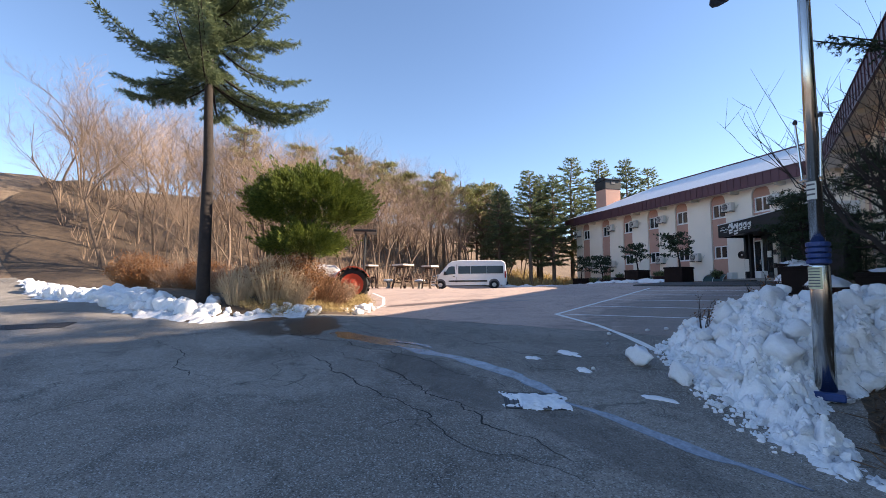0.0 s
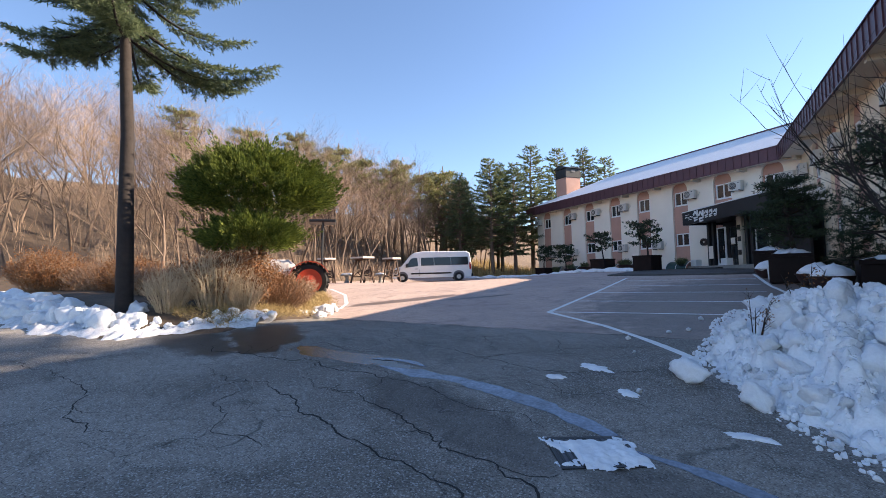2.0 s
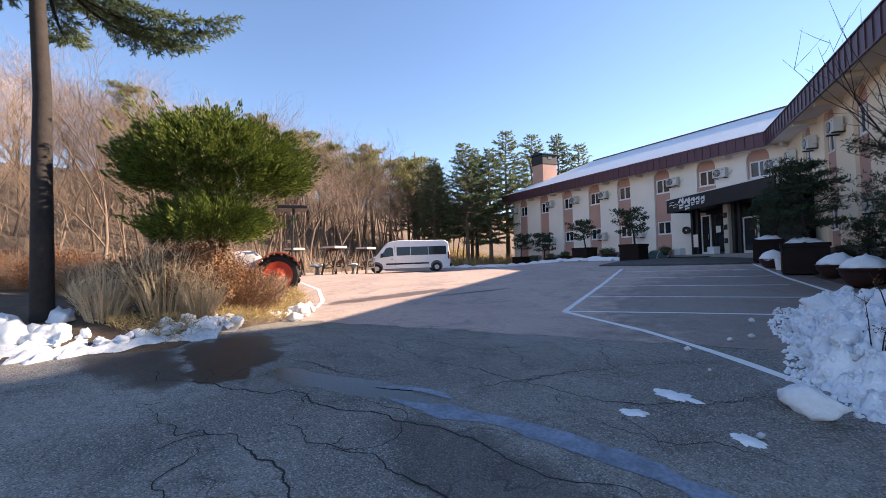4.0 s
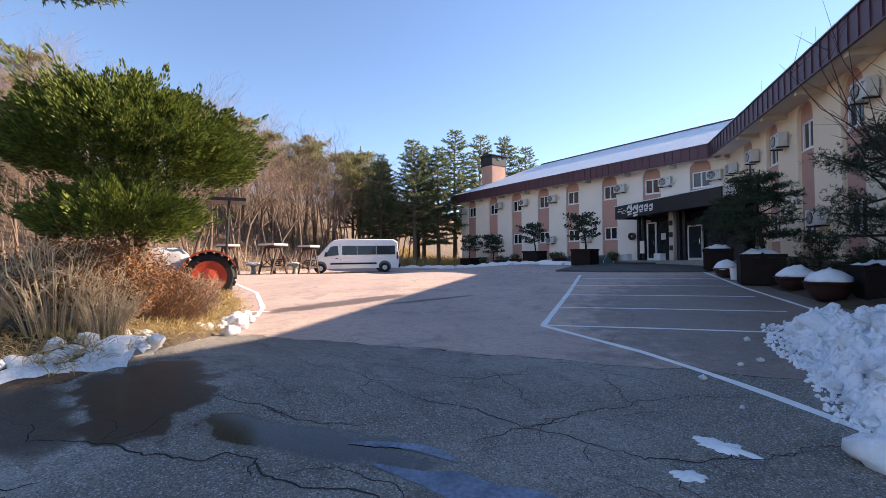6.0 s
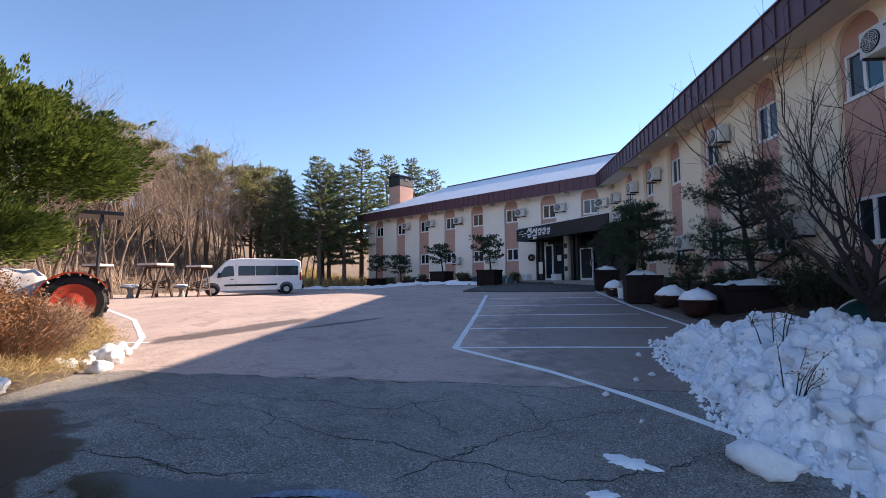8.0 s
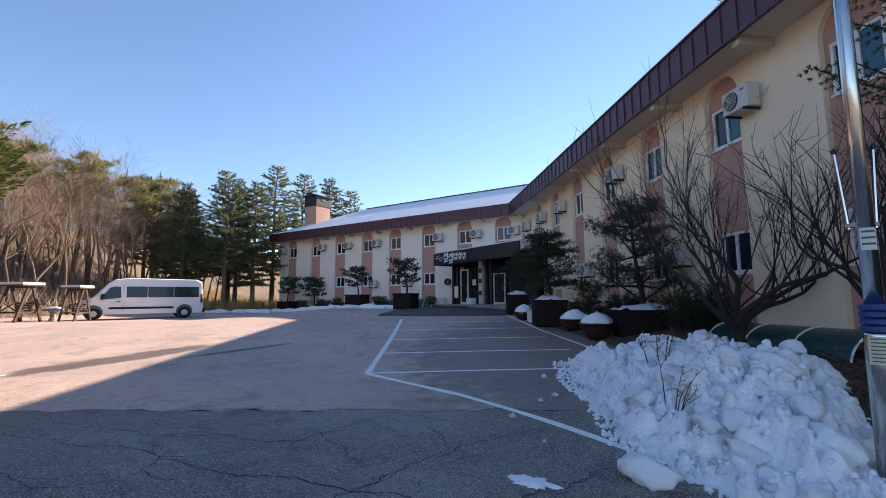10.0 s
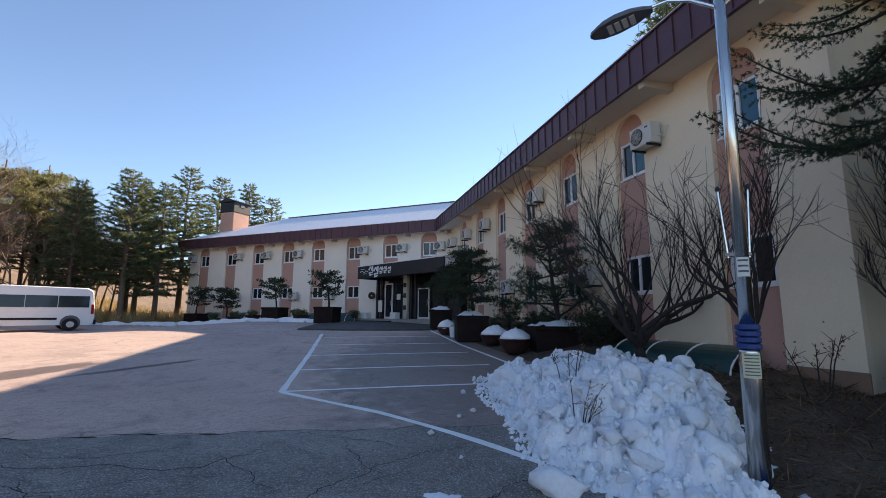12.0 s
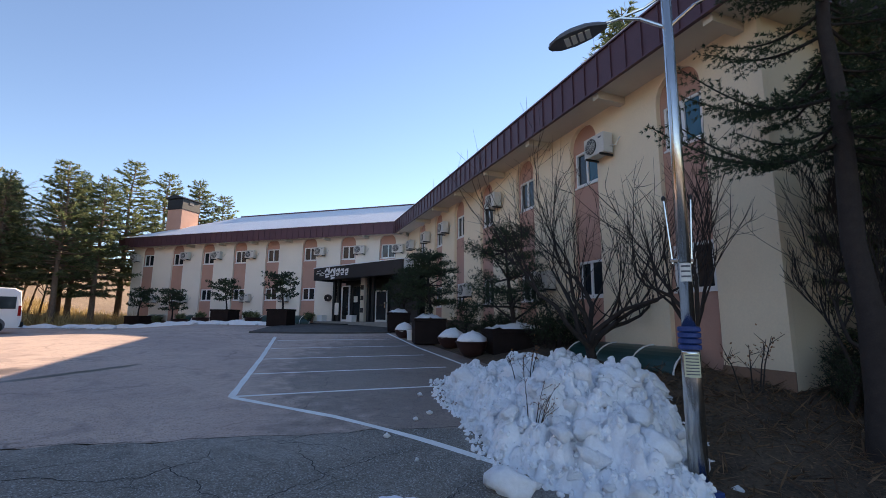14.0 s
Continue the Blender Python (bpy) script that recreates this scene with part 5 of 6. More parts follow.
BLOCKS = [mesh_of(boulder(s, q), "snow_block", M_SNOW, flat=False) for s, q in ((11, (1, 0.85, 0.8)), (12, (1.05, 0.85, 0.7)), (13, (0.9, 0.95, 0.85)), (14, (1.1, 0.8, 0.8)), (15, (1, 1, 0.75)), (16, (0.95, 0.85, 0.9)))]
PILE = [(4.2, 1.0), (3.9, -0.6), (3.95, -2.0), (3.8, -3.6), (4.4, -4.75), (5.25, -6.1), (6.0, -6.95), (6.5, -7.2), (6.6, -6.4), (6.1, -5.5), (6.5, -4.6), (7.4, -3.6), (8.0, -2.2), (8.4, 0.8), (7.6, 2.8), (6.2, 2.3)]


def pile_depth(x, y):
    """Distance to the pile's outline, positive inside."""
    best, inside = 1e9, False
    for (x0, y0), (x1, y1) in zip(PILE, PILE[1:] + PILE[:1]):
        dx, dy = x1 - x0, y1 - y0
        k = min(1, max(0, ((x - x0) * dx + (y - y0) * dy) / (dx * dx + dy * dy)))
        best = min(best, math.hypot(x - x0 - k * dx, y - y0 - k * dy))
        if (y0 > y) != (y1 > y) and x < x0 + (y - y0) * dx / dy:
            inside = not inside
    return best if inside else -best


def pile_h(x, y):
    d = pile_depth(x, y) + 0.16 * noise.noise(Vector((x * 2.2, y * 2.2, 1)))
    if d <= 0:
        return -0.1
    top = 0.2 + 0.52 * smooth01(-1.0, -3.2, y) - 0.55 * smooth01(-4.6, -6.2, y) - 0.12 * smooth01(0.0, 2.0, y)
    h = top * smooth01(-0.15, 1.75 - 0.75 * smooth01(5.6, 6.4, x), d)
    wx, wy = x + 0.1 * noise.noise(Vector((x * 3, y * 3, 5))), y + 0.1 * noise.noise(Vector((x * 3, y * 3, 9)))

    def dome(scale, seed, crease):
        near = noise.voronoi(Vector((wx * scale, wy * scale, seed)))[0]
        return math.sqrt(max(0.0, 1 - (near[0] * 1.2) ** 2)) * (0.35 + 0.65 * smooth01(0.0, crease, near[1] - near[0]))

    core = smooth01(0.25, 1.0, d)
    h += (0.36 * dome(1.75, 0.3, 0.22) - 0.16) * core + 0.24 * dome(3.7, 0.9, 0.25) * smooth01(0.05, 0.5, d)
    rough = 0.4 + 0.6 * smooth01(-0.15, 0.2, noise.noise(Vector((x * 0.9, y * 0.9, 12))))
    h += (0.13 * dome(7.5, 0.2, 0.25) + 0.06 * dome(15.0, 0.6, 0.3)) * rough + 0.02 * noise.noise(Vector((x * 17, y * 17, 6)))
    return h + 0.10 * noise.noise(Vector((x * 1.3, y * 1.3, 4))) * smooth01(0.3, 1.0, d) - 0.12


pile = thing("snow_pile", "long heap of cleared snow broken into lumps beside the lot", "snow pile")
verts, faces, index = [], [], {}
st = 0.034
nx, ny = int(5.4 / st), int(10.6 / st)
for j in range(ny):
    for i in range(nx):
        x, y = 3.4 + i * st, -7.4 + j * st
        h = pile_h(x, y)
        if h > -0.09 or pile_depth(x, y) > -0.3:
            index[i, j] = len(verts)
            verts.append((x + 0.03 * noise.noise(Vector((x * 5, y * 5, 2))), y, gz(x, y) + h + (0.35 * smooth01(6.8, 8.6, x))))
for j in range(ny - 1):
    for i in range(nx - 1):
        q = [index.get(k) for k in ((i, j), (i + 1, j), (i + 1, j + 1), (i, j + 1))]
        if None not in q:
            faces.append(q)
me = bpy.data.meshes.new("mound")
me.from_pydata(verts, [], faces)
me.materials.append(M_SNOW)
for p in me.polygons:
    p.use_smooth = True
part("mound", me, None, pile)
r4 = random.Random(11)
n = 0
while n < 250:
    x, y = r4.uniform(3.7, 8.4), r4.uniform(-6.9, 2.5)
    d = pile_depth(x, y)
    if d < -0.02:
        continue
    edge = d < 0.5
    s = r4.uniform(0.03, 0.08) if edge else r4.choice((r4.uniform(0.05, 0.1), r4.uniform(0.08, 0.16), r4.uniform(0.12, 0.2)))
    z = gz(x, y) + max(0, pile_h(x, y)) + 0.35 * smooth01(6.8, 8.6, x)
    part("snow_chunk", (CHUNKS_D if r4.random() < 0.03 else CHUNKS)[r4.randrange(2)] if r4.random() < 0.1 else r4.choice(CHUNKS + BLOCKS * 2), None, pile,
         m=pose(x, y, z + s * 0.3, r4.uniform(-35, 35), r4.uniform(-35, 35), r4.uniform(0, 360)) @ Matrix.Diagonal((s * 1.15, s, s, 1)))
    n += 1


# crumbs of snow, too small to count
crumb = Soup()
base_bm = bmesh.new()
bmesh.ops.create_icosphere(base_bm, subdivisions=1, radius=1.0)
ico_v = [v.co.copy() for v in base_bm.verts]
ico_f = [[v.index for v in f.verts] for f in base_bm.faces]
base_bm.free()
k = 0
while k < 4600:
    x, y = r4.uniform(3.5, 8.4), r4.uniform(-7.1, 2.7)
    d = pile_depth(x, y)
    if d < (-0.02 - 0.1 * r4.random() if x < 5.8 else 0.12):
        continue
    s = r4.uniform(0.012, 0.045) * (1.0 if d < 0.8 else 1.6)
    c = Vector((x, y, gz(x, y) + max(0, pile_h(x, y)) + 0.35 * smooth01(6.8, 8.6, x) + s * 0.2))
    rot = Euler((r4.uniform(0, 6), r4.uniform(0, 6), r4.uniform(0, 6))).to_matrix()
    n0 = len(crumb.v)
    crumb.v += [tuple(c + rot @ Vector((q.x * s * 1.3, q.y * s, q.z * s * 0.8)) * r4.uniform(0.75, 1.2)) for q in ico_v]
    crumb.f += [tuple(n0 + j for j in f) for f in ico_f]
    k += 1
for k in range(64):
    while True:
        x, y = r4.uniform(4.2, 8.0), r4.uniform(-6.3, 2.0)
        if pile_depth(x, y) > 0.45:
            break
    s = r4.choice((r4.uniform(0.12, 0.18), r4.uniform(0.16, 0.24), r4.uniform(0.22, 0.31)))
    part("snow_block", BLOCKS[k % 6], None, pile, m=pose(x, y, gz(x, y) + pile_h(x, y) + 0.35 * smooth01(6.8, 8.6, x) + s * 0.05, r4.uniform(-30, 30), r4.uniform(-20, 20), r4.uniform(0, 360)) @ Matrix.Diagonal((s * 1.1, s, s * 1.0, 1)))
tagged(part("snow_rubble", crumb.mesh("snow_rubble", M_SNOW), None, pile), kind="stuff")


def loose(x, y, s, label, mesh=None, sz=(1, 1, 1), turn=0):
    ob = new("snow_lump", mesh or BLOCKS[r4.randrange(6)])
    ob.matrix_basis = pose(x, y, gz(x, y) + s * sz[2] * 0.42, r4.uniform(-8, 8), r4.uniform(-8, 8), turn) @ Matrix.Diagonal((s * sz[0], s * sz[1], s * sz[2], 1))
    return tagged(ob, label, "snow", "loose snow lumps")


loose(3.78, -4.55, 0.2, "rounded snow block lying on the asphalt", BLOCKS[3], (1.4, 1.0, 1.3), -38)
loose(4.55, -5.1, 0.15, "rounded snow block at the foot of the heap", BLOCKS[1], (1.3, 1.1, 1.6), -30)
for x, y, s in ((2.62, -2.75, 0.06), (3.2, -2.0, 0.05), (3.5, -1.7, 0.06), (2.9, -3.6, 0.035), (3.6, -0.4, 0.06), (3.3, -5.3, 0.04), (6.62, -4.25, 0.2), (6.95, -4.1, 0.09), (6.8, -4.7, 0.07)):
    loose(x, y, s, "small lump of snow lying loose on the ground", turn=r4.uniform(0, 360))


def patch(x, y, rx, ry, turn, label):
    """A thin melting patch of snow with a ragged edge."""
    bm = bmesh.new()
    n = 44
    mid = bm.verts.new((0, 0, 0.022))
    inner, outer = [], []
    for k in range(n):
        a = 2 * math.pi * k / n
        q = 0.95 + 0.5 * noise.noise(Vector((math.cos(a) * 1.6 + x, math.sin(a) * 1.6 + y, 0))) + 0.4 * noise.noise(Vector((math.cos(a) * 5 + x, math.sin(a) * 6, 3)))
        inner.append(bm.verts.new((rx * q * 0.8 * math.cos(a), ry * q * 0.8 * math.sin(a), 0.018)))
        outer.append(bm.verts.new((rx * q * math.cos(a), ry * q * math.sin(a), -0.004)))
    for k in range(n):
        j = (k + 1) % n
        bm.faces.new((mid, inner[k], inner[j]))
        bm.faces.new((inner[k], outer[k], outer[j], inner[j]))
    single("snow_patch", bm, M_SNOW, label, "snow", on_ground(x, y, 0.004, turn), "melting snow patches", flat=False)


patch(2.55, -4.62, 0.25, 0.13, -48, "thin melting patch of snow on the asphalt")
patch(2.2, -5.3, 0.15, 0.08, -25, "thin grey patch of melting snow on the asphalt")
patch(3.18, -5.42, 0.14, 0.10, -60, "small melting patch of snow on the asphalt")
patch(4.5, -6.0, 0.24, 0.07, -35, "thin strip of snow on the asphalt")

# snow lumps along the verge
edge_pts = densify([(-7.0, -1.5), (-6.2, -2.9)], 0.28) + densify([(-5.2, -4.9), (-4.9, -6.0), (-5.6, -7.2), (-6.6, -7.9), (-9.6, -8.3), (-16, -8.5), (-24, -8.8)], 0.22)
verge_snow = thing("verge_snow", "band of dirty snow lumps along the edge of the verge", "snow bank")
n = 0
for x, y in edge_pts:
    for k in range(3 if x < -6.2 else 2):
        if n >= 290:
            break
        far = x < -12
        s = r4.uniform(0.1, 0.3) * (1.35 if r4.random() < 0.15 else 1)
        if y > -4.0:
            s *= 0.62
        elif x > -6.2:
            s *= 0.6
        px, py = x + r4.uniform(-0.8, 0.15), y + r4.uniform(-0.25, 0.55)
        part("snow_chunk", CHUNKS_D[n % 2] if r4.random() < 0.12 else r4.choice(CHUNKS + BLOCKS * 3), None, verge_snow,
             m=pose(px, py, gz(px, py) + 0.06 + s * 0.35, r4.uniform(-25, 25), r4.uniform(-25, 25), r4.uniform(0, 360)) @ Matrix.Diagonal((s * 1.05, s * 0.95, s * 1.15, 1)))
        n += 1
bm = bmesh.new()
prev = None
for i, (x, y) in enumerate(densify([(-4.75, -5.4), (-4.9, -6.3), (-5.8, -7.6), (-7.5, -8.35), (-10, -8.6), (-16, -8.8), (-26, -9.1)], 0.09)):
    w0, w1 = 0.4 + 0.3 * noise.noise(Vector((x * 1.5, y, 0))) + 0.22 * noise.noise(Vector((x * 5, y * 5, 8))), 1.0 + 0.4 * noise.noise(Vector((x * 0.8, y, 5)))
    if x > -5.6:
        w0, w1 = w0 * 0.6, w1 * 0.45
    row = []
    for k in range(15):
        f = -w0 + (w0 + w1) * k / 14
        px, py = x - f * 0.5, y + f * 0.85
        row.append(bm.verts.new((px, py, gz(px, py) + (-0.03 if k in (0, 14) else 0.09 * smooth01(0, 4, k) + 0.07 * noise.noise(Vector((px * 3, py * 3, 1))) + 0.08 * noise.noise(Vector((px * 9, py * 9, 4)))))))
    if prev:
        for k in range(14):
            bm.faces.new((prev[k], row[k], row[k + 1], prev[k + 1]))
    prev = row
# the grey covers real dirt and also darkens the band as if shaded
part("slush_band", bm, M_DIRTYSNOW, verge_snow, "flattened dirty snow, greyed for shade too", flat=False)
for x, y, s, sz in ((-7.6, -6.9, 0.36, (1.1, 0.9, 1.1)), (-5.35, -5.3, 0.3, (1.4, 0.8, 0.8)), (-6.75, -1.9, 0.28, (1.2, 0.9, 0.9)), (-7.2, -1.5, 0.24, (1, 1, 1)), (-6.15, -2.6, 0.22, (1.2, 0.9, 0.8)), (-10.8, -7.6, 0.34, (1, 1, 1)), (-9.6, -7.7, 0.26, (1, 1, 1)), (-12.6, -7.8, 0.3, (1.2, 1, 1)), (-14.6, -8.0, 0.34, (1.2, 1, 1))):
    loose(x, y, s, "blocky lump of snow at the verge", None, sz, r4.uniform(0, 360))
# ridge of snow along the far kerb
far_snow = thing("kerb_snow", "low ridge of snow along the foot of the hotel wing", "snow bank")
bm = bmesh.new()
prev = None
for x, y in densify([(-24, 30.0), (-17, 27.5), (-13.5, 28.8), (-9.5, 25.8), (-5.6, 22.6), (-3.2, 20.9), (-0.5, 19.4)], 0.3):
    row = []
    w = 0.35 + 0.25 * noise.noise(Vector((x, y, 2)))
    for k in range(6):
        f = (k / 5 - 0.5) * 2
        h = (1 - f * f) * (0.27 + 0.25 * noise.noise(Vector((x * 1.2, y * 1.2, 8)))) - 0.03
        px, py = x + f * w * 0.5, y + f * w * 0.85
        row.append(bm.verts.new((px, py, gz(px, py) + h)))
    if prev:
        for k in range(5):
            bm.faces.new((prev[k], row[k], row[k + 1], prev[k + 1]))
    prev = row
part("ridge", bm, M_SNOW, far_snow, flat=False)
for k in range(40):
    f = r4.random()
    x, y = -23 + 21 * f, 29.8 - 9.6 * f + r4.uniform(-0.4, 0.4)
    s = r4.uniform(0.06, 0.2)
    part("snow_chunk", CHUNKS[k % 5], None, far_snow, m=pose(x, y, gz(x, y) + s * 0.4, 0, 0, r4.uniform(0, 360)) @ Matrix.Diagonal((s * 1.6, s, s * 0.8, 1)))


# ---- plants ----
def conifer(seed, height, radius, bare, needles, bark, size=0.34, density=1.0, droop=0.15, tufts=3, width=0.1, girth=1.0):
    """Straight trunk, whorls of branches that shorten upwards, sprays of needles along them. Meshes for trunk and crown."""
    rnd = random.Random(seed)
    wood, leaf = Soup(), Soup()
    pts = [Vector((0.12 * noise.noise(Vector((seed, k * 0.4, 0))) * k / 4, 0.12 * noise.noise(Vector((seed, k * 0.4, 5))) * k / 4, height * k / 12 - (0.3 if k == 0 else 0))) for k in range(13)]
    r0 = (height * 0.017 + 0.03) * girth
    wood.limb(pts, [r0 * (1 - 0.93 * k / 12) for k in range(13)], 7)
    z = height * bare
    while z < height * 0.985:
        f = (z - height * bare) / (height * (1 - bare))
        prof = radius * (1 - f) ** 0.7 * (0.55 + 0.45 * smooth01(0, 0.18, f)) + 0.25
        n = rnd.randint(4, 6)
        a0 = rnd.uniform(0, 6.28)
        for k in range(n):
            if rnd.random() < 0.1 and f > 0.1:
                continue
            a = a0 + 6.283 * k / n + rnd.uniform(-0.35, 0.35)
            ln = prof * rnd.uniform(0.65, 1.15)
            up = 0.30 * f - droop + rnd.uniform(-0.12, 0.12)
            base = pts[min(12, int(z / height * 12))].copy()
            base.z = z + rnd.uniform(-0.15, 0.15)
            dr = Vector((math.cos(a), math.sin(a), up))
            bp = [base, base + dr * ln * 0.5, base + dr * ln + Vector((0, 0, 0.12 * ln))]
            wood.limb(bp, [0.018 * ln + 0.008, 0.011 * ln + 0.006, 0.004], 4)
            m = max(2, int(ln / size * 1.9 * density))
            for q in range(m):
                t = 0.22 + 0.78 * (q + rnd.random()) / m
                p = base + dr * ln * t + Vector((0, 0, 0.12 * ln * t * t))
                side = Vector((-dr.y, dr.x, 0)) * rnd.choice((-1, 1)) * rnd.uniform(0.2, 1.1)
                dd = (dr.normalized() * 0.7 + side + Vector((0, 0, rnd.uniform(-0.1, 0.35)))).normalized()
                leaf.tuft(p, dd, tufts, size * rnd.uniform(0.8, 1.5) * (0.8 + 0.2 * (1 - f)), width, 0.35, rnd, 0.1)
        z += (height * 0.02 + 0.13 + rnd.uniform(0, 0.1)) * (0.95 - 0.35 * f)
    return wood.mesh("trunk", bark, True), leaf.mesh("crown", needles)


def round_pine(seed, height, radius, bare, needles, bark, clumps, blades=26, size=0.25, width=0.05, layers=True):
    """A leaning trunk, few bent limbs and flat-bottomed clumps of needles."""
    rnd = random.Random(seed)
    wood, leaf = Soup(), Soup()
    lean = Vector((rnd.uniform(-0.12, 0.12), rnd.uniform(-0.12, 0.12), 1))
    pts = [Vector((lean.x * height * t + 0.1 * math.sin(3 * t + seed), lean.y * height * t + 0.1 * math.cos(4 * t + seed), height * t - (0.2 if t == 0 else 0))) for t in [k / 8 for k in range(9)]]
    r0 = 0.018 * height + 0.025
    wood.limb(pts, [r0 * (1 - 0.8 * k / 8) for k in range(9)], 7)
    for k in range(clumps):
        t = bare + (1 - bare) * (k + rnd.random()) / clumps
        base = pts[min(8, int(t * 8))]
        a = 2.4 * k + rnd.uniform(-0.4, 0.4)
        f = (t - bare) / (1 - bare)
        ln = radius * (0.4 + 0.6 * math.sin(math.pi * (0.25 + 0.72 * f))) * rnd.uniform(0.6, 1.1)
        dr = Vector((math.cos(a), math.sin(a), rnd.uniform(0.0, 0.75)))
        end = base + dr * ln
        elbow = base + dr * ln * 0.5 + Vector((rnd.uniform(-0.1, 0.1), rnd.uniform(-0.15, 0.15), rnd.uniform(-0.18, 0.05))) * radius
        wood.limb([base, elbow, end], [r0 * 0.42, r0 * 0.26, r0 * 0.1], 5)
        for j in range(5):
            q = end if j == 0 else elbow + (end - elbow) * rnd.random() + Vector((rnd.gauss(0, 0.3), rnd.gauss(0, 0.3), rnd.uniform(-0.02, 0.16))) * radius * 0.55
            if j:
                wood.limb([elbow + (end - elbow) * rnd.random(), q], [r0 * 0.09, r0 * 0.05], 3)
            for _ in range(blades // 5):
                p = q + Vector((rnd.gauss(0, 0.13), rnd.gauss(0, 0.13), rnd.gauss(0, 0.05))) * radius
                leaf.tuft(p, Vector((rnd.uniform(-1, 1), rnd.uniform(-1, 1), rnd.uniform(0.0, 1.0))), 6, size, width, 0.8, rnd)
    return wood.mesh("trunk", bark, True), leaf.mesh("crown", needles)


def bare_tree(seed, height, spread, stem, bark, twig, levels=4, forks=3, fork_low=0.25, upright=0.45, fine=1.0):
    """A leafless tree: limbs that fork again and again into twigs."""
    rnd = random.Random(seed)
    wood, twigs = Soup(), Soup()

    def grow(p, d, ln, r, level):
        segs = 4 if level < 2 else 3
        pts, rad = [p], [r]
        for k in range(segs):
            d = (d + Vector((rnd.gauss(0, 0.13), rnd.gauss(0, 0.13), rnd.gauss(0, 0.08) + 0.07 * upright))).normalized()
            pts.append(pts[-1] + d * ln / segs)
            rad.append(max(0.004, r * (1 - 0.5 * (k + 1) / segs)))
        (wood if level < levels - 1 else twigs).limb(pts, rad, 7 if level == 0 else 5 if level == 1 else 3)
        if level < levels:
            n = forks + (1 if level > 0 else 0) + rnd.randint(0, 2)
            for k in range(int(n * (1 if level < levels - 1 else fine))):
                t = rnd.uniform(fork_low if level == 0 else 0.2, 1.0)
                i = min(segs - 1, int(t * segs))
                q = pts[i] + (pts[i + 1] - pts[i]) * (t * segs - i)
                a = rnd.uniform(0, 6.283)
                side = Vector((math.cos(a), math.sin(a), rnd.uniform(-0.1, 0.5))) * spread
                grow(q, (d * 0.75 + side + Vector((0, 0, upright * 0.5))).normalized(), ln * rnd.uniform(0.45, 0.72), max(0.005, rad[i] * rnd.uniform(0.4, 0.6)), level + 1)

    grow(Vector((0, 0, -0.2)), Vector((rnd.uniform(-0.08, 0.08), rnd.uniform(-0.08, 0.08), 1)), height * 0.62, stem, 0)
    return wood.mesh("branch_frame", bark, True), twigs.mesh("fine_branching", twig)


def plant(name, meshes, label, category, x, y, z=None, turn=0.0, scale=1.0, group="", parts=("trunk", "crown")):
    root = thing(name, label, category, pose(x, y, gz(x, y) if z is None else z, 0, 0, turn) @ Matrix.Scale(scale, 4), group)
    for nm, me in zip(parts, meshes):
        part(nm, me, None, root)
    return root


TW = ("branch_frame", "fine_branching")
rt = random.Random(21)
# tall conifers behind the lot
firs = [conifer(31, 15.0, 3.9, 0.24, M_PINE, M_BARK, 0.42, 1.45, 0.10, 8, 0.065), conifer(32, 15.0, 4.2, 0.3, M_PINE, M_BARK, 0.42, 1.45, 0.06, 8, 0.065), conifer(33, 15.0, 3.6, 0.2, M_FIR, M_BARK, 0.42, 1.45, 0.15, 8, 0.065)]
for k, (x, y, h, v) in enumerate(((-21.6, 29.6, 11.6, 2), (-23.4, 33, 11.0, 0), (-18.8, 31.6, 13.2, 1), (-19.6, 35.5, 13.6, 2), (-17.2, 34.0, 13.0, 2), (-17.2, 38.9, 16.0, 0), (-15.6, 43.5, 16.4, 0), (-13.6, 48.2, 17.2, 2), (-11.2, 49.5, 15.6, 0), (-22.5, 40, 12.6, 1), (-25.5, 37, 11.6, 2), (-28.0, 34.0, 11.0, 1))):
    plant("fir_tree", firs[v], "tall dark green conifer with a straight trunk behind the lot", "tree", x, y, turn=rt.uniform(0, 360), scale=h / 15.0, group="conifers behind the lot")
pines = [round_pine(41, 13.0, 2.4, 0.55, M_PINEY, M_BARK, 22, 60, 0.36, 0.06), round_pine(42, 13.0, 2.2, 0.6, M_PINEY, M_BARK, 20, 60, 0.36, 0.06)]
for x, y, h in ((-28.0, 30.5, 12.6), (-26.5, 33.5, 13.4), (-30.5, 27.5, 12.4), (-31.5, 31.5, 13.0), (-34, 28.0, 12.8), (-24.8, 36.0, 13.6), (-36, 24.0, 12.0), (-38.5, 28, 13), (-40, 22.5, 12.0), (-35, 34, 14), (-43, 18, 11.5), (-45, 25, 12.5), (-29, 38, 14.5), (-46, 12, 11.5)):
    plant("pine_tree", pines[rt.randrange(2)], "yellowish green pine tree on the wooded slope", "tree", x, y, turn=rt.uniform(0, 360), scale=h / 14.2, group="pines on the slope")
bares = [bare_tree(50 + k, 12.0, 0.62, 0.13, M_BARK, M_TWIG, 4, 4, 0.42, 0.12, 0.7) for k in range(5)]
spots = []
for k in range(1500):
    x, y = rt.uniform(-52, -19), rt.uniform(-6, 46)
    if x > -19.5 - max(0, (y - 12)) * 0.25 + 0.0 and y < 30 or (x > -24 and y > 27):
        continue
    if y < 14 + (-19 - x) * -0.2 and x > -20:
        continue
    if all((x - a) ** 2 + (y - b) ** 2 > 2.0 for a, b in spots):
        spots.append((x, y))
    if len(spots) >= 185:
        break
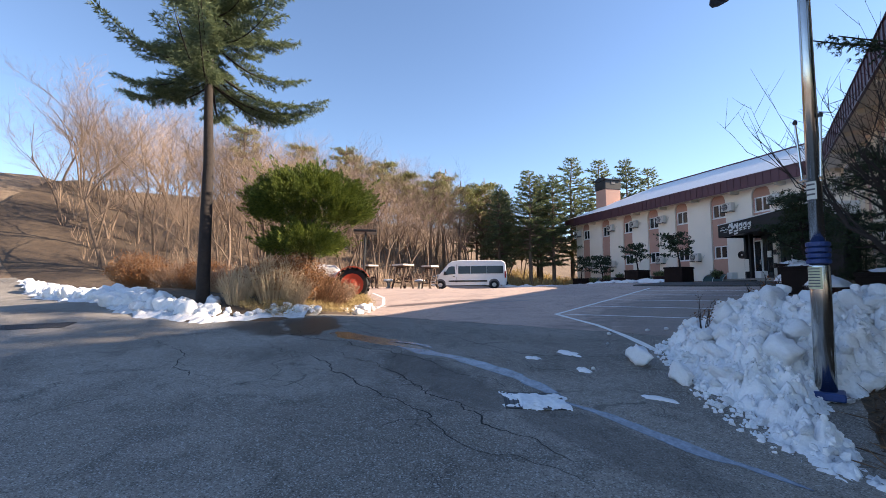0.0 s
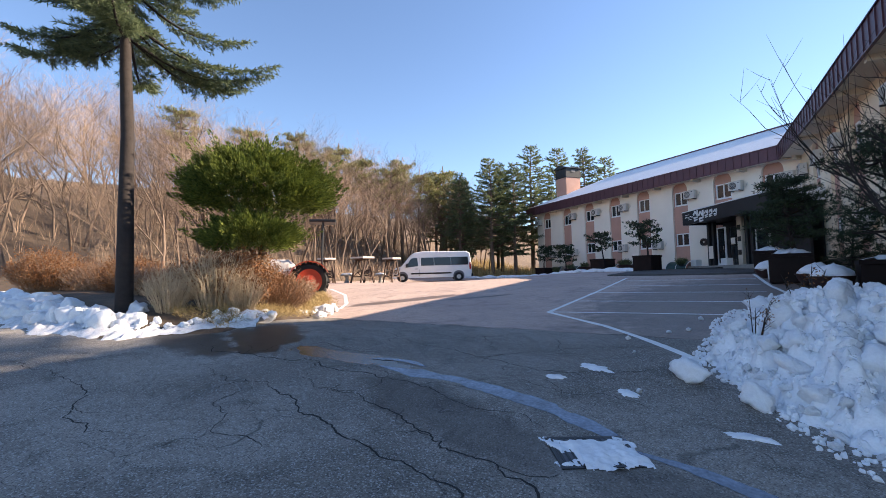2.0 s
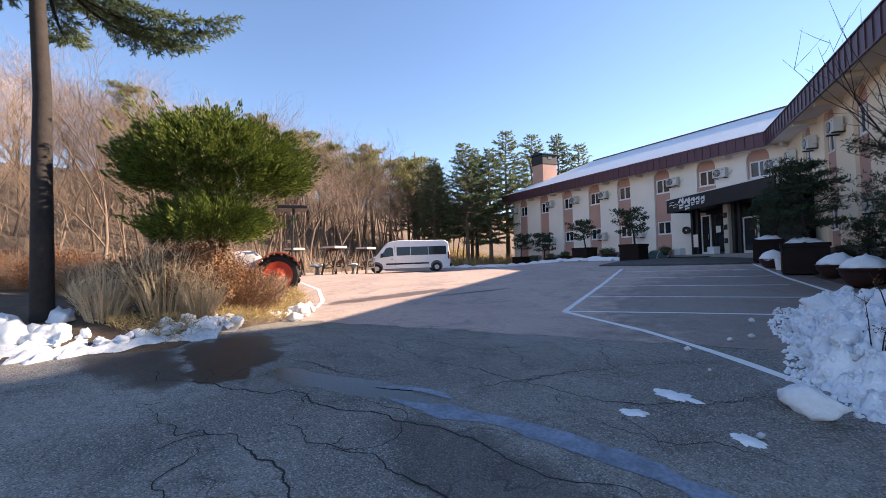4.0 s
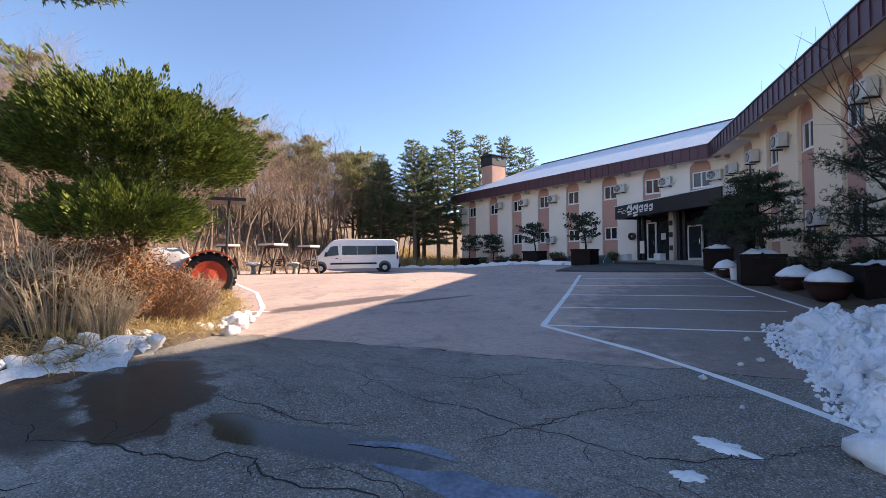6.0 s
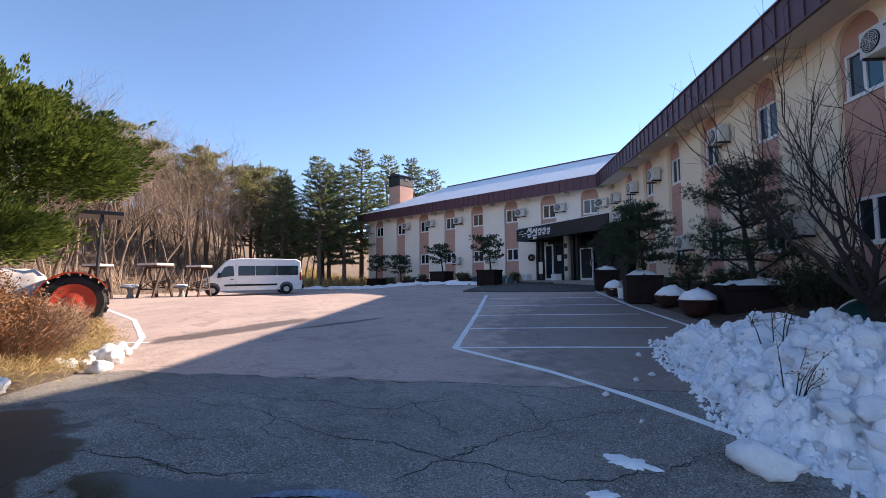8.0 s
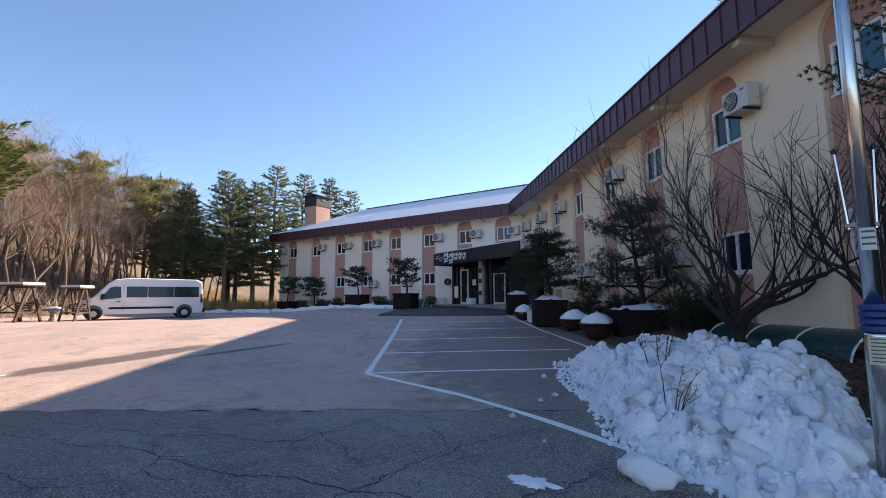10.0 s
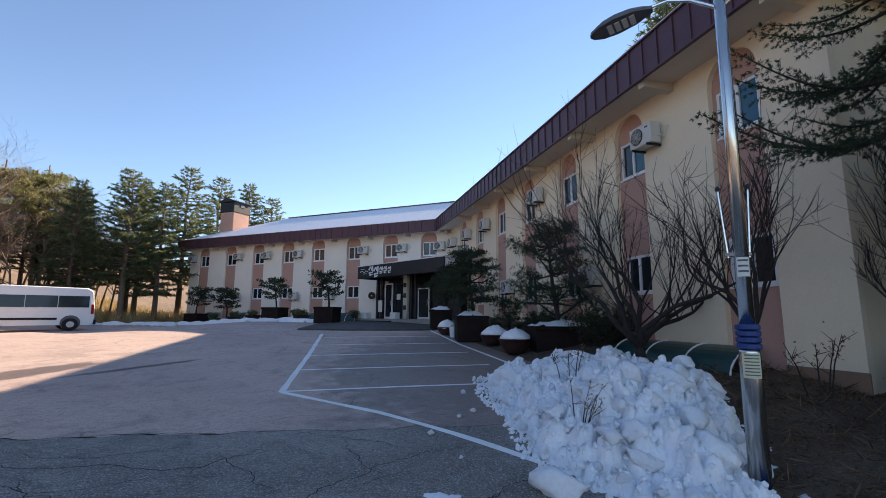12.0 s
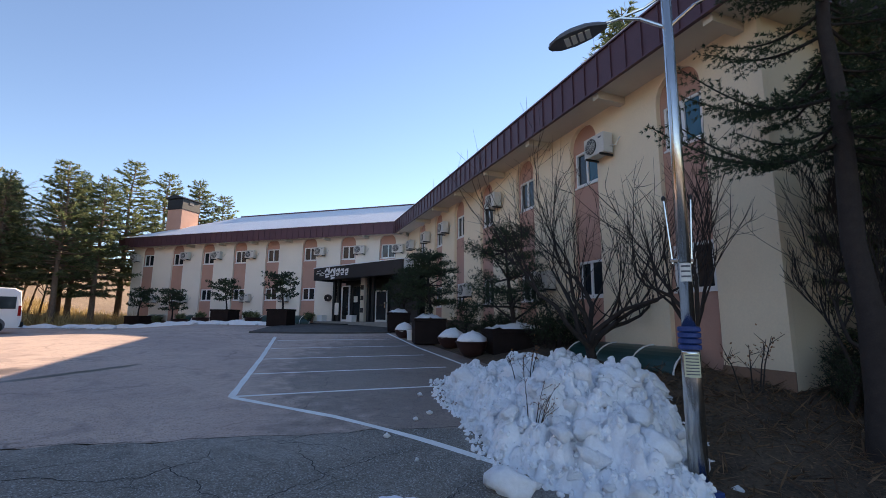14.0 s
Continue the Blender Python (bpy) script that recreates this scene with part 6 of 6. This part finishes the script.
for x, y in spots:
    plant("bare_tree", bares[rt.randrange(5)], "leafless grey-brown tree in the winter wood", "tree", x, y, turn=rt.uniform(0, 360), scale=rt.uniform(0.56, 0.9), group="bare trees of the wood", parts=TW)
# undergrowth at the wood's edge
brush = Soup()
for k in range(3000):
    x, y = rt.uniform(-50, -18), rt.uniform(-6, 40)
    if x > -19.5 - max(0, (y - 12)) * 0.2:
        continue
    p = Vector((x, y, gz(x, y) - 0.1))
    for _ in range(3):
        brush.blade(p, Vector((rt.gauss(0, 0.35), rt.gauss(0, 0.35), 1)), rt.uniform(0.6, 2.4), 0.035, rt)
ob = new("undergrowth", brush.mesh("undergrowth", M_TWIG))
tagged(ob, "tangle of bare stems and brush in the winter wood", "undergrowth", kind="stuff")
brush = Soup()
for k in range(3600):
    x, y = rt.uniform(-30, -13), rt.uniform(29, 52)
    if (x + 13) * 0.5307 + (y - 32.5) * 0.8476 < -1.0 and x > -16:
        continue
    p = Vector((x, y, gz(x, y) - 0.1))
    for _ in range(3):
        brush.blade(p, Vector((rt.gauss(0, 0.4), rt.gauss(0, 0.4), 1)), rt.uniform(0.4, 1.6), 0.05, rt)
ob = new("undergrowth", brush.mesh("undergrowth", M_STRAW))
tagged(ob, "dry yellowish brush under the conifers", "undergrowth", kind="stuff")

# tall conifer over the verge, dark fir by the wall, one behind the roof
def near_fir(seed, height, radius, bare, needles, sprays, spray):
    """A fir seen from near by: branches with side twigs, each lined with short needle sprays."""
    rnd = random.Random(seed)
    wood, leaf = Soup(), Soup()
    wood.limb([Vector((0.05 * math.sin(k), 0.05 * math.cos(2 * k), height * k / 10 - 0.3)) for k in range(11)], [0.2 * (1 - 0.9 * k / 10) for k in range(11)], 9)
    z = height * bare
    while z < height * 0.97:
        f = (z - height * bare) / (height * (1 - bare))
        a = rnd.uniform(0, 6.283)
        ln = (radius * (1 - f) ** 0.75 + 0.15) * rnd.uniform(0.55, 1.12)
        d = Vector((math.cos(a), math.sin(a), rnd.uniform(-0.22, 0.12) + 0.3 * f))
        base = Vector((0, 0, z))
        n = max(5, int(ln / 0.11))
        pts = [base + d * ln * k / n + Vector((0, 0, -0.16 * ln * math.sin(math.pi * k / n) + 0.05 * ln * (k / n) ** 2)) for k in range(n + 1)]
        wood.limb(pts, [0.03 * (1 - 0.85 * k / n) * (0.4 + 0.3 * ln) + 0.003 for k in range(n + 1)], 4)
        side = Vector((-d.y, d.x, 0)).normalized()
        for k in range(1, n + 1):
            for s in (-1, 1):
                t = k / n
                tl = (0.16 + 0.62 * (1 - t) * smooth01(0.0, 0.35, t)) * rnd.uniform(0.6, 1.15) * min(1.2, ln / 1.6)
                dd = (d * 0.75 + side * s * rnd.uniform(0.5, 1.0) + Vector((0, 0, rnd.uniform(-0.28, 0.1)))).normalized()
                m = max(2, int(tl / 0.065))
                for j in range(m):
                    p = pts[k] + dd * tl * (j + rnd.random()) / m
                    leaf.tuft(p, dd + Vector((0, 0, 0.1)), sprays, spray, spray * 0.15, 0.6, rnd)
        z += rnd.uniform(0.03, 0.11)
    return wood.mesh("trunk", M_DARKBARK, True), leaf.mesh("crown", needles)


plant("fir_tree", near_fir(62, 11.0, 2.35, 0.39, M_SPRUCE, 12, 0.078), "dark fir tree standing at the corner of the hotel", "tree", 8.95, -5.0, turn=10, z=-0.35)
plant("fir_tree", near_fir(63, 16.0, 3.3, 0.43, M_FIR, 7, 0.16), "tall conifer with a bare lower trunk on the verge", "tree", -7.8, -7.1, turn=40)
# grove mostly out of view, added to keep light off the end wall and bed
for x, y, s in ((12.6, -3.6, 0.62), (15.2, -2.6, 0.8), (13.6, -6.6, 0.75), (12.8, -10.5, 0.8), (16.5, -8.0, 0.9)):
    plant("fir_tree", firs[2], "dark conifer added to the grove to shade the end wall", "tree", x, y, turn=70 * s, scale=s, group="grove beside the hotel")
plant("fir_tree", firs[2], "tall conifer behind the hotel roof, placed to cast shade", "tree", 24.4, 19.6, z=0.8, scale=1.78)
# unseen behind the roof; added so its shadow bends the sunlit edge on the lot
plant("fir_tree", firs[0], "tall conifer behind the hotel roof, placed to cast shade", "tree", 21.0, 22.9, z=0.8, scale=1.1)


# ---- juniper with cloud-shaped crown ----
def juniper():
    rnd = random.Random(77)
    wood, leaf = Soup(), Soup()
    wood.limb([Vector((0, 0, -0.2)), Vector((0.1, 0, 1.0)), Vector((-0.1, 0.1, 2.0)), Vector((0.1, 0, 3.2)), Vector((0.0, 0, 4.2))], [0.17, 0.15, 0.13, 0.09, 0.03], 8)
    for cx, cy, cz, rx, ry, rz, n in ((0.0, 0.0, 3.25, 2.15, 2.15, 1.1, 760), (-0.1, -0.2, 3.8, 1.4, 1.35, 0.7, 260), (0.6, -0.75, 1.95, 1.25, 1.05, 0.5, 260), (-0.9, 0.5, 2.1, 1.2, 1.0, 0.45, 200)):
        wood.limb([Vector((0, 0, cz - 0.5)), Vector((cx * 0.6, cy * 0.6, cz - 0.3)), Vector((cx, cy, cz - 0.1))], [0.09, 0.07, 0.04], 5)
        for j in range(n):
            d = Vector((rnd.gauss(0, 1), rnd.gauss(0, 1), rnd.gauss(0.15, 1))).normalized()
            if d.z < -0.35:
                d.z *= 0.4
            k = 0.74 + 0.16 * noise.noise(d * 2.6 + Vector((cx, cz, 0))) + rnd.uniform(-0.1, 0.06)
            p = Vector((cx + d.x * rx * k, cy + d.y * ry * k, cz + d.z * rz * k))
            out = Vector((d.x, d.y, d.z * 0.5 + 0.55)).normalized()
            long = rnd.uniform(0.34, 0.6) * (1.9 if rnd.random() < 0.05 else 1.0)
            wide = rnd.uniform(0.11, 0.19)
            across = out.orthogonal().normalized()
            round_ = out.cross(across)
            for _ in range(95):
                t, g = rnd.random() ** 0.8, rnd.uniform(0, 6.283)
                ray = across * math.cos(g) + round_ * math.sin(g)
                leaf.blade(p + out * long * t + ray * wide * (1 - t) ** 0.7, out * 0.9 + ray * (0.6 - 0.4 * t), 0.085, 0.026, rnd)
    return wood.mesh("trunk", M_BARK, True), leaf.mesh("crown", M_JUNIPER)


plant("juniper_tree", juniper(), "bright green juniper clipped into cloud-shaped tiers", "tree", -7.0, -3.95, scale=1.03)


def bush(seed, rx, ry, h, material, stem_mat, stems=60, leaves=500, leaf=0.09, width=0.04, upright=0.8):
    rnd = random.Random(seed)
    wood, lv = Soup(), Soup()
    for _ in range(stems):
        a = rnd.uniform(0, 6.283)
        q = math.sqrt(rnd.random())
        p = Vector((math.cos(a) * q * rx * 0.45, math.sin(a) * q * ry * 0.45, -0.1))
        d = Vector((math.cos(a) * q * rx, math.sin(a) * q * ry, h * (1.05 - 0.35 * q * q) * rnd.uniform(0.7, 1.1)))
        m = p + Vector((d.x * 0.3, d.y * 0.3, d.z * 0.55))
        e = p + Vector((d.x * 0.75, d.y * 0.75, d.z))
        wood.limb([p, m, e], [0.014, 0.009, 0.004], 3)
        for _ in range(5):
            t = rnd.uniform(0.35, 1)
            b = p + (e - p) * t
            tip = b + Vector((rnd.gauss(0, 0.16), rnd.gauss(0, 0.16), rnd.uniform(0.05, 0.35))) * h * 0.6
            wood.limb([b, tip], [0.006, 0.003], 3)
            for _ in range(max(0, leaves // (stems * 5))):
                lv.blade(b + (tip - b) * rnd.random() + Vector((rnd.gauss(0, 0.05), rnd.gauss(0, 0.05), rnd.gauss(0, 0.05))), Vector((rnd.uniform(-1, 1), rnd.uniform(-1, 1), rnd.uniform(-0.6, 1))), leaf, width, rnd)
    return wood.mesh("woody_stem", stem_mat), lv.mesh("foliage", material)


SL = ("woody_stem", "foliage")
russet = bush(81, 1.0, 0.9, 1.4, M_RUSSET, M_TWIG, 230, 17000, 0.055, 0.026)
thin = bush(82, 1.1, 1.0, 1.2, M_RUSSET, M_TWIG, 260, 5200, 0.05, 0.02)
pale = bush(83, 0.6, 0.6, 1.35, M_STRAW, M_PALESTEM, 130, 300, 0.06, 0.02)
for me, x, y, s, label in ((russet, -6.9, -4.9, 1.15, "rounded russet shrub with withered leaves"), (russet, -8.1, -3.6, 1.15, "rounded russet shrub with withered leaves"), (thin, -7.2, -3.3, 0.9, "twiggy brown shrub at the lot's edge"), (thin, -8.4, -2.4, 1.0, "twiggy brown shrub at the lot's edge"),
                           (thin, -9.9, -1.0, 0.95, "twiggy reddish shrub before the tractor"), (pale, -6.4, -5.6, 1.15, "bare shrub of pale upright stems"), (pale, -7.0, -6.4, 0.9, "bare shrub of pale upright stems"), (pale, -5.9, -5.2, 0.8, "bare shrub of pale upright stems"),
                           (russet, -9.6, -4.6, 0.9, "low russet shrub on the verge"), (thin, -11.4, -5.0, 0.9, "twiggy brown shrub on the verge"), (russet, -13.2, -4.8, 1.0, "low russet shrub on the verge"), (thin, -15.4, -5.0, 1.1, "twiggy brown shrub on the verge"), (russet, -17.5, -6.0, 1.2, "low russet shrub on the verge"),
                           (russet, -10.6, -3.0, 1.3, "rounded russet shrub with withered leaves")):
    plant("shrub", me, label, "shrub", x, y, z=gz(x, y) + 0.12, turn=rt.uniform(0, 360), scale=s, group="shrubs on the verge", parts=SL)
straw = Soup()
for k in range(9000):
    f = rt.random()
    i = rt.randrange(len(VERGE) - 1)
    if VERGE[i][0] < -14:
        continue
    q = rt.uniform(0.15, 1.7)
    x, y = VERGE[i][0] - q * 0.85 + rt.gauss(0, 0.2), VERGE[i][1] + q * 0.5 + rt.gauss(0, 0.2)
    if y < -6.6:
        continue
    for _ in range(5):
        straw.blade(Vector((x, y, gz(x, y) + 0.03 + 0.14 * q)), Vector((rt.gauss(0, 0.7), rt.gauss(0, 0.7), 0.8)), rt.uniform(0.12, 0.42), 0.009, rt, 0.25)
ob = new("dry_grass", straw.mesh("dry_grass", M_STRAW))
tagged(ob, "dry straw-coloured grass along the verge", "grass", kind="stuff")
litter = Soup()
for k in range(14000):
    x, y = rt.uniform(6.6, 12), rt.uniform(-7.0, -0.5)
    if pile_depth(x, y) > 0.1:
        continue
    q = 0.02 + 0.55 * min(1, max(0, (x - 6.75) / 2.6))
    litter.blade(Vector((x, y, gz(x, y) + q)), Vector((rt.gauss(0, 1), rt.gauss(0, 1), rt.uniform(0, 0.8))), rt.choice((rt.uniform(0.03, 0.09), rt.uniform(0.04, 0.1), rt.uniform(0.05, 0.12), rt.uniform(0.2, 0.45))), rt.uniform(0.008, 0.03), rt)
ob = new("leaf_litter", litter.mesh("leaf_litter", M_STALK))
tagged(ob, "dead leaves and twigs scattered on the wall bed", "leaf litter", kind="stuff")

# ---- trees along the hotel wall ----
pl = round_pine(91, 3.7, 1.3, 0.2, M_SPRUCE, M_DARKBARK, 40, 75, 0.13, 0.018)
plant("pine_tree", pl, "dark sparse pine growing in the large planter", "tree", 7.8, 4.65, z=gz(7.8, 4.65) + 0.7, turn=20)
pl2 = round_pine(92, 3.0, 1.05, 0.2, M_SPRUCE, M_DARKBARK, 38, 75, 0.13, 0.02)
plant("pine_tree", pl2, "dark pine growing in a square planter", "tree", 5.75, 8.1, z=gz(5.7, 8) + 0.8, turn=80)
dense = round_pine(93, 2.9, 1.15, 0.15, M_SPRUCE, M_DARKBARK, 30, 50, 0.16, 0.022)
plant("pine_tree", dense, "dense dark pine beside the entrance", "tree", 5.45, 12.7, z=gz(5.2, 12.6) + 0.7, scale=0.92)
plant("pine_tree", dense, "dense dark pine at the foot of the wall", "tree", 7.3, 8.0, z=gz(7.3, 8.0) - 0.1, turn=100, scale=0.62)
plant("shrub", bush(94, 0.8, 0.8, 1.3, M_SPRUCE, M_DARKBARK, 90, 5000, 0.09, 0.03), "dark evergreen shrub at the wall foot", "shrub", 8.3, 6.6, z=gz(8.3, 6.6) + 0.2, parts=SL)
plant("shrub", bush(95, 0.9, 0.8, 1.5, M_SPRUCE, M_DARKBARK, 90, 5000, 0.09, 0.03), "dark evergreen shrub beside the large planter", "shrub", 8.7, 3.3, z=gz(8.7, 3.3) + 0.3, parts=SL)
fringe = bush(98, 0.9, 0.7, 1.5, M_SPRUCE, M_DARKBARK, 110, 8000, 0.06, 0.018)
for x, y, k in ((10.5, -4.0, 0.85), (11.3, -3.9, 1.15), (12.4, -4.2, 1.5)):
    plant("shrub", fringe, "dark evergreen shrub crowding the end wall", "shrub", x, y, z=gz(x, y) + 0.4, turn=70 * x, scale=k, group="evergreen shrubs at the end wall", parts=SL)
clip = round_pine(96, 2.2, 1.0, 0.42, M_SPRUCE, M_DARKBARK, 16, 34, 0.16, 0.05)
for x, y, zz, s in ((-0.85, 18.5, 0.85, 1.0), (-4.8, 23.1, 0.8, 0.95), (-12.6, 31.0, 0.8, 1.0), (-9.4, 28.0, 0.3, 1.05)):
    plant("ornamental_tree", clip, "small clipped evergreen tree before the hotel wing", "tree", x, y, z=gz(x, y) + zz, turn=rt.uniform(0, 360), scale=s, group="clipped trees before the wing")
tub = bush(97, 0.4, 0.4, 0.8, M_PINE, M_DARKBARK, 40, 1200, 0.12, 0.05)
for x, y in ((-2.9, 22.2), (-6.6, 24.6), (-8.4, 26.4), (0.6, 22.4), (-3.6, 24.2), (-10.6, 28.9)):
    plant("potted_shrub", tub, "small green shrub at the foot of the wing", "shrub", x, y, z=gz(x, y) + 0.3, turn=rt.uniform(0, 360), scale=rt.uniform(0.6, 0.85), group="small shrubs before the wing", parts=SL)
def fruit_tree(seed, trunk, stem, limbs, reach, rise, shoots_each):
    """A low trunk that forks into wide crooked limbs, with long thin shoots."""
    rnd = random.Random(seed)
    wood, shoots = Soup(), Soup()
    wood.limb([Vector((0, 0, -0.4)), Vector((0.04, 0, trunk * 0.5)), Vector((0.0, 0.03, trunk))], [stem * 1.2, stem, stem * 0.9], 8)

    def shoot(p, d, ln, r, twigs):
        d = (d + Vector((rnd.gauss(0, 0.25), rnd.gauss(0, 0.25), rnd.uniform(0.25, 0.8)))).normalized()
        pts = [p]
        for _ in range(4):
            d = (d + Vector((rnd.gauss(0, 0.13), rnd.gauss(0, 0.13), rnd.gauss(0.06, 0.1)))).normalized()
            pts.append(pts[-1] + d * ln / 4)
        shoots.limb(pts, [r, r * 0.8, r * 0.65, r * 0.5, 0.0022], 3)
        for _ in range(twigs):
            k = rnd.randint(1, 3)
            q = pts[k] + (pts[k + 1] - pts[k]) * rnd.random()
            e = q + (d * 0.6 + Vector((rnd.gauss(0, 0.6), rnd.gauss(0, 0.6), rnd.uniform(0, 0.5)))).normalized() * ln * rnd.uniform(0.2, 0.45)
            shoots.limb([q, (q + e) / 2 + Vector((0, 0, -0.02)), e], [r * 0.5, r * 0.4, 0.002], 3)

    for k in range(limbs):
        a = 6.283 * k / limbs + rnd.uniform(-0.35, 0.35)
        p, d = Vector((0, 0, trunk - rnd.uniform(0.02, 0.12))), Vector((math.cos(a), math.sin(a), rise * rnd.uniform(0.6, 1.5))).normalized()
        ln = reach * rnd.uniform(0.85, 1.25)
        pts, rad = [p], [stem * 0.62]
        for s in range(7):
            d = (d + Vector((rnd.gauss(0, 0.27), rnd.gauss(0, 0.27), rnd.gauss(0.04, 0.2)))).normalized()
            pts.append(pts[-1] + d * ln / 7)
            rad.append(stem * 0.62 * (1 - 0.85 * (s + 1) / 7))
        wood.limb(pts, rad, 6)
        for s in range(2, 8):
            if rnd.random() < 0.8:
                b = (d + Vector((rnd.gauss(0, 0.8), rnd.gauss(0, 0.8), 0.5))).normalized()
                bl = ln * rnd.uniform(0.2, 0.42)
                q = [pts[s], pts[s] + b * bl * 0.5 + Vector((0, 0, rnd.uniform(-0.05, 0.08))), pts[s] + b * bl + Vector((0, 0, bl * 0.25))]
                wood.limb(q, [rad[s] * 0.6 + 0.004, rad[s] * 0.4 + 0.004, 0.005], 4)
                for _ in range(shoots_each):
                    shoot(q[1] + (q[2] - q[1]) * rnd.random(), b, ln * rnd.uniform(0.3, 0.8), 0.011, rnd.randint(2, 4))
            shoot(pts[s], d, ln * rnd.uniform(0.35, 0.95), 0.012, rnd.randint(2, 4))
    return wood.mesh("branch_frame", M_DARKBARK, True), shoots.mesh("fine_branching", M_DARKBARK)


pruned = fruit_tree(101, 0.6, 0.125, 9, 3.0, 0.85, 4)
plant("bare_tree", pruned, "dark leafless fruit tree with crooked spreading limbs by the wall", "tree", 8.1, 0.5, z=0.3, turn=30, parts=TW)
slim = fruit_tree(104, 1.35, 0.085, 4, 2.2, 1.7, 2)
plant("bare_tree", slim, "slender leafless tree near the lamp pole", "tree", 8.3, -2.6, z=0.0, turn=120, parts=TW)
plant("bare_tree", slim, "slender leafless tree at the corner of the hotel", "tree", 9.9, -4.3, z=0.2, turn=220, scale=0.7, parts=TW)
twigm = bush(103, 0.35, 0.35, 0.9, M_RUSSET, M_DARKBARK, 4, 60, 0.05, 0.025)
plant("shrub", twigm, "small bare twig shrub poking through the snow heap", "shrub", 5.3, -1.7, z=gz(5.3, -1.7) + 0.45, parts=SL)
poking = bush(106, 0.55, 0.5, 0.95, M_RUSSET, M_DARKBARK, 5, 120, 0.05, 0.025)
plant("shrub", poking, "bare dark twigs poking out of the snow heap", "shrub", 4.55, -3.5, z=gz(4.55, -3.5) + 0.42, turn=40, scale=0.72, parts=SL)
plant("shrub", twigm, "small bare twig shrub on the wall bed", "shrub", 9.2, -2.9, z=0.3, scale=1.3, parts=SL)
thicket = bare_tree(105, 5.0, 0.45, 0.05, M_DARKBARK, M_DARKBARK, 4, 4, 0.15, 0.7, 0.8)
for x, y, turn in ((9.75, -3.95, 20), (10.9, -5.0, 140)):
    plant("bare_tree", thicket, "dark leafless thicket tree beside the end wall", "tree", x, y, z=gz(x, y) + 0.5, turn=turn, group="thicket beside the wall", parts=TW)
